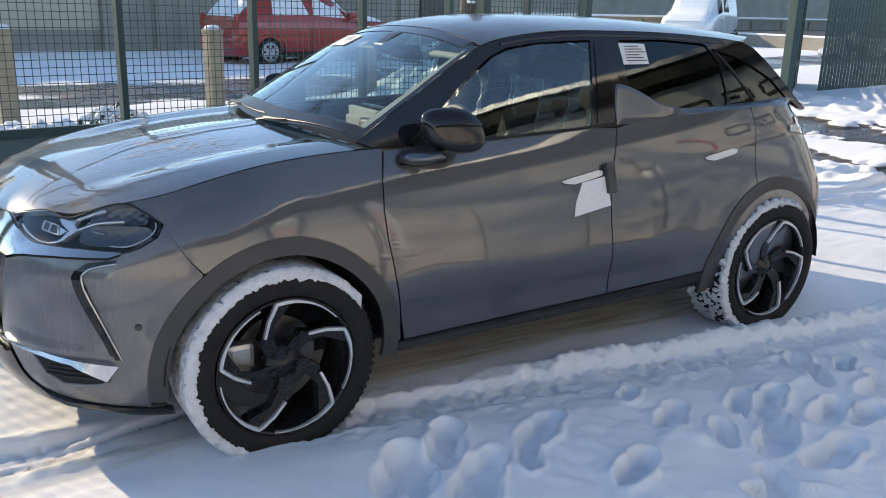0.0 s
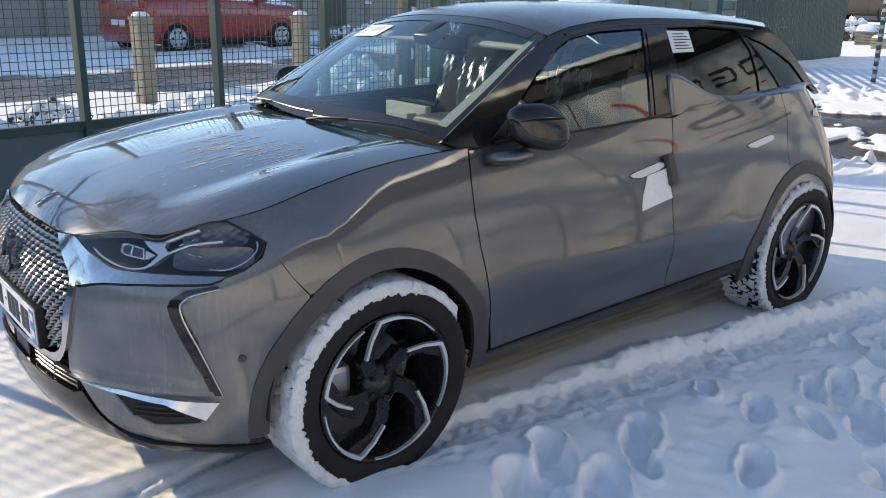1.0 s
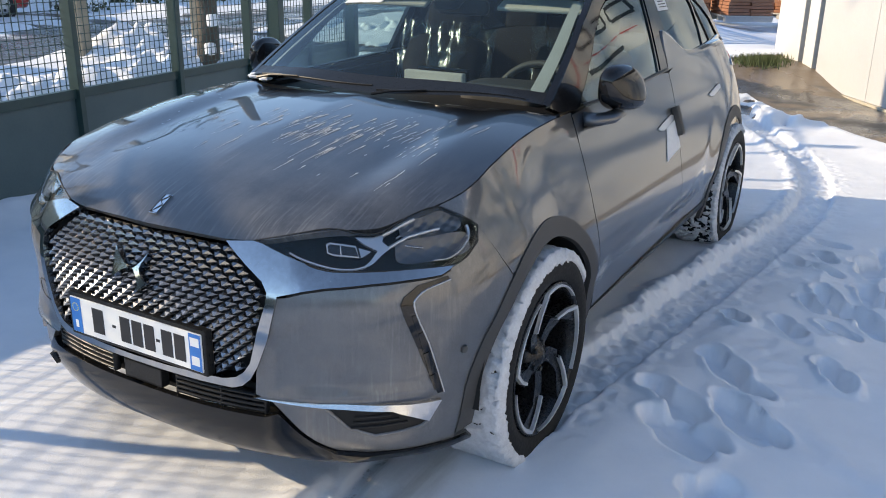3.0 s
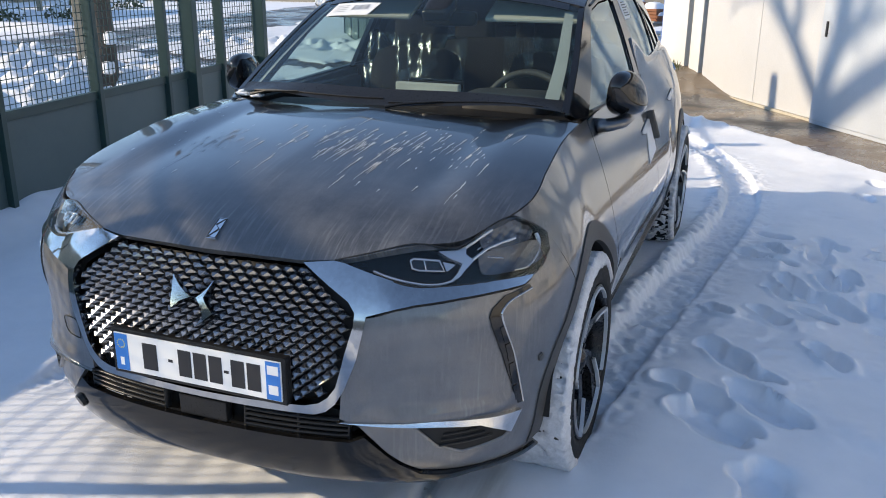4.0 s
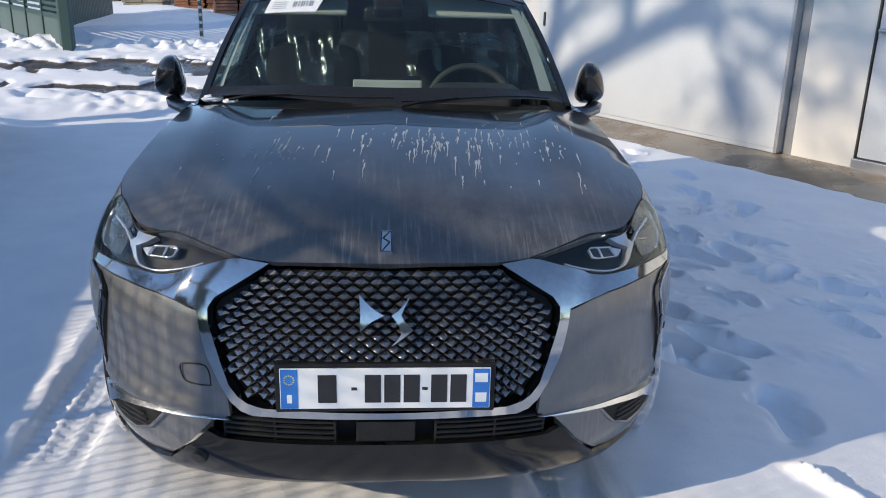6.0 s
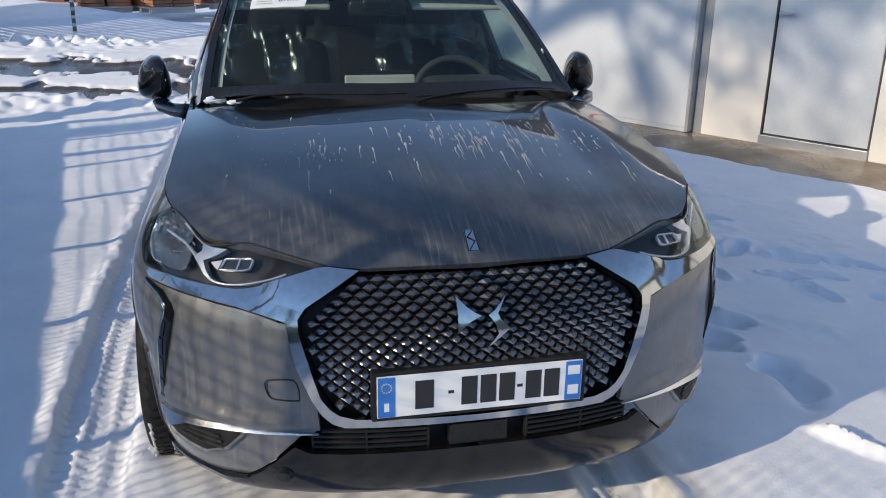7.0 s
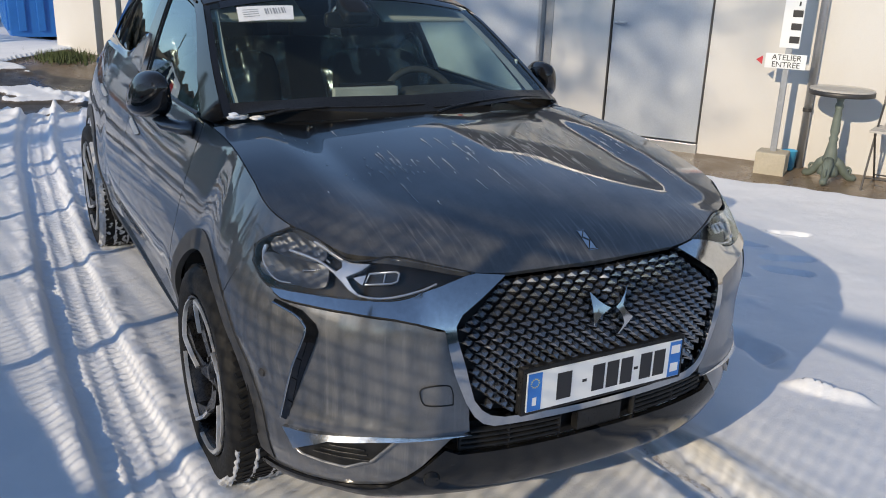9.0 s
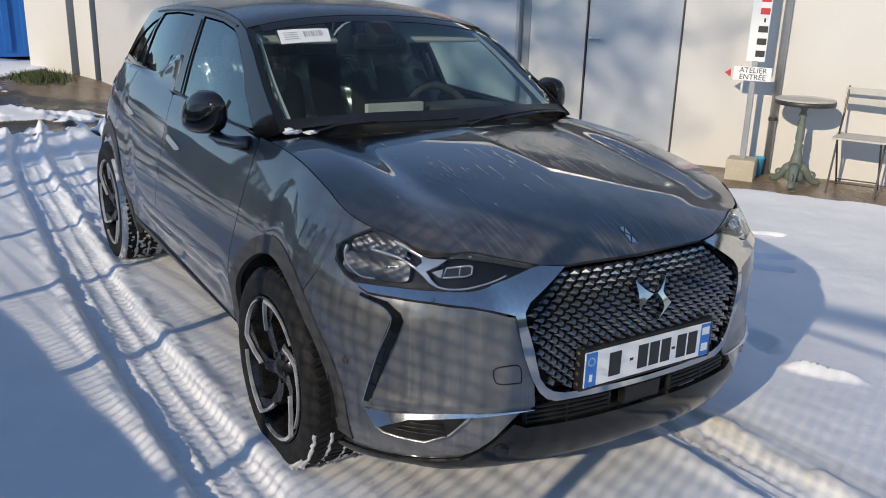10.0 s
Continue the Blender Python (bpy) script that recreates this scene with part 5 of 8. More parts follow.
def car_side(side):
    S, C, F = SIDE(side), CABIN(side), FRONT(side)
    g = 0.0025
    # front wing
    wing = [(x, curve(SHOULDER, x)) for x in (-0.443, -0.3, -0.15, 0, 0.1, 0.2, 0.28, 0.36, 0.42, 0.455)]
    wing += [(0.410, 0.917), (0.372, 0.886), (0.352, 0.84), (0.318, 0.78), (0.272, 0.724)]
    wing += [p for p in arc(0, WHEEL_Z, ARCH_R, 58, 180, 18)] + [(-0.468, 0.345)] + shift(FRONT_SEAM, g)[1:-1]
    patch("front_wing", wing, S, 0.03, 0.03, PAINT, car, 0, 0.012)
    # doors
    fd = new("front_door")
    fd.parent = car
    door = shift(FRONT_SEAM, -g) + [(x, curve(SHOULDER, x) + 0.001) for x in (-0.6, -0.75, -0.9, -1.05, -1.2, -1.35, -1.48)] + shift(MID_SEAM, g)[::-1]

    def hollow(x, z):
        # a low fold: the flank tucks in under it; behind, it sweeps up to the rear handle
        c = curve([(-2.2, 0.93), (-2.02, 0.80), (-1.92, 0.68), (-1.80, 0.60), (-1.65, 0.55), (-1.4, 0.55), (-1.0, 0.585), (-0.6, 0.63), (-0.4, 0.65)], x)
        d = c - z
        ends = smoothstep(-0.42, -0.62, x) * smoothstep(-2.2, -2.0, x)
        return float(-0.009 * smoothstep(-0.04, 0.13, d) * smoothstep(0.38, 0.14, d) * ends * (0.55 + 0.45 * smoothstep(-2.0, -1.6, x)))

    patch("door_skin", door, S, 0.035, 0.0125, PAINT, fd, 0, 0.012, shape=hollow)
    rd = new("rear_door")
    rd.parent = car
    rear = shift(MID_SEAM, -g) + [(x, curve(SHOULDER, x) + 0.001) for x in (-1.68, -1.78, -1.9, -2.05, -2.2, -2.35)] + shift(REAR_SEAM, g)[::-1]
    rear += [p for p in arc(REAR_X, WHEEL_Z, ARCH_R, 71, 8, 10)][1:] + [(-2.112, 0.390)]
    patch("door_skin", rear, S, 0.025, 0.0125, PAINT, rd, 0, 0.012, shape=hollow)
    # shoulder between flank and glass, rising to a fin behind the front door
    for nm, own, x0, x1 in (("fin", rd, -1.588, REAR_SEAM[-1][0] + g), ("quarter_shoulder", car, REAR_SEAM[-1][0] - g, -3.0)):
        FIN = [(-3.0, 1.098), (-2.93, 1.125), (-2.82, 1.160), (-2.6, 1.153), (-2.34, 1.145), (-2.13, 1.140), (-1.975, 1.145), (-1.90, 1.156), (-1.84, 1.176), (-1.78, 1.206), (-1.73, 1.228), (-1.69, 1.243), (-1.655, 1.250), (-1.62, 1.246), (-1.604, 1.20), (-1.588, 1.11)]
        bm = bmesh.new()
        rows = []
        n = max(6, int(abs(x1 - x0) / 0.012))
        for i in range(n + 1):
            x = x0 + (x1 - x0) * i / n
            zl = curve(SHOULDER, x)
            lo = S(x, zl, 0.0)
            zt = max(curve(FIN, x), zl + 0.012)
            hi = C(x, zt, 0.008 + 0.04 * max(0.0, zt - zl - 0.03))
            lean = (S(x, zl, 0.0) - S(x, zl - 0.03, 0.0)) / 0.03
            row = []
            for j in range(9):
                f = j / 8
                q = lo.lerp(hi, f)
                k = f * (1 - f) ** 2 * (hi - lo).length
                row.append(bm.verts.new(q + lean * k - (hi - lo) * f * (1 - f) ** 2))
            inner = C(x, hi.z + 0.001, -0.012)
            row.append(bm.verts.new(inner))
            rows.append(row)
        for p, q in zip(rows, rows[1:]):
            for j in range(9):
                bm.faces.new((p[j], p[j + 1], q[j + 1], q[j]))
        bmesh.ops.recalc_face_normals(bm, faces=bm.faces)
        part(nm, bm, PAINT, own, smooth=True)
    # quarter panel and tail
    q = shift(REAR_SEAM, -g) + [(-2.6, 1.135), (-2.75, 1.128), (-2.9, 1.112), (-3.02, 1.09), (-3.085, 1.0), (-3.16, 0.86), (-3.21, 0.72), (-3.24, 0.55), (-3.2, 0.36), (-3.08, 0.25), (-3.0, 0.27)]
    q += [p for p in arc(REAR_X, WHEEL_Z, ARCH_R, -8, 69, 14)]
    patch("rear_quarter", q, S, 0.03, 0.03, PAINT, car, 0, 0.012)
    # sill, arch mouldings
    sill = [(-0.43, 0.30), (-0.472, 0.342), (-0.9, 0.351), (-1.488, 0.362), (-2.12, 0.386), (-2.12, 0.33), (-2.1, 0.305), (-1.3, 0.285), (-0.46, 0.275)]
    patch("sill_trim", sill, S, 0.06, 0.02, BLACK_PLASTIC, car, 0.002, 0.06, shape=lambda x, z: -0.5 * max(0.0, 0.34 - z))
    for cx, a0, a1 in ((0, -8, 188), (REAR_X, -10, 187)):
        outer = arc(cx, WHEEL_Z, 0.458, a0, a1, 40)
        inner = arc(cx, WHEEL_Z, 0.396, a1, a0, 40)
        patch("arch_moulding", outer + inner, S, 0.04, 0.04, PLASTIC, car, 0.004, 0.02, "dark grey plastic wheel arch trim")
        liner = bmesh.new()
        rows = [[liner.verts.new((cx + 0.41 * math.cos(radians(a)), side * y, WHEEL_Z + 0.41 * math.sin(radians(a)))) for a in range(0, 181, 10)] for y in (0.84, 0.5)]
        for k in range(len(rows[0]) - 1):
            liner.faces.new((rows[0][k], rows[0][k + 1], rows[1][k + 1], rows[1][k]))
        liner.faces.new(rows[1])
        part("arch_liner", liner, GAP, car)
    # handles
    for dr, x0, x1, z0, z1 in ((fd, -1.225, -1.452, 0.884, 0.906), (rd, -2.06, -2.285, 0.925, 0.946)):
        body = [(x0, z0 + 0.002), (x0 - 0.05, z0 + 0.012), (x1 + 0.03, z1 + 0.011), (x1, z1 + 0.006), (x1 + 0.005, z1 - 0.010), (x1 + 0.04, z1 - 0.018), (x0 - 0.07, z0 - 0.014), (x0 - 0.02, z0 - 0.008)]
        patch("handle", body, S, 0.04, 0.02, ALLOY_CUT, dr, 0.006, 0.01, "flush bright handle")
        strip("handle_gap", body + body[:1], S, 0.006, GAP, dr, 0.0015, 0.004)
    # glass and pillars
    fw = [(-0.56, 1.058), (-0.73, 1.180), (-0.86, 1.285), (-1.0, 1.372), (-1.08, 1.402), (-1.25, 1.424), (-1.538, 1.434), (-1.50, 1.25), (-1.456, 1.090), (-1.2, 1.074), (-0.9, 1.052)]
    rw = [(-1.69, 1.434), (-1.95, 1.436), (-2.22, 1.418), (-2.262, 1.410), (-2.325, 1.335), (-2.335, 1.214), (-2.318, 1.140), (-2.12, 1.132), (-1.97, 1.138), (-1.84, 1.165), (-1.73, 1.215), (-1.692, 1.235)]
    qw = [(-2.300, 1.392), (-2.352, 1.33), (-2.36, 1.22), (-2.345, 1.138), (-2.60, 1.142), (-2.815, 1.152), (-2.70, 1.250), (-2.57, 1.312), (-2.45, 1.358)]
    for own, poly, mat in ((fd, fw, GLASS), (rd, rw, GLASS_DARK), (car, qw, GLASS_DARK)):
        o = patch("window", poly, C, 0.08, 0.06, mat, own, -0.004, 0)
        o.visible_shadow = False
    rail = [(-0.42, 1.060), (-0.36, 1.082)] + [(x, curve(RAIL, x)) for x in (-0.45, -0.61, -0.78, -0.95, -1.07, -1.2, -1.5, -1.8, -2.1, -2.4)] + PILLAR[::-1] + [(-2.95, 1.095), (-2.91, 1.11), (-2.822, 1.156)]
    rail += [(-2.708, 1.257), (-2.575, 1.319), (-2.45, 1.365), (-2.30, 1.40), (-2.23, 1.426), (-1.95, 1.443), (-1.69, 1.441), (-1.538, 1.441), (-1.25, 1.431), (-1.075, 1.409), (-0.99, 1.378), (-0.85, 1.291), (-0.72, 1.186), (-0.54, 1.056)]
    patch("roof_rail", rail, C, 0.05, 0.03, BLACK_PAINT, car, 0.003, 0.02, "gloss black pillar and rail")
    patch("centre_pillar", [(-1.448, 1.085), (-1.49, 1.25), (-1.532, 1.442), (-1.698, 1.442), (-1.700, 1.23), (-1.62, 1.20), (-1.60, 1.085)], C, 0.05, 0.05, BLACK_PAINT, car, 0.002, 0.02)
    patch("pillar_panel", [(-1.478, 1.098), (-1.512, 1.25), (-1.548, 1.425), (-1.60, 1.425), (-1.60, 1.25), (-1.578, 1.10)], C, 0.05, 0.05, PIANO, car, 0.006, 0.006, "gloss black door pillar panel")
    patch("rear_pillar", [(-2.235, 1.426), (-2.262, 1.412), (-2.326, 1.335), (-2.337, 1.214), (-2.320, 1.135), (-2.344, 1.135), (-2.361, 1.22), (-2.352, 1.33), (-2.298, 1.40)], C, 0.05, 0.05, BLACK_PAINT, car, 0.0025, 0.02)
    strip("window_bar", [(-2.32, 1.39), (-2.40, 1.32), (-2.50, 1.21), (-2.545, 1.146)], C, 0.010, BLACK_PLASTIC, car, 0.002, 0.006)
    strip("roof_gutter", [(x, curve(RAIL, x) - 0.020) for x in (-1.05, -1.2, -1.4, -1.6, -1.8, -2.0, -2.2, -2.4)], C, 0.010, PLASTIC, car, 0.008, 0.006)
    strip("belt_trim", [(x, curve(SHOULDER, x) + 0.006) for x in (-0.58, -0.75, -0.95, -1.15, -1.35, -1.46, -1.58)], C, 0.012, BLACK_PLASTIC, fd, 0.010, 0.014)
    # inner trim of the doors
    for own, x0, x1, ht in ((fd, -0.47, -1.47, 1.05), (rd, -1.5, -2.35, 1.10)):
        bmt = box(bmesh.new(), (abs(x1 - x0), 0.05, ht - 0.35), ((x0 + x1) / 2, side * 0.69, (ht + 0.35) / 2), 0.02)
        part("inner_trim", bmt, DASH, own)
    # tail lamp
    lampo = [(-2.79, 1.02), (-2.80, 1.07), (-2.93, 1.08), (-3.03, 1.055), (-3.08, 1.0), (-3.0, 0.99)]
    patch("tail_lamp", lampo, S, 0.04, 0.03, RED_LENS, car, 0.006, 0.02, "red tail lamp")
    patch("lamp_wing", [(-2.70, 1.01), (-2.72, 1.035), (-2.80, 1.04), (-2.79, 1.015), (-2.96, 0.985), (-2.95, 0.97)], S, 0.04, 0.03, SATIN, car, 0.007, 0.01)
    # mirror
    mi = new("door_mirror")
    mi.parent = car
    mi["label"] = "black door mirror on a grey arm"
    # folded in against the window, so the housing lies along the car
    sh = bmesh.new()
    my = 0.805 if side > 0 else 0.84
    bmesh.ops.create_uvsphere(sh, u_segments=32, v_segments=20, radius=1)
    for v in sh.verts:
        e = lambda t, q=0.75: math.copysign(abs(t) ** q, t)
        x, y, zz = e(v.co.x), e(v.co.y, 0.85), e(v.co.z, 0.7)
        y = y if y > 0 else y * 0.55
        tall = 0.080 * (1 - 0.22 * max(0.0, -x) ** 2) * (1 - 0.06 * x)
        v.co = (-0.690 + x * 0.122 + 0.012 * zz, side * (my + y * 0.072 * (1 - 0.3 * zz) - 0.020 * x), 1.125 + zz * tall * 1.06 + 0.010 * x)
    bmesh.ops.recalc_face_normals(sh, faces=sh.faces)
    part("mirror_shell", sh, BLACK_PAINT, mi, smooth=True)
    arm = bmesh.new()
    pipe(arm, [(-0.53, side * 0.735, 1.022), (-0.555, side * 0.775, 1.022), (-0.59, side * 0.815, 1.032), (-0.63, side * 0.835, 1.06)], [0.044, 0.040, 0.036, 0.030], 14)
    for v in arm.verts:
        v.co.z = 1.03 + (v.co.z - 1.03) * 0.6
    part("mirror_arm", arm, PAINT, mi, smooth=True)
    strip("mirror_seam", [(-0.50, 1.0), (-0.58, 0.994), (-0.70, 1.0)], S, 0.012, BLACK_PLASTIC, mi, 0.003, 0.004)


for sd in (1, -1):
    car_side(sd)

roof_poly = [(-0.955, v / 12) for v in range(-12, 13)] + [(-x, 1.0) for x in (1.2, 1.5, 1.8, 2.1, 2.4, 2.52)] + [(-2.55 - 0.45 * (1 - abs(v / 10) ** 2.2), v / 10 * 0.985) for v in range(10, -11, -1)] + [(-x, -1.0) for x in (2.52, 2.4, 2.1, 1.8, 1.5, 1.2)]
patch("roof", roof_poly, ROOF, 0.06, 0.08, ROOF_PAINT, car, 0.004, 0.03, "dark roof with a frosty film")
ws = [(-0.235 - 0.13 * (v / 10) ** 2, v / 10 * 0.985) for v in range(-10, 11)] + [(-0.5, 0.985), (-0.7, 0.985), (-0.94, 0.985)] + [(-0.95, v / 10) for v in range(9, -10, -1)] + [(-0.94, -0.985), (-0.7, -0.985), (-0.5, -0.985)]
scr = patch("windscreen", ws, ROOF, 0.05, 0.08, SCREEN, car, 0.0, 0, "clear windscreen with a thin teal veil painted in as reflected haze")
scr.visible_shadow = False
band = [(-0.225 - 0.13 * (v / 10) ** 2, v / 10 * 0.97) for v in range(-10, 11)] + [(-0.315 - 0.10 * (v / 10) ** 2, v / 10 * 0.97) for v in range(10, -11, -1)]
patch("screen_edge", band, ROOF, 0.05, 0.08, BLACK_PLASTIC, scr, 0.002, 0)
patch("screen_edge", [(-0.90, v / 10) for v in range(-9, 10)] + [(-0.955, v / 10) for v in range(9, -10, -1)], ROOF, 0.05, 0.08, BLACK_PAINT, scr, 0.002, 0)
for s in (1, -1):
    patch("screen_edge", [(-0.36, s * 0.96), (-0.6, s * 0.965), (-0.93, s * 0.965), (-0.95, s), (-0.6, s), (-0.36, s)], ROOF, 0.05, 0.08, BLACK_PAINT, scr, 0.003, 0)
cowl = [(-0.19 - 0.13 * (v / 10) ** 2, v / 10) for v in range(-10, 11)] + [(-0.27 - 0.13 * (v / 10) ** 2, v / 10) for v in range(10, -11, -1)]
patch("cowl", cowl, with_normal(lambda x, v: (x, v * 0.70, 1.072 - 0.012 * v * v - 0.06 * (x + 0.19 + 0.13 * v * v) ** 2)), 0.05, 0.08, BLACK_PLASTIC, car, 0.0, 0.02)
# rear screen and tailgate, closing the back
for nm, mat, prof in (("rear_screen", GLASS_BLACK, [(-2.52, 0.40, 0.53, 1.415), (-2.62, 0.32, 0.58, 1.33), (-2.74, 0.24, 0.61, 1.22), (-2.86, 0.20, 0.635, 1.10)]), ("tailgate", PAINT, [(-2.86, 0.20, 0.635, 1.10), (-2.95, 0.13, 0.60, 0.98), (-3.02, 0.15, 0.56, 0.85), (-3.06, 0.16, 0.55, 0.65), (-3.06, 0.14, 0.55, 0.45), (-2.95, 0.12, 0.55, 0.25)])):
    tg = bmesh.new()
    rows = [[tg.verts.new((x - bulge * (1 - abs(v / 8) ** 2.4), v / 8 * w, zz)) for v in range(-8, 9)] for x, bulge, w, zz in prof]
    for a, b in zip(rows, rows[1:]):
        for k in range(16):
            tg.faces.new((a[k], a[k + 1], b[k + 1], b[k]))
    bmesh.ops.recalc_face_normals(tg, faces=tg.faces)
    part(nm, tg, mat, car, smooth=True)
part("parcel_shelf", box(bmesh.new(), (0.5, 1.1, 0.03), (-2.62, 0, 1.04), 0.008), DASH, car)

# wipers
for y0, y1 in ((-0.55, 0.02), (0.05, 0.58)):
    wp = new("wiper")
    wp.parent = car
    pth = []
    for k in range(9):
        y = y0 + (y1 - y0) * k / 8
        xx = -0.262 - 0.13 * (y / 0.7) ** 2 - 0.02 * k / 8
        v = y / 0.66
        pth.append(Vector(roof(xx + 0.018, max(-0.99, min(0.99, v)))) + Vector((0.004, 0, 0.002)))
    part("wiper_blade", pipe(bmesh.new(), pth, 0.003, 6), BLACK_PLASTIC, wp)
    part("wiper_arm", pipe(bmesh.new(), [pth[0] + Vector((0.03, 0, -0.012)), pth[1] + Vector((0.018, 0, -0.002)), pth[3] + Vector((0.003, 0, 0.003))], [0.006, 0.005, 0.003], 6), BLACK_PLASTIC, wp)
# snow left in the cowl corner and on the wiper
for k, (x, y, zz, r) in enumerate(((-0.365, -0.635, 1.090, 0.042), (-0.345, -0.565, 1.084, 0.030), (-0.60, 0.628, 1.225, 0.012), (-0.61, 0.640, 1.215, 0.010))):
    bm = bmesh.new()
    bmesh.ops.create_icosphere(bm, subdivisions=3, radius=r * 0.6)
    for v in bm.verts:
        d = noise.noise(v.co * 60 + Vector((k * 3, 0, 0))) + 0.5 * noise.noise(v.co * 170)
        v.co = v.co * (1 + 0.6 * d)
        v.co.z *= 0.45 if r > 0.02 else 0.8
        v.co.y *= 1.35 if r > 0.02 else 0.8
        v.co += Vector((x, y, zz))
    tagged(part("snow_lump", bm, SNOW, None, smooth=True), "small lump of old snow by the windscreen", "snow", "snow on the car")


# ---- wheels ----
def wheel(x, side, name="wheel"):
    w = new(name)
    w.parent = car
    w.location = (x, side * 0.770, WHEEL_Z)
    w.rotation_euler = (0, 0, 0 if side > 0 else math.pi)
    w["label"] = "dark alloy wheel with bright cut edges, snow packed on the tyre"
    bm = bmesh.new()
    prof = [(0.242, -0.10), (0.262, -0.112), (0.305, -0.115), (0.333, -0.100), (0.345, -0.075), (0.347, -0.04), (0.347, 0.04), (0.345, 0.075), (0.334, 0.098), (0.322, 0.106), (0.308, 0.110), (0.283, 0.110), (0.262, 0.105), (0.253, 0.096), (0.246, 0.07)]
    lathe(bm, prof, 72)
    part("tyre", bm, RUBBER, w, smooth=True)
    bm = bmesh.new()
    for k in range(72):
        a = 2 * math.pi * k / 72
        for y, yaw in ((0.060, 0.35), (-0.060, -0.35), (0.0, 0.0)):
            rot = Matrix.Rotation(-a, 3, "Y") @ Matrix.Rotation(yaw, 3, "X")
            box(bm, (0.010, 0.046 if y else 0.06, 0.015), Vector((0.3445 * math.cos(a), y, 0.3445 * math.sin(a))), 0, rot)
    tread = part("tread", bm, RUBBER, w)
    tread["kind"] = "stuff"
    bm = bmesh.new()
    lathe(bm, [(0.250, 0.100), (0.2535, 0.104), (0.248, 0.106), (0.241, 0.098), (0.234, 0.06), (0.222, -0.06), (0.232, -0.10)], 64)
    part("rim", bm, ALLOY, w, smooth=True)
    bm = bmesh.new()
    lathe(bm, [(0.001, -0.02), (0.15, -0.02), (0.155, -0.03), (0.155, -0.045), (0.001, -0.05)], 40)
    part("brake_disc", bm, STEEL, w, smooth=False)
    bm = bmesh.new()
    box(bm, (0.10, 0.06, 0.12), (0.135, -0.01, 0.02), 0.02)
    part("brake_caliper", bm, GALV, w)
    pol = lambda r, a: (r * (1 + 0.09 * min(1, r / 0.2)) * math.cos(a), r * (1 + 0.09 * min(1, r / 0.2)) * math.sin(a))
    for k in range(5):
        a0 = 2 * math.pi * k / 5 + 1.43 + (0.35 if x < -1 else 0.0)
        # spoke: an arm from the hub that bends along the rim
        outline = [pol(0.045, a0 - 1.05), pol(0.085, a0 - 0.80), pol(0.126, a0 - 0.60), pol(0.132, a0 - 0.44), pol(0.212, a0 - 0.04), pol(0.224, a0 + 0.06), pol(0.226, a0 + 0.24), pol(0.206, a0 + 0.22), pol(0.150, a0 - 0.10), pol(0.095, a0 - 0.22), pol(0.045, a0 - 0.10)]
        bm = bmesh.new()
        n = len(outline)
        hi = [bm.verts.new((u, 0.066 + 0.030 * min(1, (math.hypot(u, v) / 0.22)) ** 1.5, v)) for u, v in outline]
        lo = [bm.verts.new((u, 0.02 + 0.02 * min(1, (math.hypot(u, v) / 0.22)), v)) for u, v in outline]
        face = bm.faces.new(hi)
        face.normal_update()
        bmesh.ops.triangulate(bm, faces=[face])
        for i in range(n):
            j = (i + 1) % n
            bm.faces.new((lo[i], lo[j], hi[j], hi[i]))
        bmesh.ops.recalc_face_normals(bm, faces=bm.faces)
        part("spoke", bm, ALLOY, w)
        # bright machined edge: from inside out to the rim, then along it
        rimarc = [pol(0.219 + 0.002 * min(1, i / 3), a0 + 1.00 * i / 12) for i in range(13)]
        path = [pol(0.128, a0 - 0.44), pol(0.172, a0 - 0.20), pol(0.208, a0 - 0.04)] + rimarc
        bm = bmesh.new()
        rows = []
        for i, (u, v) in enumerate(path):
            pr = Vector(path[max(i - 1, 0)])
            nx = Vector(path[min(i + 1, len(path) - 1)])
            d = (nx - pr).normalized()
            s = Vector((-d.y, d.x))
            wd = 0.0022 + 0.0040 * math.exp(-(((i - 3.5) / 5.0) ** 2))
            hgt = 0.081 + 0.030 * min(1, math.hypot(u, v) / 0.22) ** 1.5
            rows.append([bm.verts.new((u + s.x * q, hgt - (0.012 if abs(q) > wd * 1.1 else 0), v + s.y * q)) for q in (-wd * 1.3, -wd, wd, wd * 1.3)])
        for p, q in zip(rows, rows[1:]):
            for i in range(3):
                bm.faces.new((p[i], p[i + 1], q[i + 1], q[i]))
        bmesh.ops.recalc_face_normals(bm, faces=bm.faces)
        part("bright_edge", bm, ALLOY_CUT, w)
        bm = bmesh.new()
        a1 = a0 + 0.55
        tube(bm, (0.038 * math.cos(a1) * 1.25, 0.05, 0.038 * math.sin(a1) * 1.25), (0.038 * math.cos(a1) * 1.25, 0.078, 0.038 * math.sin(a1) * 1.25), 0.010, 0.009, 8)
        part("wheel_bolt", bm, BLACK_PLASTIC, w)
    bm = bmesh.new()
    lathe(bm, [(0.001, 0.086), (0.022, 0.085), (0.026, 0.080), (0.060, 0.066), (0.072, 0.05), (0.072, 0.02)], 32)
    part("hub_cap", bm, ALLOY, w, smooth=True)
    bm = bmesh.new()
    # packed snow on the tread, ragged at its lower end
    spans = ((150, -69),) if side > 0 and x > -1 else (((125, -60),) if side > 0 else (((222, 248),) if x > -1 else ((120, 250),)))
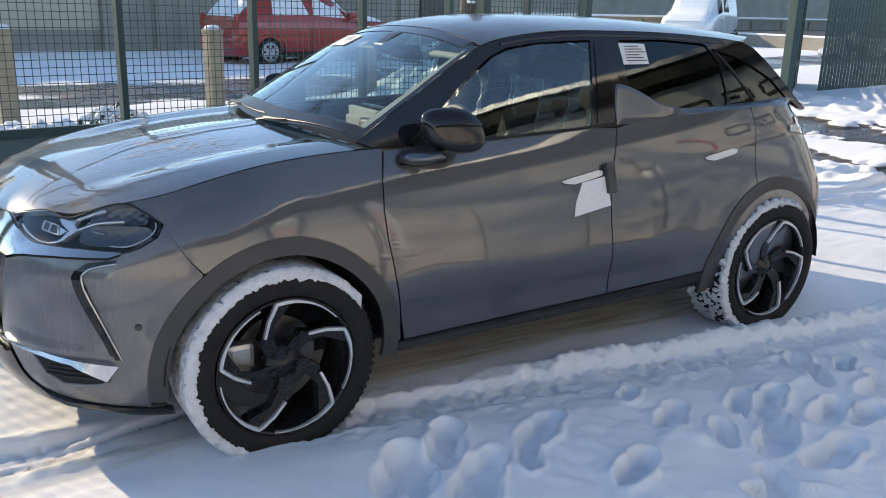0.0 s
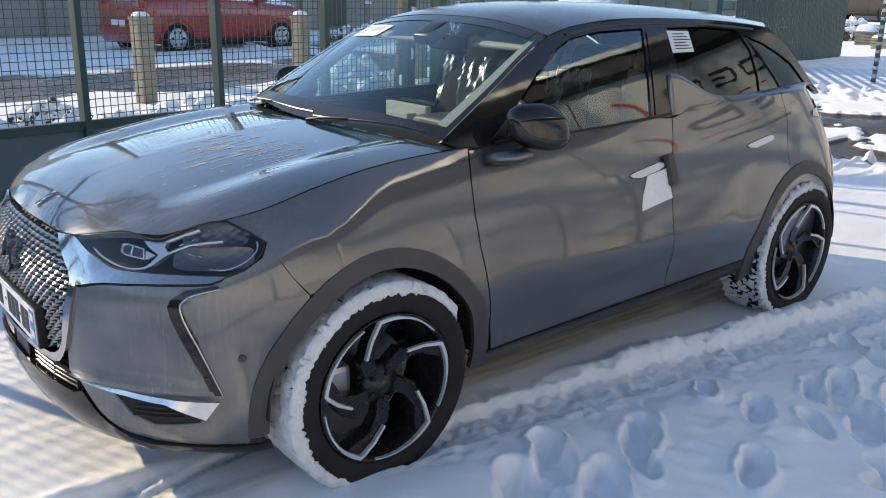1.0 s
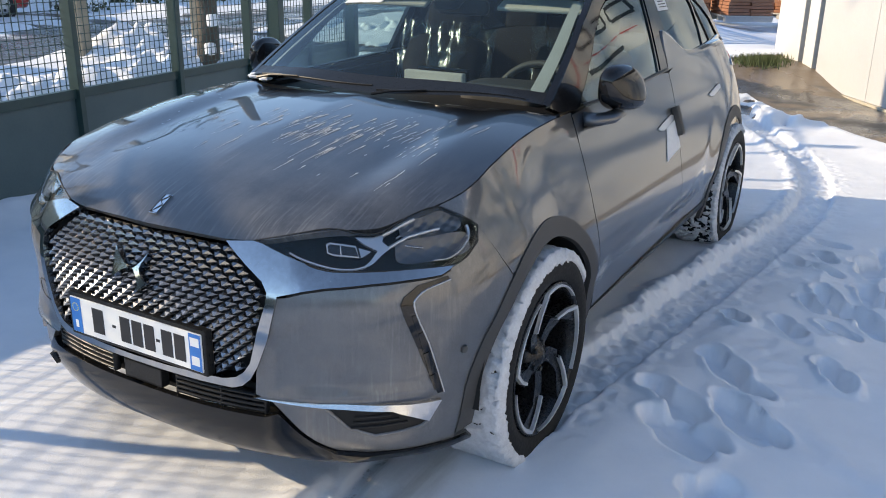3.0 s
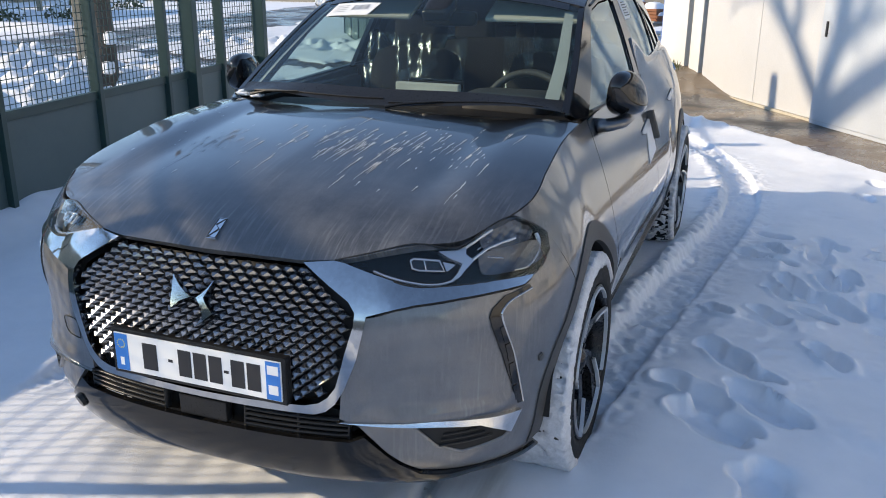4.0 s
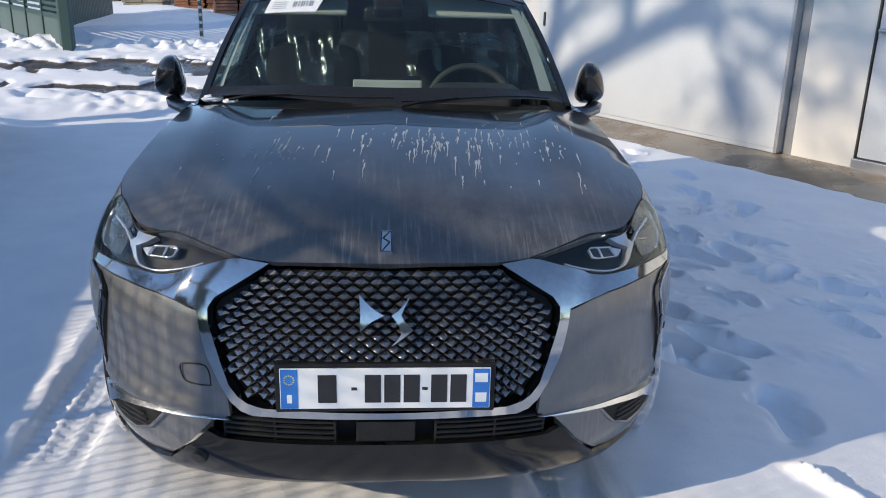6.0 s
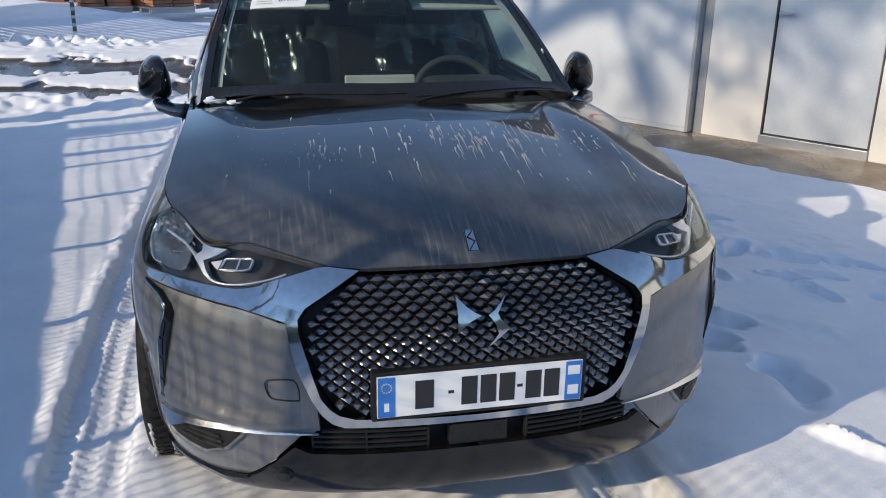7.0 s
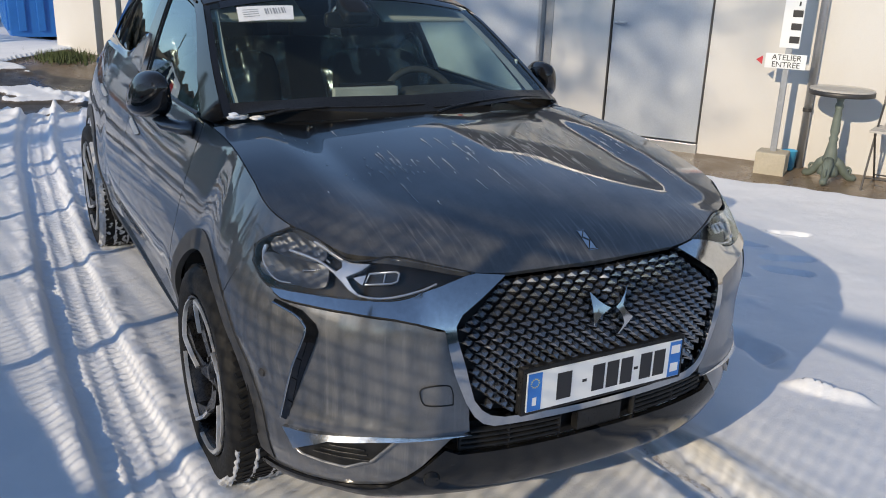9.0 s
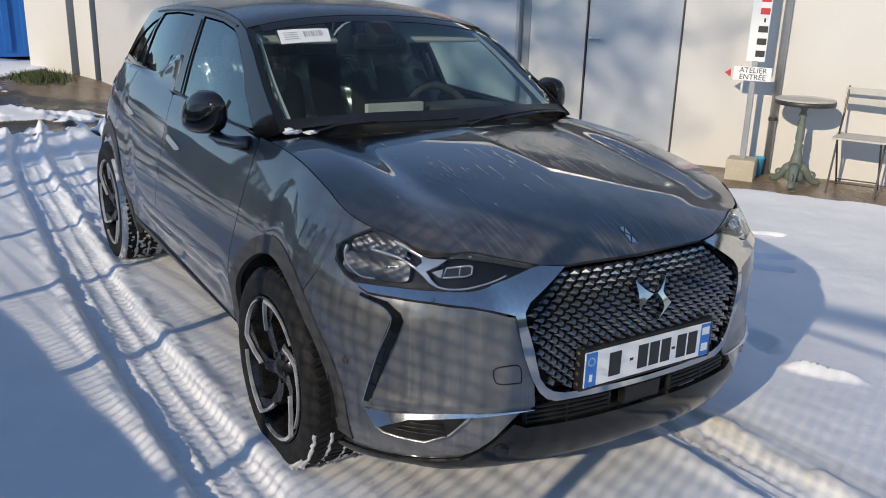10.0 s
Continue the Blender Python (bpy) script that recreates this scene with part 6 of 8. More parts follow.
    for span in spans:
        rows = []
        na = 210 if abs(span[1] - span[0]) > 60 else 60
        for i in range(na + 1):
            a = radians(span[0] + (span[1] - span[0]) * i / na)
            rr = []
            fade = min(1, i / 6, (na - i) / 6)
            # over the tread and round the shoulder, ragged at its edge
            ns = noise.noise(Vector((math.cos(a) * 22, 7.0, math.sin(a) * 22 + x)))
            nf = noise.noise(Vector((math.cos(a) * 70, 3.0, math.sin(a) * 70 + x)))
            lapped = (0.020 + 0.012 * ns + 0.007 * nf) * min(1.0, max(0.15, (na - i) / 10, 0.0)) * (1.0 if i > 45 or na < 100 else 0.25 + 0.75 * i / 45) * (1 if side > 0 else 0.5)
            prof = [(-0.118 + 0.218 * j / 24, 0.355) for j in range(25)] + [(0.107, 0.349 - 0.25 * lapped), (0.1135, 0.342 - 0.65 * lapped), (0.1125, 0.339 - lapped), (0.100, 0.337 - lapped)]
            for y, r in prof:
                nn = noise.noise(Vector((math.cos(a) * 26, y * 60, math.sin(a) * 26 + x)))
                thin = noise.noise(Vector((math.cos(a) * 17 + x, y * 45, math.sin(a) * 17))) + 0.6 * noise.noise(Vector((math.cos(a) * 45, y * 110, math.sin(a) * 45)))
                if r > 0.345:
                    r += 0.004 + 0.005 * nn - 0.016 * float(smoothstep(*((0.25, 0.55) if x > -1 and side > 0 else ((-0.25, 0.1) if side > 0 else (-0.6, -0.25))), thin))
                r = 0.330 + (r - 0.330) * fade
                y = y - 0.012 * (1 - fade)
                rr.append(bm.verts.new((r * math.cos(a), y, r * math.sin(a))))
            rows.append(rr)
        for p, q in zip(rows, rows[1:]):
            for j in range(28):
                bm.faces.new((p[j], p[j + 1], q[j + 1], q[j]))
    bmesh.ops.recalc_face_normals(bm, faces=bm.faces)
    part("packed_snow", bm, PACKED, w, "snow packed on the tread", smooth=True)
    if side < 0:
        # thin lines of snow left in the grooves
        for yg in (-0.092, -0.034, 0.030, 0.086):
            bm = bmesh.new()
            rows = []
            for i in range(61):
                a = radians(196 + 70 * i / 60)
                wd = 0.007 + 0.006 * noise.noise(Vector((i * 0.35, yg * 90, x)))
                r0 = (0.347 if abs(yg) < 0.05 else 0.341) - 0.010 * max(0.0, noise.noise(Vector((i * 0.22, yg * 50, 4 + x))))
                rows.append([bm.verts.new((r * math.cos(a), yg + q * wd + 0.002 * math.sin(i * 0.9), r * math.sin(a))) for q, r in ((-1, r0 - 0.006), (-0.6, r0 + 0.004), (0.6, r0 + 0.004), (1, r0 - 0.006))])
            for p, q in zip(rows, rows[1:]):
                for j in range(3):
                    bm.faces.new((p[j], p[j + 1], q[j + 1], q[j]))
            bmesh.ops.recalc_face_normals(bm, faces=bm.faces)
            part("groove_snow", bm, PACKED, w, "thin snow in the tread grooves", smooth=True)
    return w


for x in (0.0, REAR_X):
    for sd in (1, -1):
        wheel(x, sd)

# underside and bulkheads, dark
bm = bmesh.new()
box(bm, (3.7, 1.0, 0.10), (-1.25, 0, 0.26), 0.03)
part("underbody", bm, GAP, car)
bm = bmesh.new()
box(bm, (0.85, 1.05, 0.42), (0.18, 0, 0.56), 0.05)
box(bm, (0.06, 1.3, 0.65), (-0.42, 0, 0.66), 0.01)
part("engine_bay", bm, GAP, car)
bm = bmesh.new()
box(bm, (2.6, 1.5, 0.04), (-1.75, 0, 0.34), 0.01)
part("cabin_floor", bm, DASH, car)


# ---- inside the cabin ----
def cushion(size, at, lean=0.0, crown=0.06):
    """A rounded upholstered block."""
    bm = bmesh.new()
    bmesh.ops.create_cube(bm, size=1.0)
    bmesh.ops.subdivide_edges(bm, edges=bm.edges[:], cuts=5, use_grid_fill=True)
    rot = Matrix.Rotation(lean, 3, "Y")
    for v in bm.verts:
        p = v.co * 2
        q = Vector([math.copysign(abs(c) ** 0.8, c) for c in p])
        k = 1 - 0.10 * (abs(p.y) ** 4) * (abs(p.z) ** 4) - 0.08 * (abs(p.x) ** 4)
        q = Vector((p.x * size[0] / 2 * (1 + crown * (1 - p.y**2) * (1 - p.z**2)), p.y * size[1] / 2 * k, p.z * size[2] / 2 * k))
        v.co = rot @ q + Vector(at)
    return bm


for sy in (0.36, -0.36):
    st = new("front_seat")
    st.parent = car
    part("seat_cushion", cushion((0.50, 0.48, 0.16), (-1.10, sy, 0.56)), FABRIC, st, smooth=True)
    part("backrest", cushion((0.16, 0.46, 0.60), (-1.42, sy, 0.90), -0.28), FABRIC, st, smooth=True)
    part("headrest", cushion((0.11, 0.26, 0.18), (-1.53, sy, 1.27), -0.2), FABRIC, st, smooth=True)
    for d in (0.06, -0.06):
        part("headrest_post", tube(bmesh.new(), (-1.49, sy + d, 1.12), (-1.52, sy + d, 1.22), 0.006), GALV, st)
    # crumpled clear cover hung over the back
    bm = bmesh.new()
    nn = 34
    rows = []
    for i in range(nn + 1):
        rr = []
        for j in range(nn + 1):
            u, v = i / nn, j / nn
            y = sy + (u - 0.5) * 0.54
            zz = 0.62 + v * 0.64
            xx = -1.29 - (zz - 0.62) * 0.29 + 0.06 * noise.noise(Vector((u * 5 + sy * 9, v * 2, 2))) + 0.045 * noise.noise(Vector((u * 15 + v * 4, v * 2.5, sy))) + 0.02 * noise.noise(Vector((u * 6 - v * 9, v * 16, sy))) - 0.10 * abs(u - 0.5) ** 2
            rr.append(bm.verts.new((xx + 0.03, y, zz)))
        rows.append(rr)
    for p, q in zip(rows, rows[1:]):
        for j in range(nn):
            bm.faces.new((p[j], p[j + 1], q[j + 1], q[j]))
    part("plastic_cover", bm, FILM, st, "crumpled clear plastic seat cover", smooth=True)
rs = new("rear_bench")
rs.parent = car
part("backrest", cushion((0.16, 1.18, 0.58), (-2.30, 0, 0.90), -0.25), FABRIC, rs, smooth=True)
for sy in (0.38, 0, -0.38):
    part("headrest", cushion((0.09, 0.24, 0.14), (-2.42, sy, 1.22), -0.2), FABRIC, rs, smooth=True)
# dashboard: a swept block with a hood over the dials, a screen and vents
db = new("dashboard")
db.parent = car
bm = bmesh.new()
rows = []
for prof in [(-0.36, 1.035), (-0.50, 1.045), (-0.66, 1.045), (-0.76, 1.03), (-0.80, 0.99), (-0.79, 0.90), (-0.74, 0.80), (-0.70, 0.66)]:
    rows.append([bm.verts.new((prof[0] - 0.03 * (v / 8) ** 2, v / 8 * 0.66, prof[1] - 0.015 * (v / 8) ** 2)) for v in range(-8, 9)])
for p, q in zip(rows, rows[1:]):
    for j in range(16):
        bm.faces.new((p[j], p[j + 1], q[j + 1], q[j]))
bmesh.ops.recalc_face_normals(bm, faces=bm.faces)
part("dash_top", bm, DASH, db, smooth=True)
part("dial_hood", cushion((0.22, 0.36, 0.09), (-0.72, 0.36, 1.06)), PLASTIC, db, smooth=True)
bm = box(bmesh.new(), (0.02, 0.24, 0.11), (-0.775, 0.02, 1.075), 0.006)
part("screen", bm, PIANO, db)
bm = box(bmesh.new(), (0.03, 0.28, 0.09), (-0.735, 0.0, 1.072), 0.006)
box(bm, (0.05, 0.15, 0.04), (-0.70, 0.0, 1.065), 0.006)
part("screen_back", bm, LINER, db, "pale paper card on the dash")
for y0 in np.linspace(-0.5, 0.45, 7):
    bm = box(bmesh.new(), (0.012, 0.09, 0.004), (-0.40 - 0.03 * (y0 / 0.6) ** 2, float(y0), 1.047), 0.001)
    part("demist_slot", bm, GALV, db)
sw = new("steering_wheel")
sw.parent = car
bm = bmesh.new()
ctr = Vector((-0.93, 0.36, 0.985))
tilt = Matrix.Rotation(radians(-24), 3, "Y")
ring = [ctr + tilt @ Vector((0, 0.182 * math.cos(a), 0.178 * math.sin(a))) for a in np.linspace(0, 2 * math.pi, 41)]
pipe(bm, ring, 0.016, 10)
part("wheel_rim", bm, PLASTIC, sw, smooth=True)
bm = bmesh.new()
box(bm, (0.05, 0.16, 0.11), ctr + Vector((0.03, 0, -0.01)), 0.03, tilt)
box(bm, (0.02, 0.34, 0.035), ctr + Vector((0.02, 0, 0.0)), 0.008, tilt)
box(bm, (0.02, 0.04, 0.17), ctr + tilt @ Vector((0.02, 0, -0.09)), 0.008, tilt)
part("wheel_spokes", bm, BLACK_PLASTIC, sw)
part("steering_column", tube(bmesh.new(), ctr + Vector((0.03, 0, -0.02)), ctr + Vector((0.25, 0, -0.09)), 0.045, 0.06, 16), DASH, sw)
# headliner, visors, mirror, sensor box
hl_poly = [(-1.02, v / 8 * 0.9) for v in range(-8, 9)] + [(-2.75, v / 8 * 0.9) for v in range(8, -9, -1)]
patch("headliner", hl_poly, ROOF, 0.2, 0.2, LINER, car, -0.045, 0)
for sy, sz in ((0.37, 1), (-0.37, 1)):
    bm = box(bmesh.new(), (0.17, 0.40, 0.018), (-1.02, sy, 1.395), 0.008, Matrix.Rotation(radians(24), 3, "Y"))
    part("sun_visor", bm, LINER, car)
rm = new("rear_view_mirror")
rm.parent = car
part("mirror_shell", cushion((0.035, 0.24, 0.065), (-0.93, 0.02, 1.365)), BLACK_PLASTIC, rm, smooth=True)
part("mirror_stalk", tube(bmesh.new(), (-0.92, 0.02, 1.375), (-0.86, 0.0, 1.425), 0.010), BLACK_PLASTIC, rm)
part("sensor_box", cushion((0.12, 0.12, 0.05), (-0.86, 0.0, 1.405), 0.5), BLACK_PLASTIC, rm, smooth=True)
for s in (1, -1):
    # pale lining of the screen pillar
    patch("pillar_lining", [(-0.42, s * (0.86 if s > 0 else 0.91)), (-0.6, s * (0.87 if s > 0 else 0.915)), (-0.93, s * (0.88 if s > 0 else 0.92)), (-0.93, s * 0.94), (-0.6, s * 0.94), (-0.42, s * 0.935)], ROOF, 0.08, 0.05, LINER, car, -0.02, 0)

# ---- papers and protection on the car ----
st = patch("windscreen_label", [(-0.794, -0.805), (-0.768, -0.465), (-0.854, -0.435), (-0.884, -0.80)], ROOF, 0.05, 0.08, PAPER, None, 0.005, 0.003)
tagged(st, "white printed label stuck on the windscreen", "label")
for k in range(8):
    v0 = -0.63 + 0.018 * k
    patch("print_bar", [(-0.812 + 0.0006 * k, v0), (-0.812 + 0.0006 * k, v0 + (0.006 if k % 3 else 0.011)), (-0.848 + 0.0006 * k, v0 + (0.006 if k % 3 else 0.011)), (-0.848 + 0.0006 * k, v0)], ROOF, 0.05, 0.08, FAINT_INK, st, 0.007, 0)
for k in range(4):
    patch("print_bar", [(-0.812 - 0.014 * k, -0.77), (-0.806 - 0.014 * k, -0.67), (-0.809 - 0.014 * k, -0.67), (-0.815 - 0.014 * k, -0.77)], ROOF, 0.05, 0.08, FAINT_INK, st, 0.007, 0)
sl = patch("window_sheet", [(-1.690, 1.428), (-1.845, 1.424), (-1.848, 1.338), (-1.695, 1.338)], CABIN(1), 0.06, 0.05, PAPER, None, 0.004, 0.003)
tagged(sl, "white printed sheet stuck on the rear side window", "label")
for k in range(6):
    zz = 1.415 - 0.012 * k
    patch("print_bar", [(-1.715, zz), (-1.80 - 0.02 * (k % 3), zz), (-1.80 - 0.02 * (k % 3), zz - 0.004), (-1.715, zz - 0.004)], CABIN(1), 0.06, 0.05, INK, sl, 0.006, 0)
df = patch("door_film", [(-1.335, 0.874), (-1.462, 0.890), (-1.478, 0.77), (-1.275, 0.742), (-1.29, 0.80)], SIDE(1), 0.05, 0.03, PAPER, None, 0.004, 0.003)
tagged(df, "white protective film patch on the front door", "film")
bm = box(bmesh.new(), (0.045, 0.03, 0.13), (-1.482, SIDE(1)(-1.482, 0.885).y + 0.012, 0.885), 0.006, Matrix.Rotation(radians(18), 3, "X"))
tagged(part("door_edge_block", bm, FOAM, None), "dark foam guard on the door edge", "guard")


# ---- trees: their bare limbs shade the bonnet and the workshop wall ----
def limb(bm, crown, p, q, r0, r1, rg, twigs=7, levels=3, size=0.45):
    """A limb from p to q with a slight wander, and branches off it."""
    p, q = Vector(p), Vector(q)
    n = 8
    pts, rad = [], []
    for k in range(n + 1):
        wob = Vector((rg.gauss(0, 1), rg.gauss(0, 1), rg.gauss(0, 1))) * 0.02 * (q - p).length * (0 if k in (0, n) else 1)
        pts.append(p.lerp(q, k / n) + wob)
        rad.append(r0 + (r1 - r0) * k / n)
    pipe(bm, pts, rad, 10)

    def twig(a, d, length, r, level):
        m = 4
        ps, rs = [a], [r]
        for k in range(m):
            d = (d + Vector((rg.gauss(0, 1), rg.gauss(0, 1), rg.gauss(0, 1))) * 0.2).normalized()
            ps.append(ps[-1] + d * length / m)
            rs.append(r * (1 - 0.6 * (k + 1) / m))
        pipe(crown, ps, rs, 6 if level < 2 else 4)
        if level < levels:
            for _ in range(rg.choice((2, 3, 3))):
                i = rg.randint(1, m)
                side = Vector((rg.gauss(0, 1), rg.gauss(0, 1), rg.gauss(0.1, 0.8))).normalized()
                twig(ps[i], (d * 0.7 + side * 0.8).normalized(), length * rg.uniform(0.5, 0.75), max(0.006, rs[i] * 0.6), level + 1)

    for k in range(twigs):
        i = rg.randint(2, n)
        side = Vector((rg.gauss(0, 1), rg.gauss(0, 1), rg.gauss(0.2, 0.7))).normalized()
        twig(pts[i], ((q - p).normalized() * 0.6 + side * 0.8).normalized(), (q - p).length * size * rg.uniform(0.5, 1.0), rad[i] * rg.uniform(0.35, 0.6), 0)


def sunward(p, k):
    """The place k metres from p towards the sun."""
    return Vector(p) + sun_dir * k


def big_tree():
    rg = random.Random(11)
    K = 21.0
    fork = sunward(on_wall(-3.05, 0, 0.1), K)
    root = thing("street_tree", "tall bare winter tree with spreading limbs beyond the street", "tree", Matrix.Translation((fork.x, fork.y, 0.3)))
    off = Vector((fork.x, fork.y, 0.3))
    trunk, crown = bmesh.new(), bmesh.new()
    pipe(trunk, [Vector((0.1, 0.0, -0.2)), Vector((0.05, 0.05, 2.5)), Vector((0, 0, 5.2)), fork - off], [0.36, 0.30, 0.25, 0.19], 14)
    for (s0, z0), (s1, z1), r0, r1, tw in (((-3.05, 0.1), (1.6, 2.5), 0.15, 0.06, 9), ((-3.05, 0.1), (-2.6, 3.6), 0.13, 0.06, 8), ((-2.0, 0.65), (-1.3, 3.4), 0.08, 0.04, 6), ((-3.05, 0.1), (-6.2, 3.4), 0.10, 0.04, 9), ((-0.9, 1.2), (-0.45, 0.1), 0.05, 0.03, 3), ((-1.3, 1.05), (1.3, 1.2), 0.06, 0.03, 6), ((-4.4, 1.4), (-4.9, 4.2), 0.06, 0.03, 6), ((0.2, 1.8), (3.4, 3.2), 0.07, 0.03, 6)):
        k0, k1 = K + rg.uniform(-0.3, 0.3), K + rg.uniform(-1.5, 1.5)
        limb(trunk if r0 > 0.12 else crown, crown, sunward(on_wall(s0, 0, z0), K if s0 < -3 else k0) - off, sunward(on_wall(s1, 0, z1), k1) - off, r0 * 1.15, r1 * 1.1, rg, tw + 15, 3, 0.42)
    part("trunk", trunk, BARK, root, smooth=True)
    part("crown", crown, BARK, root, smooth=True)


def near_tree():
    rg = random.Random(4)
    K = 6.6
    mid = sunward((0.22, -0.35, 1.0), K)
    along = (Vector((-0.735, -0.68, 0.15)) + sun_dir * 0.55).normalized()
    foot = mid - along * 2.6
    off = Vector((foot.x + 0.15, foot.y, 0.2))
    root = thing("roadside_tree", "bare tree beside the fence with one low limb", "tree", Matrix.Translation(off))
    trunk, crown = bmesh.new(), bmesh.new()
    pipe(trunk, [Vector((0, 0, -0.2)), Vector((0, 0, 1.5)), foot - off, Vector((0.25, -0.2, 6.0)), Vector((0.5, -0.6, 8.5))], [0.24, 0.2, 0.17, 0.12, 0.05], 12)
    tube(trunk, foot - off - along * 0.1, mid + along * 2.25 - off, 0.058, 0.047, 14)
    limb(trunk, crown, mid + along * 2.2 - off, mid + along * 4.6 + Vector((0, 0, 0.8)) - off, 0.047, 0.028, rg, 5, 2, 0.4)
    limb(trunk, crown, Vector((0.25, -0.2, 5.5)), Vector((2.4, -1.6, 8.5)), 0.09, 0.03, rg, 7, 2, 0.4)
    part("trunk", trunk, BARK, root, smooth=True)
    part("crown", crown, BARK, root, smooth=True)


big_tree()
near_tree()


def snow_cap(bm, rx, ry, h, at, seed=0):
    """A soft pad of snow."""
    n, m = 16, 5
    top = bm.verts.new(Vector(at) + Vector((0, 0, h)))
    rings = []
    for j in range(1, m + 1):
        ring = []
        for k in range(n):
            a = 2 * math.pi * k / n
            f = j / m
            e = lambda t: math.copysign(abs(t) ** 0.6, t)
            wob = 1 + 0.12 * noise.noise(Vector((math.cos(a) * 2 + seed, math.sin(a) * 2, f * 2)))
            ring.append(bm.verts.new(Vector(at) + Vector((rx * f * e(math.cos(a)) * wob, ry * f * e(math.sin(a)) * wob, h * (1 - f**3) ** 0.5 if j < m else -0.004))))
        rings.append(ring)
    for k in range(n):
        bm.faces.new((top, rings[0][k], rings[0][(k + 1) % n]))
        for j in range(m - 1):
            bm.faces.new((rings[j][k], rings[j + 1][k], rings[j + 1][(k + 1) % n], rings[j][(k + 1) % n]))
    return bm


RUBBLE = varied("dark_rubble", (0.035, 0.032, 0.03), (0.11, 0.09, 0.075), 4, 0.9, 0.3, 0.01, 30)
# ---- street side ----
for k, s in enumerate((1.0, -1.20, -3.35, -5.52)):
    p = on_fence(s, 3.1, 0)
    g = 0.30
    cp = thing("concrete_post", "weathered concrete post with a small snow cap", "post", Matrix.Translation((p.x, p.y, g)) @ Matrix.Rotation(radians(9 + 3 * k), 4, "Z"), "posts along the street")
    bm = bmesh.new()
    box(bm, (0.17, 0.17, 1.0), (0, 0, 0.42), 0.018)
    for v in bm.verts:
        v.co += Vector((noise.noise(v.co * 4 + Vector((k, 0, 0))), noise.noise(v.co * 4 + Vector((0, k, 5))), 0)) * 0.008
    part("post_body", bm, CONCRETE, cp)
    part("post_head", box(bmesh.new(), (0.19, 0.19, 0.04), (0, 0, 0.93), 0.012), CONCRETE, cp)
    part("snow_cap", snow_cap(bmesh.new(), 0.085, 0.085, 0.045, (0, 0, 0.952), k), SNOW, cp, "snow cap", smooth=True)


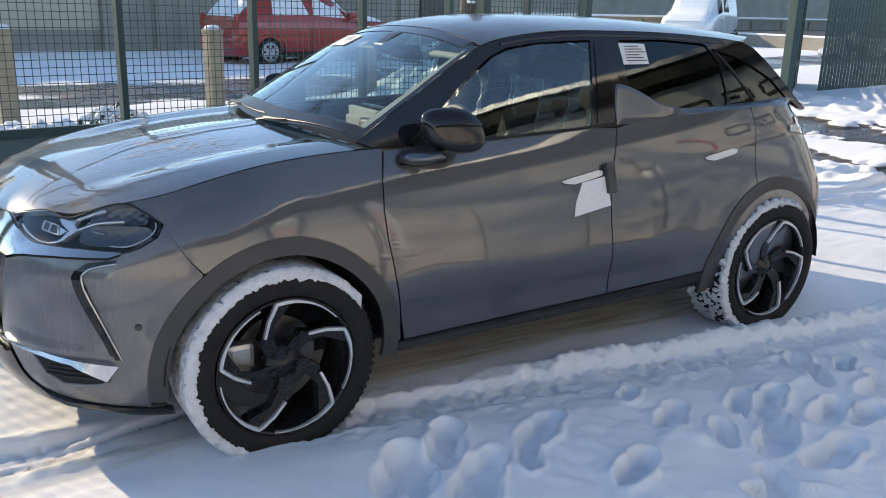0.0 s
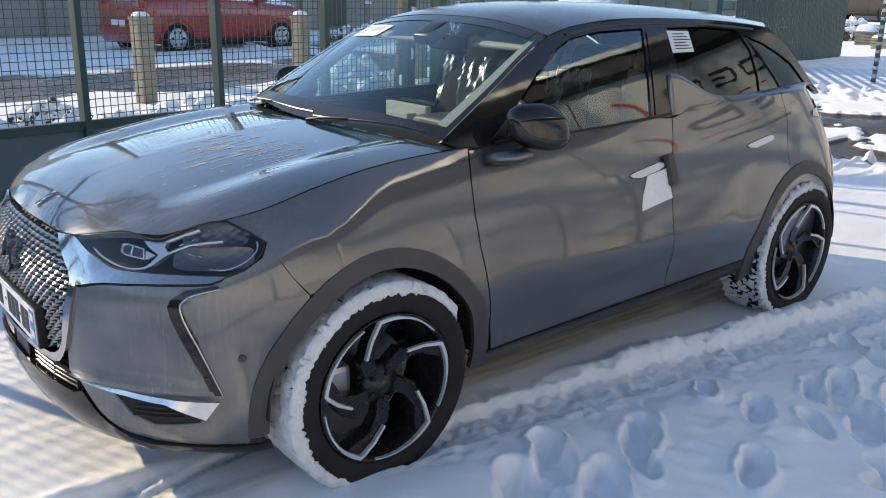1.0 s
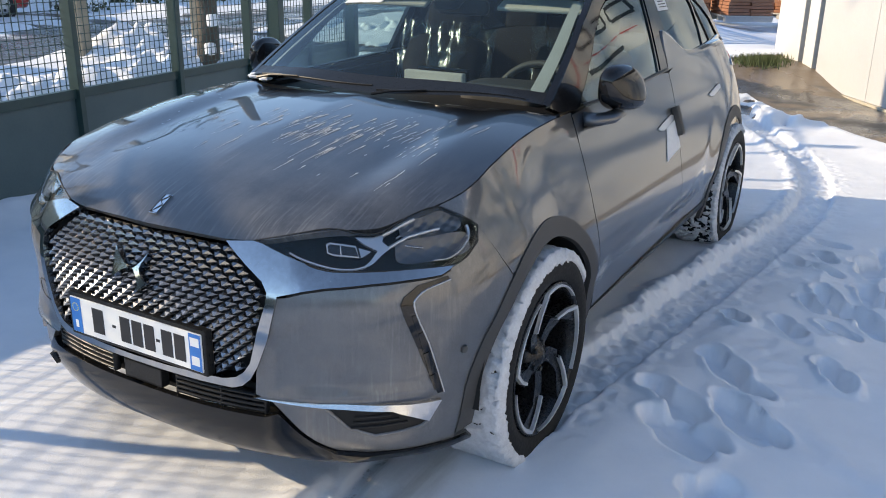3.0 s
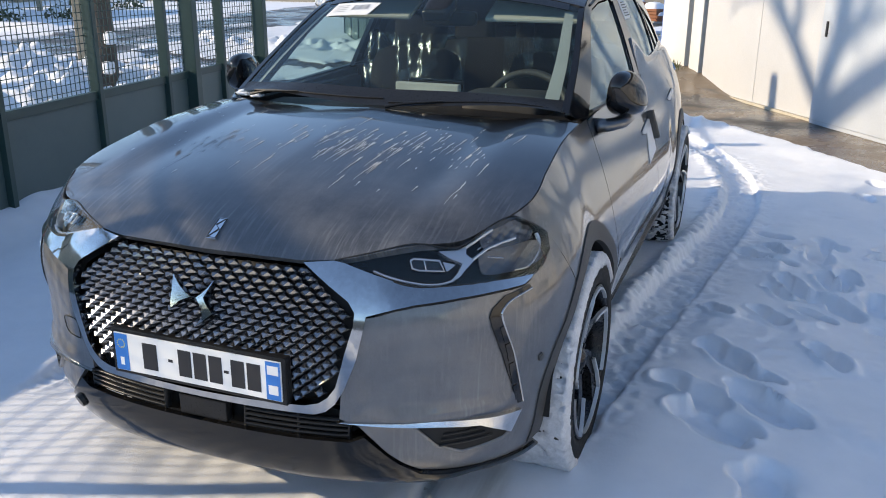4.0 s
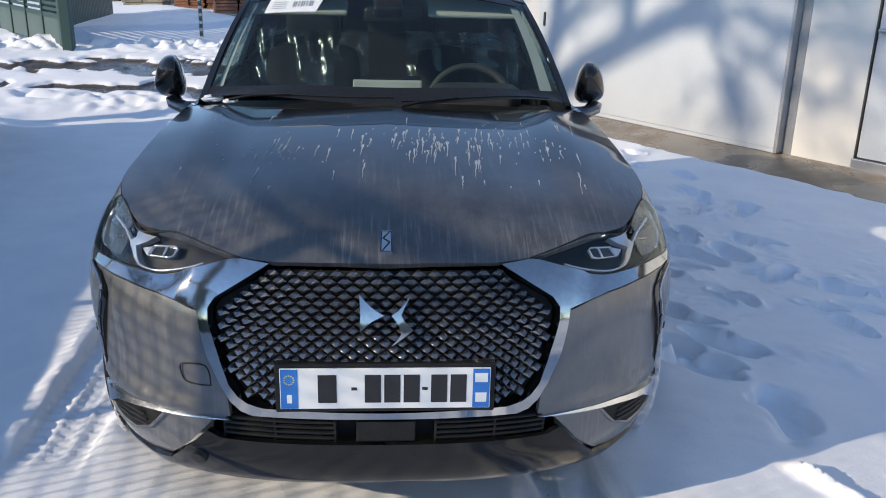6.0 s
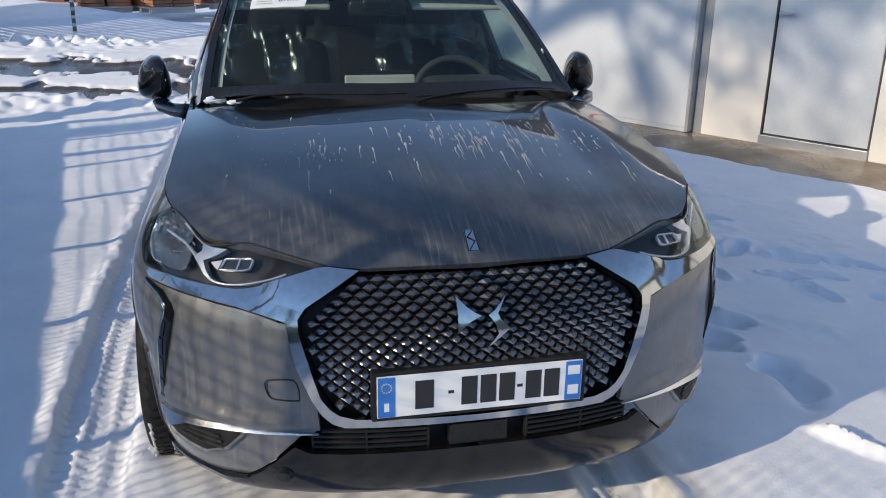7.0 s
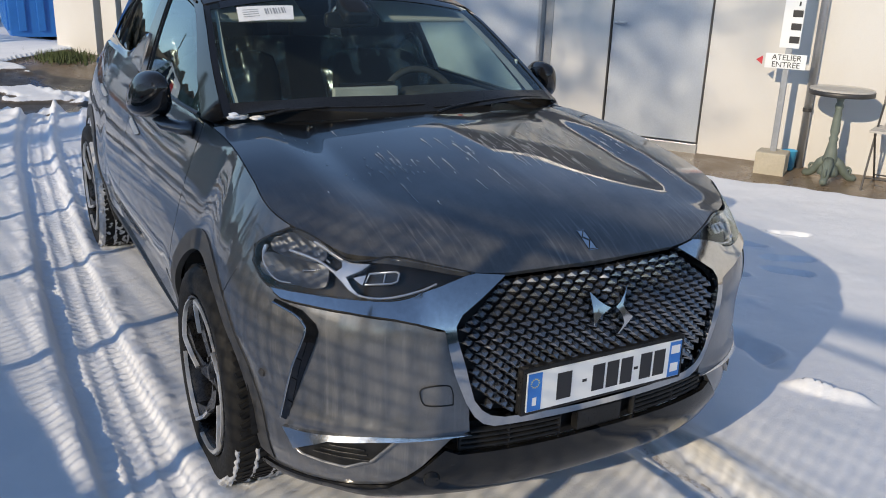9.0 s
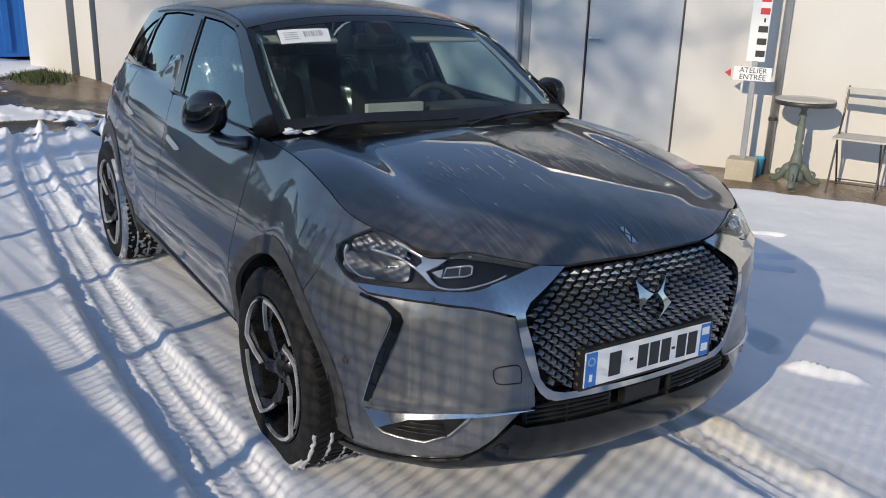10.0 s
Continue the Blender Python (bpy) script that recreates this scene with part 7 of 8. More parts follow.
def parked_car(name, label, paint, at, yaw, length=3.85, width=1.66, high=1.45, van=False, snow=True, panes=None):
    """A parked car at some distance: lofted shell, glass, wheels, lamps and a snow load."""
    c = thing(name, label, "van" if van else "car", Matrix.Translation(at) @ Matrix.Rotation(yaw, 4, "Z"))
    L, W, H = length, width / 2, high
    if van:
        top = [(0.0, 0.75), (0.04, 0.95), (0.16, 1.05), (0.22, 1.15), (0.34, H), (0.6, H + 0.02), (0.97, H), (1.0, H - 0.1)]
        belt = [(0.0, 0.70), (0.2, 1.02), (1.0, 1.05)]
    else:
        top = [(0.0, 0.66), (0.03, 0.78), (0.25, 0.93), (0.30, 0.97), (0.44, H - 0.05), (0.58, H), (0.8, H - 0.05), (0.9, H - 0.2), (0.98, 0.95), (1.0, 0.85)]
        belt = [(0.0, 0.62), (0.1, 0.78), (0.28, 0.90), (1.0, 0.95)]
    bm = bmesh.new()
    n = 40
    rows = []
    for i in range(n + 1):
        u = i / n
        zt, zb = curve(top, u), min(curve(belt, u), curve(top, u) - 0.01)
        k = 1 - 0.16 * max(0, (0.12 - u) / 0.12) ** 2 - 0.10 * max(0, (u - 0.9) / 0.1) ** 2
        w = W * k
        wt = w * (0.78 if zt - zb > 0.2 else 0.92)
        prof = [(0, zt), (wt * 0.7, zt - 0.02), (wt, zt - 0.07 if zt - zb > 0.15 else zt - 0.02), (w * 0.96, zb), (w, zb - 0.12), (w, 0.45), (w * 0.97, 0.25), (w * 0.9, 0.2)]
        x = L * (0.5 - u)
        ring = [bm.verts.new((x, y, z)) for y, z in prof]
        ring += [bm.verts.new((x, -y, z)) for y, z in prof[:0:-1]]
        rows.append(ring)
    m = len(rows[0])
    for a, b in zip(rows, rows[1:]):
        for j in range(m - 1):
            bm.faces.new((a[j], a[j + 1], b[j + 1], b[j]))
        bm.faces.new((a[m - 1], a[0], b[0], b[m - 1]))
    bm.faces.new(rows[0][::-1])
    bm.faces.new(rows[-1])
    bmesh.ops.recalc_face_normals(bm, faces=bm.faces)
    part("body", bm, paint, c, smooth=True)
    # side glass, proud of the shell
    for sgn in (1, -1):
        spans = ((0.36, 0.56), (0.585, 0.80)) if not van else ((0.27, 0.40), (0.44, 0.62))
        for u0, u1 in spans:
            bm = bmesh.new()
            q = []
            for u, f in ((u0, 0.08), (u1, 0.08), (u1 - 0.01, 0.88), (u0 + 0.04, 0.88)):
                zt, zb = curve(top, u), curve(belt, u)
                q.append(Vector((L * (0.5 - u), sgn * (W * (0.96 - 0.17 * f) + 0.006), zb + (zt - 0.07 - zb) * f)))
            bm.faces.new([bm.verts.new(p) for p in q])
            part("window", bm, panes or PIANO, c)
        # lamps, mirror, door seam
        part("headlight", cushion((0.22, 0.10, 0.13), (L * 0.44, sgn * W * 0.80, 0.68)), SATIN, c, smooth=True)
        part("tail_light", cushion((0.08, 0.10, 0.26), (-L * 0.49, sgn * W * 0.86, 0.86)), RED_LENS, c, smooth=True)
        part("mirror", cushion((0.14, 0.18, 0.12), (L * 0.17, sgn * (W + 0.06), 1.0)), paint, c, smooth=True)
        for u in (0.35, 0.575, 0.82):
            part("door_seam", box(bmesh.new(), (0.008, 0.006, 0.62), (L * (0.5 - u), sgn * (W + 0.001), 0.60)), GAP, c)
        part("sill", box(bmesh.new(), (L * 0.5, 0.04, 0.10), (0, sgn * W * 0.98, 0.24), 0.01), BLACK_PLASTIC, c)
        for wx in (L * 0.5 - 0.76, -L * 0.5 + 0.66):
            wh = new("wheel")
            wh.parent = c
            wh.location = (wx, sgn * (W - 0.08), 0.29)
            part("tyre", lathe(bmesh.new(), [(0.17, -0.09), (0.27, -0.09), (0.295, -0.05), (0.295, 0.05), (0.27, 0.09), (0.18, 0.09)], 32), RUBBER, wh, smooth=True)
            part("hub_cap", lathe(bmesh.new(), [(0.002, 0.085 * sgn), (0.10, 0.08 * sgn), (0.185, 0.092 * sgn), (0.19, 0.06 * sgn)], 32), GALV, wh, smooth=True)
            for q in range(6):
                a = q * math.pi / 3
                part("cap_hole", cushion((0.045, 0.012, 0.045), (0.12 * math.cos(a), 0.087 * sgn, 0.12 * math.sin(a))), GAP, wh, smooth=True)
            part("arch", lathe(bmesh.new(), [(0.30, sgn * 0.055), (0.345, sgn * 0.085)], 36), GAP, wh, smooth=True)
    part("rear_bumper", cushion((0.16, W * 1.9, 0.24), (-L * 0.49, 0, 0.42)), paint, c, smooth=True)
    part("front_bumper", cushion((0.16, W * 1.8, 0.26), (L * 0.485, 0, 0.40)), paint, c, smooth=True)
    part("plate", box(bmesh.new(), (0.01, 0.50, 0.11), (-L * 0.5 - 0.05, 0, 0.55), 0.002), PLATE, c)
    if snow:
        bm = bmesh.new()
        rows = []
        for i in range(31):
            u = 0.015 + 0.97 * i / 30
            zt = curve(top, u)
            steep = abs(curve(top, min(1, u + 0.02)) - curve(top, max(0, u - 0.02)))
            th = 0.07 * math.exp(-steep * 3) * min(1, i / 3, (30 - i) / 3) + 0.015
            w = W * (0.84 if zt > 1.1 else 0.88)
            rows.append([bm.verts.new((L * (0.5 - u), w * v / 5, zt + th * (1 - abs(v / 5) ** 4) * (1 + 0.3 * noise.noise(Vector((u * 9, v * 0.6, 3)))) - (0.06 if zt < 1.1 else 0.30) * (abs(v) == 5))) for v in range(-5, 6)])
        for a, b in zip(rows, rows[1:]):
            for j in range(10):
                bm.faces.new((a[j], a[j + 1], b[j + 1], b[j]))
        bmesh.ops.recalc_face_normals(bm, faces=bm.faces)
        part("snow_load", bm, SNOW, c, "snow lying on the car", smooth=True)
    return c


fu = math.atan2(-FENCE_U.y, -FENCE_U.x)
p = on_fence(-6.45, 9.7, 0)
parked_car("red_car", "small red hatchback under a blanket of snow by the street", RED_CAR, (p.x, p.y, 0.335), fu, 3.8, 1.66, 1.44, panes=SNOW)

# houses and walls across the street
hs = thing("house", "cream rendered house front beside an old grey wall across the street", "house")
for name, s0, s1, d0, z1, mat in (("house_front", -3.9, 9.0, 14.2, 3.6, CREAM_WALL), ("old_wall", -17.0, -3.9, 14.0, 3.0, OLD_WALL)):
    fence_box(name, s0, s1, d0, d0 + 0.4, 0.1, z1, mat, hs, 0.01)
fence_box("plinth", -3.9, 9.0, 14.15, 14.2, 0.1, 0.85, OLD_WALL, hs, 0.005)
for s in (-15.3, -12.8, -10.0, -7.4, -5.6):
    fence_box("pilaster", s, s + 0.5, 13.9, 14.0, 0.1, 3.0, OLD_WALL, hs, 0.01)
for s in (-14.0, -8.6):
    fence_box("shutter", s, s + 0.9, 13.94, 14.0, 0.5, 2.3, DARK_STEEL, hs, 0.01)
lw = thing("street_wall", "low grey wall with a snow-covered coping along the street", "wall")
fence_box("wall_body", -60, -17.0, 16.0, 16.4, 0.1, 1.25, OLD_WALL, lw, 0.01)
fence_box("coping", -60, -17.0, 15.95, 16.45, 1.25, 1.34, CONCRETE, lw, 0.01)
fence_box("coping_snow", -60, -17.0, 15.97, 16.43, 1.34, 1.42, SNOW, lw, 0.02)
for k in range(15):
    fence_box("wall_pier", -18.5 - 2.8 * k, -18.1 - 2.8 * k, 15.9, 16.0, 0.1, 1.25, CONCRETE, lw, 0.01)


fb = thing("far_building", "long low grey building across the street", "building")
fence_box("building_wall", -75, -17.5, 24.0, 24.5, 0.1, 4.6, OLD_WALL, fb, 0.02)
fence_box("roof_edge", -75.3, -17.2, 23.7, 24.8, 4.6, 4.85, CONCRETE, fb, 0.02)


def woods(r0, a0, a1, seed):
    """Far bare woods: a dark, ragged belt of stems and crowns."""
    rg = random.Random(seed)
    ball = bmesh.new()
    bmesh.ops.create_icosphere(ball, subdivisions=1, radius=1)
    bv = [v.co.copy() for v in ball.verts]
    bf = [[v.index for v in f.verts] for f in ball.faces]
    ball.free()
    verts, faces = [], []
    n = int((a1 - a0) * 3)
    for k in range(n):
        a = radians(a0 + (a1 - a0) * (k + rg.random()) / n)
        r = r0 + rg.uniform(-8, 12)
        x, y, h = r * math.cos(a), r * math.sin(a), rg.uniform(4, 8)
        for j in range(8):
            c = Vector((x + rg.gauss(0, 1.6), y + rg.gauss(0, 1.6), h * rg.uniform(0.2, 1.0))) if j else Vector((x, y, h * 0.3))
            sc = Vector((rg.uniform(1, 2.4), rg.uniform(1, 2.4), rg.uniform(0.6, 1.4))) if j else Vector((0.35, 0.35, h * 0.35))
            base = len(verts)
            for v in bv:
                p = c + Vector((v.x * sc.x, v.y * sc.y, v.z * sc.z))
                verts.append(p + Vector((noise.noise(p * 0.9), noise.noise(p * 0.9 + Vector((9, 0, 0))), noise.noise(p * 0.9 + Vector((0, 9, 0))))) * 0.7)
            faces += [[i + base for i in f] for f in bf]
    o = mesh_object("backdrop", verts, faces, BARK, smooth=False)
    tagged(o, "distant belt of bare dark winter trees", "trees", kind="stuff")


woods(95, 95, 262, 3)


def shrub(at, r, seed):
    """A low bush: many small clumps, with snow lying in it."""
    rg = random.Random(seed)
    th = thing("shrub", "low dark evergreen shrub dusted with snow", "shrub", Matrix.Translation(at), "shrubs by the street")
    for nm, mat, cnt, lift in (("foliage", SHRUB, 200, 0.0), ("snow", SNOW, 90, 0.1)):
        bm = bmesh.new()
        for k in range(cnt):
            a, q = rg.uniform(0, 6.283), rg.random() ** 0.5
            zz = (0.15 + 0.75 * rg.random() * (1 - 0.6 * q)) * r if not lift else (0.75 - 0.45 * q) * r + 0.1 * r
            sz = r * (rg.uniform(0.03, 0.09) if not lift else rg.uniform(0.06, 0.16))
            m = Matrix.Translation((r * q * math.cos(a), r * q * math.sin(a), zz)) @ Euler((rg.uniform(0, 6), rg.uniform(0, 6), 0)).to_matrix().to_4x4() @ Matrix.Diagonal((sz, sz * 0.8, sz * (0.5 if not lift else 0.4), 1))
            bmesh.ops.create_icosphere(bm, subdivisions=1, radius=1, matrix=m)
        part(nm, bm, mat, th, smooth=bool(lift))["kind"] = "stuff"


for k, (s, d, r) in enumerate(((-9.6, 9.0, 0.55), (-10.9, 9.6, 0.6), (-12.6, 10.2, 0.7), (-14.4, 9.4, 0.6), (-16.5, 10.5, 0.7), (-19.0, 11.0, 0.7), (0.35, 2.0, 0.34))):
    p = on_fence(s, d, 0)
    shrub((p.x, p.y, 0.32), r, k)
for k, s in enumerate((-11.6, -13.2, -15.0, -17.0)):
    p = on_fence(s, 12.2, 0)
    bl = thing("bollard", "pale street bollard with snow on top", "bollard", Matrix.Translation((p.x, p.y, 0.33)), "bollards by the street")
    part("shaft", tube(bmesh.new(), (0, 0, 0), (0, 0, 0.85), 0.08, 0.07, 14), CONCRETE, bl, smooth=False)
    part("snow_cap", snow_cap(bmesh.new(), 0.09, 0.09, 0.08, (0, 0, 0.85), k), SNOW, bl, smooth=True)
# snow heap at the kerb, leaning trunk beyond the fence
lt = thing("leaning_trunk", "leaning bare tree trunk with snow patches on its bark", "trunk", Matrix.Translation((*on_fence(-3.6, 1.6, 0).xy, 0.12)))
part("bark", pipe(bmesh.new(), [(0, 0, -0.1), (-0.10, -0.06, 0.6), (-0.2, -0.16, 1.3), (-0.28, -0.2, 2.2), (-0.3, -0.3, 3.4)], [0.14, 0.12, 0.11, 0.10, 0.07], 12), BARK, lt, smooth=True)
for k, (x, y, zz) in enumerate(((-0.02, 0.10, 0.75), (-0.12, 0.02, 1.2), (-0.16, -0.03, 1.55), (0.0, 0.06, 0.45))):
    part("snow_patch", cushion((0.10, 0.08, 0.13), (x, y, zz)), SNOW, lt, smooth=True)

# ---- gateway ----
GM = Matrix.Translation((-9.76, -4.52, 0.22)) @ Matrix.Rotation(math.atan2(-2.33, -3.39), 4, "Z")
gate = thing("gate", "dark green steel gate leaf with slats above solid panels, standing open", "gate", GM)
Lg = 4.1


def gbox(name, x0, x1, z0, z1, d=0.03, mat=GREEN):
    part(name, box(bmesh.new(), (x1 - x0, d, z1 - z0), ((x0 + x1) / 2, 0, (z0 + z1) / 2), 0.004), mat, gate)


for k in range(5):
    gbox("stile", 0.99 * k, 0.99 * k + (0.11 if k == 0 else 0.06), 0.05, 2.1, 0.08 if k == 0 else 0.05)
gbox("bottom_rail", 0.1, Lg - 0.07, 0.05, 0.12)
gbox("mid_rail", 0.1, Lg - 0.07, 0.50, 0.57)
gbox("top_rail", 0.1, Lg - 0.07, 2.03, 2.1)
for q in range(4):
    x0, x1 = 0.99 * q + (0.11 if q == 0 else 0.06), 0.99 * (q + 1)
    gbox("lower_panel", x0, x1, 0.12, 0.50, 0.012, GREEN_GREY)
    for k in range(18):
        gbox("slat", x0, x1, 0.60 + 0.08 * k, 0.60 + 0.08 * k + 0.045, 0.012)
gp = thing("gate_pillar", "dark green steel gate pillar in the snow", "post", Matrix.Translation((-9.62, -4.42, 0.2)))
part("shaft", box(bmesh.new(), (0.14, 0.14, 2.3), (0, 0, 1.1), 0.01), GREEN, gp)
part("hinge", box(bmesh.new(), (0.05, 0.05, 0.12), (-0.08, -0.06, 1.5), 0.01), DARK_STEEL, gp)
part("hinge", box(bmesh.new(), (0.05, 0.05, 0.12), (-0.08, -0.06, 0.5), 0.01), DARK_STEEL, gp)
sf = thing("slat_fence", "dark green fence of upright steel slats", "fence", Matrix.Translation((-12.2, -5.72, 0.18)) @ Matrix.Rotation(math.atan2(-0.10, -2.3), 4, "Z"))
for k in range(44):
    part("slat", box(bmesh.new(), (0.078, 0.012, 1.75), (0.06 + 0.1 * k, 0, 0.97), 0.002), GREEN, sf)
for zz in (0.12, 1.85):
    part("rail", box(bmesh.new(), (4.5, 0.03, 0.05), (2.2, 0.02, zz), 0.004), GREEN, sf)
mp = thing("marker_post", "thin perforated steel post standing in the snow", "post", Matrix.Translation((-12.0, -3.1, 0.22)))
part("strip", box(bmesh.new(), (0.07, 0.05, 2.3), (0, 0, 1.15), 0.006), GREEN, mp)
for k in range(18):
    part("hole", box(bmesh.new(), (0.072, 0.056, 0.05), (0, 0, 0.12 + 0.12 * k), 0.004), GALV, mp)

# ---- far yard: tile stacks, container, terrace with vans ----
def tile_stack(at, yaw, n, seed, mat=None, label="stack of red clay roof tiles on a pallet under snow", snowy=1.0):
    rg = random.Random(seed)
    st = thing("tile_stack", label, "pallet", Matrix.Translation(at) @ Matrix.Rotation(yaw, 4, "Z"), "stacks of tiles")
    for j in range(3):
        part("pallet_block", box(bmesh.new(), (0.12, 1.0, 0.10), (-0.44 + 0.44 * j, 0, 0.05), 0.005), WOOD, st)
    part("pallet_deck", box(bmesh.new(), (1.1, 1.05, 0.03), (0, 0, 0.115), 0.004), WOOD, st)
    # bundles of upright-packed tiles, each leaning a little its own way
    for cx in (-0.36, 0.0, 0.36):
        for cy in (-0.25, 0.25):
            rows = max(2, n + rg.choice((-2, -1, 0, 0, 1)))
            lean = Matrix.Rotation(rg.uniform(-0.05, 0.05), 3, "X") @ Matrix.Rotation(rg.uniform(-0.12, 0.12), 3, "Z")
            top = 0.13
            for j in range(rows):
                th = rg.uniform(0.060, 0.074)
                part("tile_course", box(bmesh.new(), (0.33 + rg.uniform(-0.02, 0.02), 0.46 + rg.uniform(-0.02, 0.02), th - 0.008), (cx + rg.uniform(-0.012, 0.012), cy + rg.uniform(-0.012, 0.012), top + th / 2), 0.008, lean), mat or BRICKISH, st)
                top += th
            if rg.random() < 0.85 * snowy:
                part("snow", snow_cap(bmesh.new(), 0.19, 0.25, rg.uniform(0.07, 0.16), (cx, cy, top), seed + cx * 7 + cy), SNOW, st, smooth=True)


for k, (x, y, n) in enumerate(((-17.3, -3.4, 8), (-17.2, -2.2, 9), (-18.9, -3.0, 9), (-18.7, -1.4, 4), (-19.2, -0.3, 4), (-19.0, -4.6, 5))):
    tile_stack((x, y, 0.33), 0.25 + 0.3 * k, n, k)
for k, (x, y, n) in enumerate(((-19.4, -5.9, 5), (-20.6, -7.0, 5), (-21.0, -5.7, 4))):
    tile_stack((x, y, 0.35), 0.4 * k, n, 20 + k, CONCRETE, "stack of grey concrete blocks on a pallet under thick snow", 1.2)
ct = thing("container", "blue steel container behind the workshop", "container", Matrix.Translation((-14.95, 2.0, 0.17)))
part("shell", box(bmesh.new(), (2.4, 5.4, 2.3), (0, 0, 1.2), 0.02), BLUE_TARP, ct)
for k in range(18):
    part("rib", box(bmesh.new(), (0.05, 0.12, 2.1), (1.21, -2.5 + 0.295 * k, 1.2), 0.01), BLUE_TARP, ct)
for k in range(8):
    part("rib", box(bmesh.new(), (0.12, 0.05, 2.1), (-1.0 + 0.29 * k, -2.71, 1.2), 0.01), BLUE_TARP, ct)
gr = thing("grass_patch", "patch of green winter grass showing through the snow", "grass", Matrix.Translation((-9.55, -0.28, height(-9.55, -0.28) - 0.04)), kind="stuff")
bm = bmesh.new()
rg = random.Random(2)
for k in range(1200):
    x, y = rg.gauss(0, 0.24), rg.gauss(0, 0.15)
    h = rg.uniform(0.05, 0.12)
    d = Vector((rg.gauss(0, 0.03), rg.gauss(0, 0.03), h))
    a = rg.uniform(0, 3.14)
    o = Vector((math.cos(a), math.sin(a), 0)) * 0.009
    b0 = Vector((x, y, 0.02))
    bm.faces.new([bm.verts.new(q) for q in (b0 - o, b0 + o, b0 + d)])
part("blades", bm, GRASS, gr)
tr = thing("terrace_wall", "grey retaining wall at the end of the yard", "wall", kind="structure")
part("wall_body", box(bmesh.new(), (0.4, 26, 0.72), (-25.0, -5.0, 0.50), 0.02), OLD_WALL, tr)
part("wall_snow", box(bmesh.new(), (0.44, 26, 0.06), (-25.0, -5.0, 0.888), 0.02), SNOW, tr)
part("terrace", box(bmesh.new(), (30, 40, 0.6), (-40.2, -8.0, 0.54), 0.02), ASPHALT, tr)
van = parked_car("white_van", "white panel van with coloured lettering shapes on the side", WHITE_CAR, (-28.5, -7.4, 0.84), radians(88), 4.4, 1.8, 1.85, True, False)
part("side_mark", cushion((0.55, 0.03, 0.5), (-0.5, -0.86, 1.25)), RED_INK, van, "red lettering shape", smooth=True)
part("side_mark", box(bmesh.new(), (1.3, 0.02, 0.26), (-0.9, -0.895, 0.86), 0.005), GREEN, van, "green lettering shape")
parked_car("white_minibus", "white minibus with snow on its bonnet parked by the street", WHITE_CAR, (-25.0, -20.0, 0.42), radians(28), 4.8, 1.9, 1.95, True, True)
parked_car("dark_car", "dark estate car parked on the terrace", ASPHALT, (-29.5, -11.5, 0.84), radians(80), 4.2, 1.75, 1.45, False, True)
for k, (x, y) in enumerate(((-22.6, -8.6), (-22.2, -7.2), (-21.4, -9.8), (-22.8, -5.6), (-21.0, -11.0), (-22.9, -4.0))):
    hp = thing("rubble_heap", "heap of dark rubble half covered with snow", "rubble", Matrix.Translation((x, y, 0.4)), "heaps along the wall")
    rg = random.Random(k)
    for nm, mat, cnt in (("stones", RUBBLE, 60), ("snow", SNOW, 110)):
        bm = bmesh.new()
        for _ in range(cnt):
            a, q = rg.uniform(0, 6.28), rg.random() ** 0.5
            sz = rg.uniform(0.05, 0.15)
            m = Matrix.Translation((0.75 * q * math.cos(a), 0.75 * q * math.sin(a), (0.1 if nm == "stones" else 0.2) + 0.5 * (1 - q))) @ Euler((rg.uniform(0, 6), rg.uniform(0, 6), 0)).to_matrix().to_4x4() @ Matrix.Diagonal((sz, sz * 0.8, sz * (0.6 if nm == "stones" else 0.35), 1))
            bmesh.ops.create_icosphere(bm, subdivisions=1, radius=1, matrix=m)
        part(nm, bm, mat, hp)["kind"] = "stuff"
en = thing("wall_east", "plain wall closing the yard", "wall", kind="structure")
part("wall_body", box(bmesh.new(), (0.3, 24, 2.4), (15.5, 2.0, 1.1), 0.02), OLD_WALL, en)

# ---- by the workshop wall: sign, table, chairs ----
def at_wall(s, d, z=0.0, turn=0.0):
    return Matrix.Translation(on_wall(s, d, z)) @ Matrix.Rotation(radians(31.8 + turn), 4, "Z")


# local frame: x along the wall, y into it
gz = 0.03
sp = thing("sign_stand", "steel post with a direction board standing in a stone block", "sign", at_wall(2.22, 0.32, gz))
bm = box(bmesh.new(), (0.24, 0.22, 0.22), (0, 0, 0.10), 0.012)
for v in bm.verts:
    v.co *= 1 + 0.03 * noise.noise(v.co * 9)
part("stone_foot", bm, STONE, sp, "pale cast stone foot")
part("post", box(bmesh.new(), (0.05, 0.03, 2.6), (0, 0, 1.45), 0.006), GALV, sp)
part("board", box(bmesh.new(), (0.31, 0.008, 0.115), (-0.01, -0.024, 0.935), 0.002), PLATE, sp, "white board")
bm = plate_bm([(-0.235, 0.935), (-0.185, 0.97), (-0.185, 0.90)], 0.006, lambda u, v, w: Vector((u, -0.022 - w, v)))
part("arrow", bm, RED_INK, sp, "red arrow")
part("banner", box(bmesh.new(), (0.15, 0.010, 1.55), (0.0, -0.022, 1.815), 0.002), PLATE, sp, "white upright name board")
for k in range(3):
    part("letter_bar", box(bmesh.new(), (0.075, 0.004, 0.052), (0.03, -0.029, 1.105 + 0.10 * k), 0.003), INK, sp)
part("dash_bar", box(bmesh.new(), (0.014, 0.004, 0.034), (0.035, -0.029, 1.378), 0.002), INK, sp)
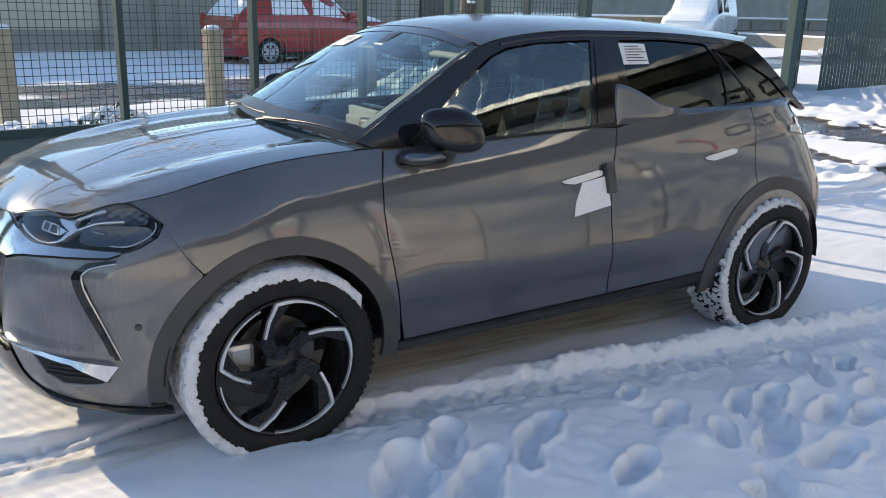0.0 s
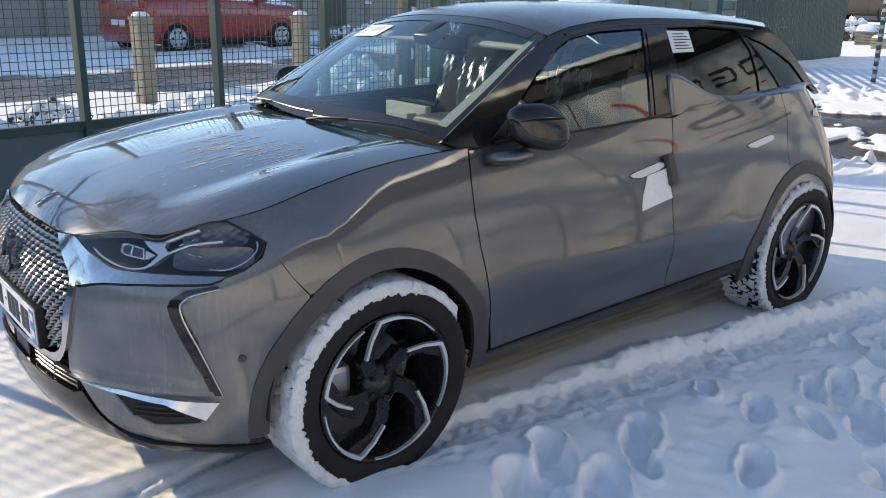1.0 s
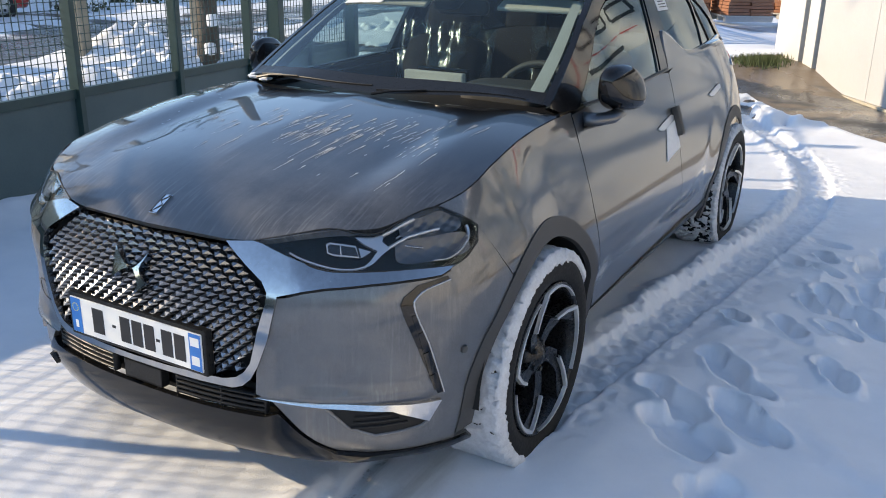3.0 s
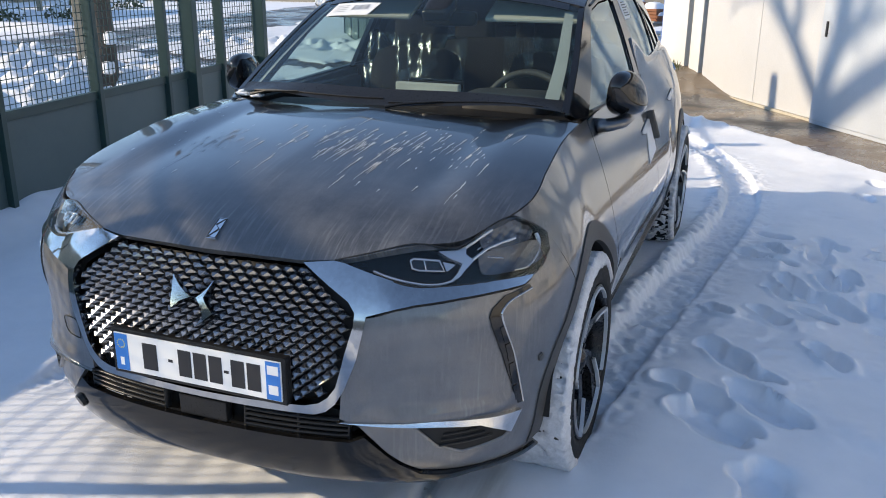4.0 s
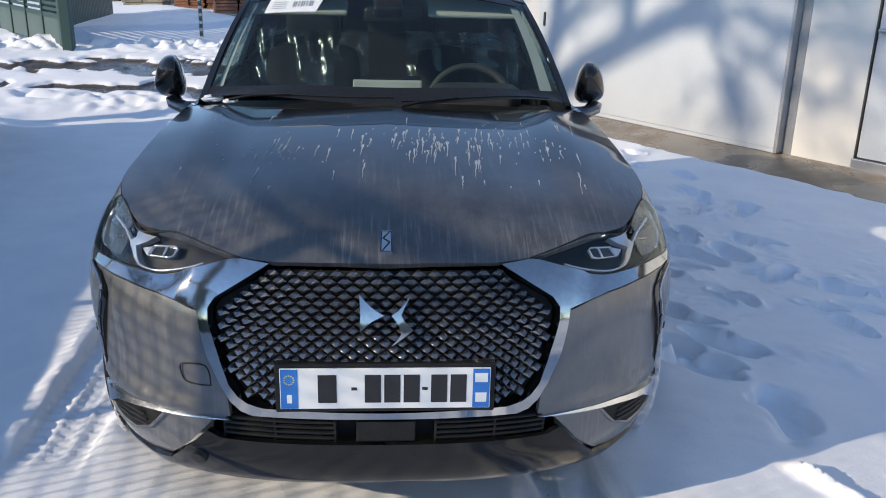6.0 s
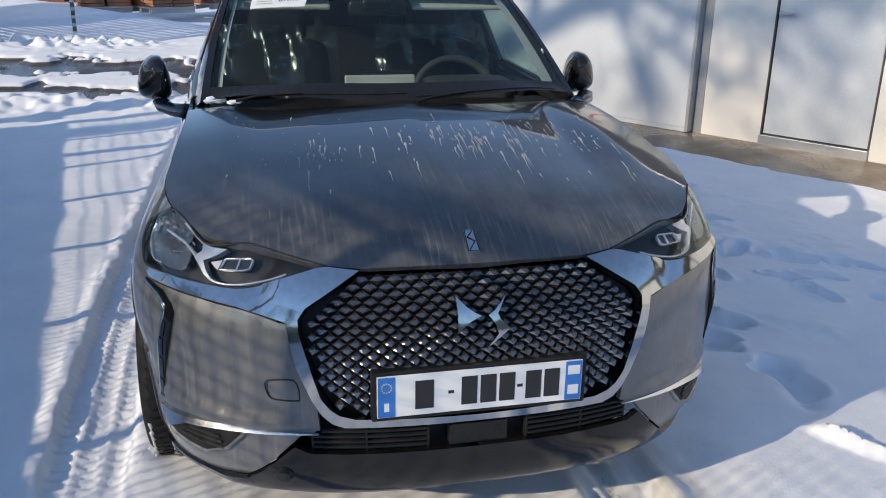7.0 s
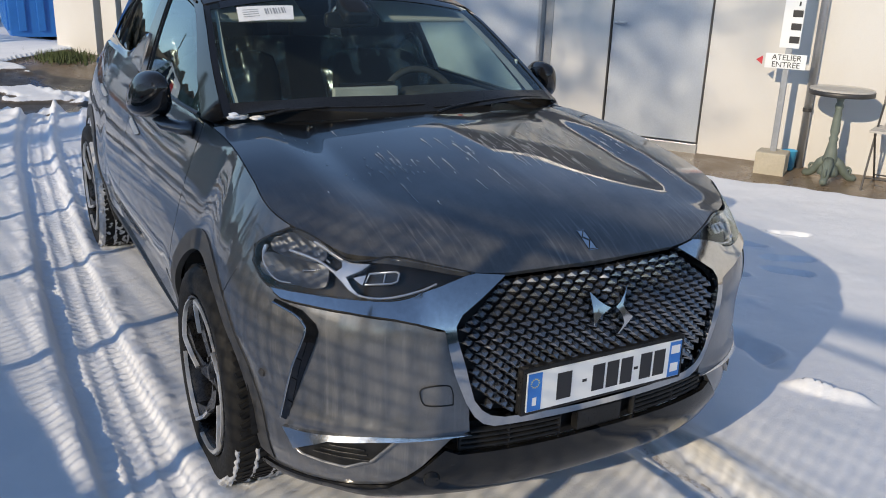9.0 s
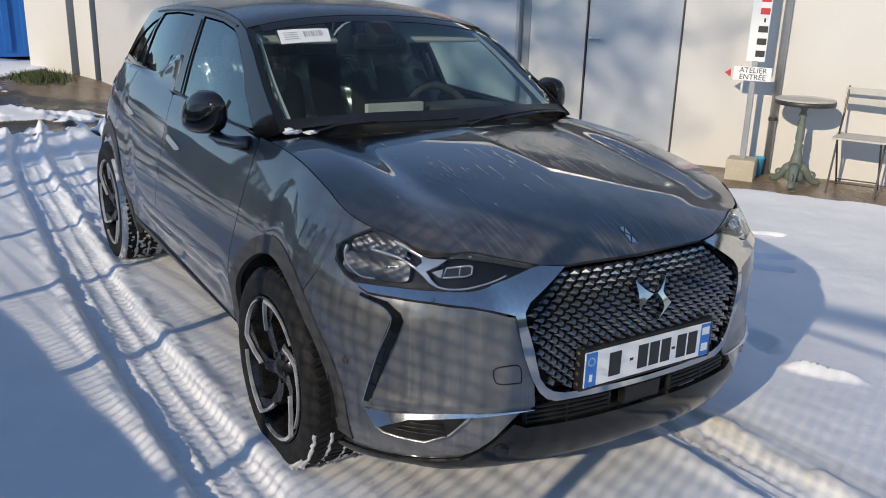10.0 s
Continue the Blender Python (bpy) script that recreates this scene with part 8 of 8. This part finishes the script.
for k in range(10):
    part("letter_bar", box(bmesh.new(), (0.075, 0.004, 0.052), (0.03, -0.029, 1.45 + 0.10 * k), 0.003), RED_INK, sp)


def lettering(text, size, at, parent, mat=INK):
    cu = bpy.data.curves.new("lettering", "FONT")
    cu.body, cu.size, cu.align_x, cu.align_y, cu.extrude = text, size, "CENTER", "CENTER", 0.0008
    ob = new("lettering", cu)
    dg = bpy.context.evaluated_depsgraph_get()
    me = bpy.data.meshes.new_from_object(ob.evaluated_get(dg))
    bpy.data.objects.remove(ob)
    me.transform(Matrix.Translation(at) @ Matrix.Rotation(radians(90), 4, "X"))
    me.materials.clear()
    me.materials.append(mat)
    o = new("lettering", me)
    o.parent = parent
    return o


lettering("ATELIER", 0.062, (-0.005, -0.029, 0.963), sp)
lettering("ENTRÉE", 0.062, (-0.005, -0.029, 0.907), sp)
dp = thing("drain_pipe", "grey drain pipe down the workshop wall", "pipe", at_wall(2.40, 0.05, 0.05))
part("pipe", tube(bmesh.new(), (0, 0, 0), (0, 0, 3.6), 0.032, 0.032, 16), GALV, dp, smooth=True)
for zz in (0.5, 1.6, 2.7):
    part("clip", tube(bmesh.new(), (0, 0, zz), (0, 0, zz + 0.03), 0.038, 0.038, 16), DARK_STEEL, dp)
tb = thing("blue_tub", "small bright blue plastic tub behind the stone foot", "tub", at_wall(2.33, 0.16, gz + 0.03))
part("tub_body", lathe(bmesh.new(), [(0.001, 0.0), (0.045, 0.0), (0.06, 0.17), (0.064, 0.175), (0.055, 0.17), (0.042, 0.02), (0.001, 0.015)], 20, "Z"), CYAN, tb, smooth=True)

ta = thing("bistro_table", "round worn table on an ornate green iron foot", "table", at_wall(2.66, 0.36, gz + 0.03))
part("table_top", lathe(bmesh.new(), [(0.001, 0.688), (0.215, 0.688), (0.236, 0.693), (0.238, 0.733), (0.230, 0.738), (0.216, 0.728), (0.001, 0.728)], 40, "Z"), WOOD, ta, smooth=False)
part("rim_band", lathe(bmesh.new(), [(0.236, 0.686), (0.242, 0.688), (0.242, 0.722), (0.236, 0.724)], 40, "Z"), DARK_STEEL, ta, smooth=True)
part("column", lathe(bmesh.new(), [(0.001, 0.688), (0.065, 0.688), (0.060, 0.672), (0.030, 0.655), (0.022, 0.63), (0.034, 0.60), (0.024, 0.575), (0.031, 0.50), (0.036, 0.40), (0.026, 0.365), (0.038, 0.345), (0.030, 0.32), (0.042, 0.25), (0.058, 0.17), (0.046, 0.14), (0.068, 0.11), (0.085, 0.06), (0.05, 0.04)], 24, "Z"), IRON, ta, smooth=True)
for k in range(3):
    a = 2 * math.pi * k / 3 + 0.5
    run = [(r * math.cos(a), r * math.sin(a), z) for r, z in ((0.03, 0.17), (0.085, 0.135), (0.13, 0.07), (0.165, 0.035), (0.205, 0.03), (0.225, 0.018))]
    part("foot", pipe(bmesh.new(), run, [0.040, 0.038, 0.032, 0.026, 0.030, 0.020], 10), IRON, ta, smooth=True)
    scroll = [((0.15 + 0.03 * math.cos(q)) * math.cos(a), (0.15 + 0.03 * math.cos(q)) * math.sin(a), 0.085 + 0.03 * math.sin(q)) for q in np.linspace(-2.2, 2.4, 10)]
    part("scroll", pipe(bmesh.new(), scroll, 0.011, 6), IRON, ta, smooth=True)


def bistro_chair(m):
    ch = thing("bistro_chair", "folding iron garden chair with worn wooden slats", "chair", m, "chairs by the table")
    for k in range(4):
        part("seat_slat", box(bmesh.new(), (0.40, 0.075, 0.018), (0, -0.17 + 0.09 * k, 0.45), 0.005), WOOD, ch)
    for zz in (0.72, 0.80):
        part("back_slat", box(bmesh.new(), (0.40, 0.016, 0.055), (0, 0.19 + (zz - 0.72) * 0.2, zz), 0.005), WOOD, ch)
    for sx in (-0.18, 0.18):
        part("back_leg", pipe(bmesh.new(), [(sx, -0.22, 0.0), (sx, 0.0, 0.42), (sx, 0.14, 0.62), (sx, 0.215, 0.84)], 0.008, 6), DARK_STEEL, ch)
        part("front_leg", pipe(bmesh.new(), [(sx * 0.9, 0.22, 0.0), (sx * 0.9, 0.0, 0.25), (sx * 0.9, -0.18, 0.44)], 0.008, 6), DARK_STEEL, ch)
    part("stretcher", tube(bmesh.new(), (-0.17, -0.17, 0.09), (0.17, -0.17, 0.09), 0.006, 0.006, 6), DARK_STEEL, ch)
    part("stretcher", tube(bmesh.new(), (-0.16, 0.17, 0.06), (0.16, 0.17, 0.06), 0.006, 0.006, 6), DARK_STEEL, ch)
    return ch


bistro_chair(at_wall(3.13, 0.38, gz + 0.04, -6))
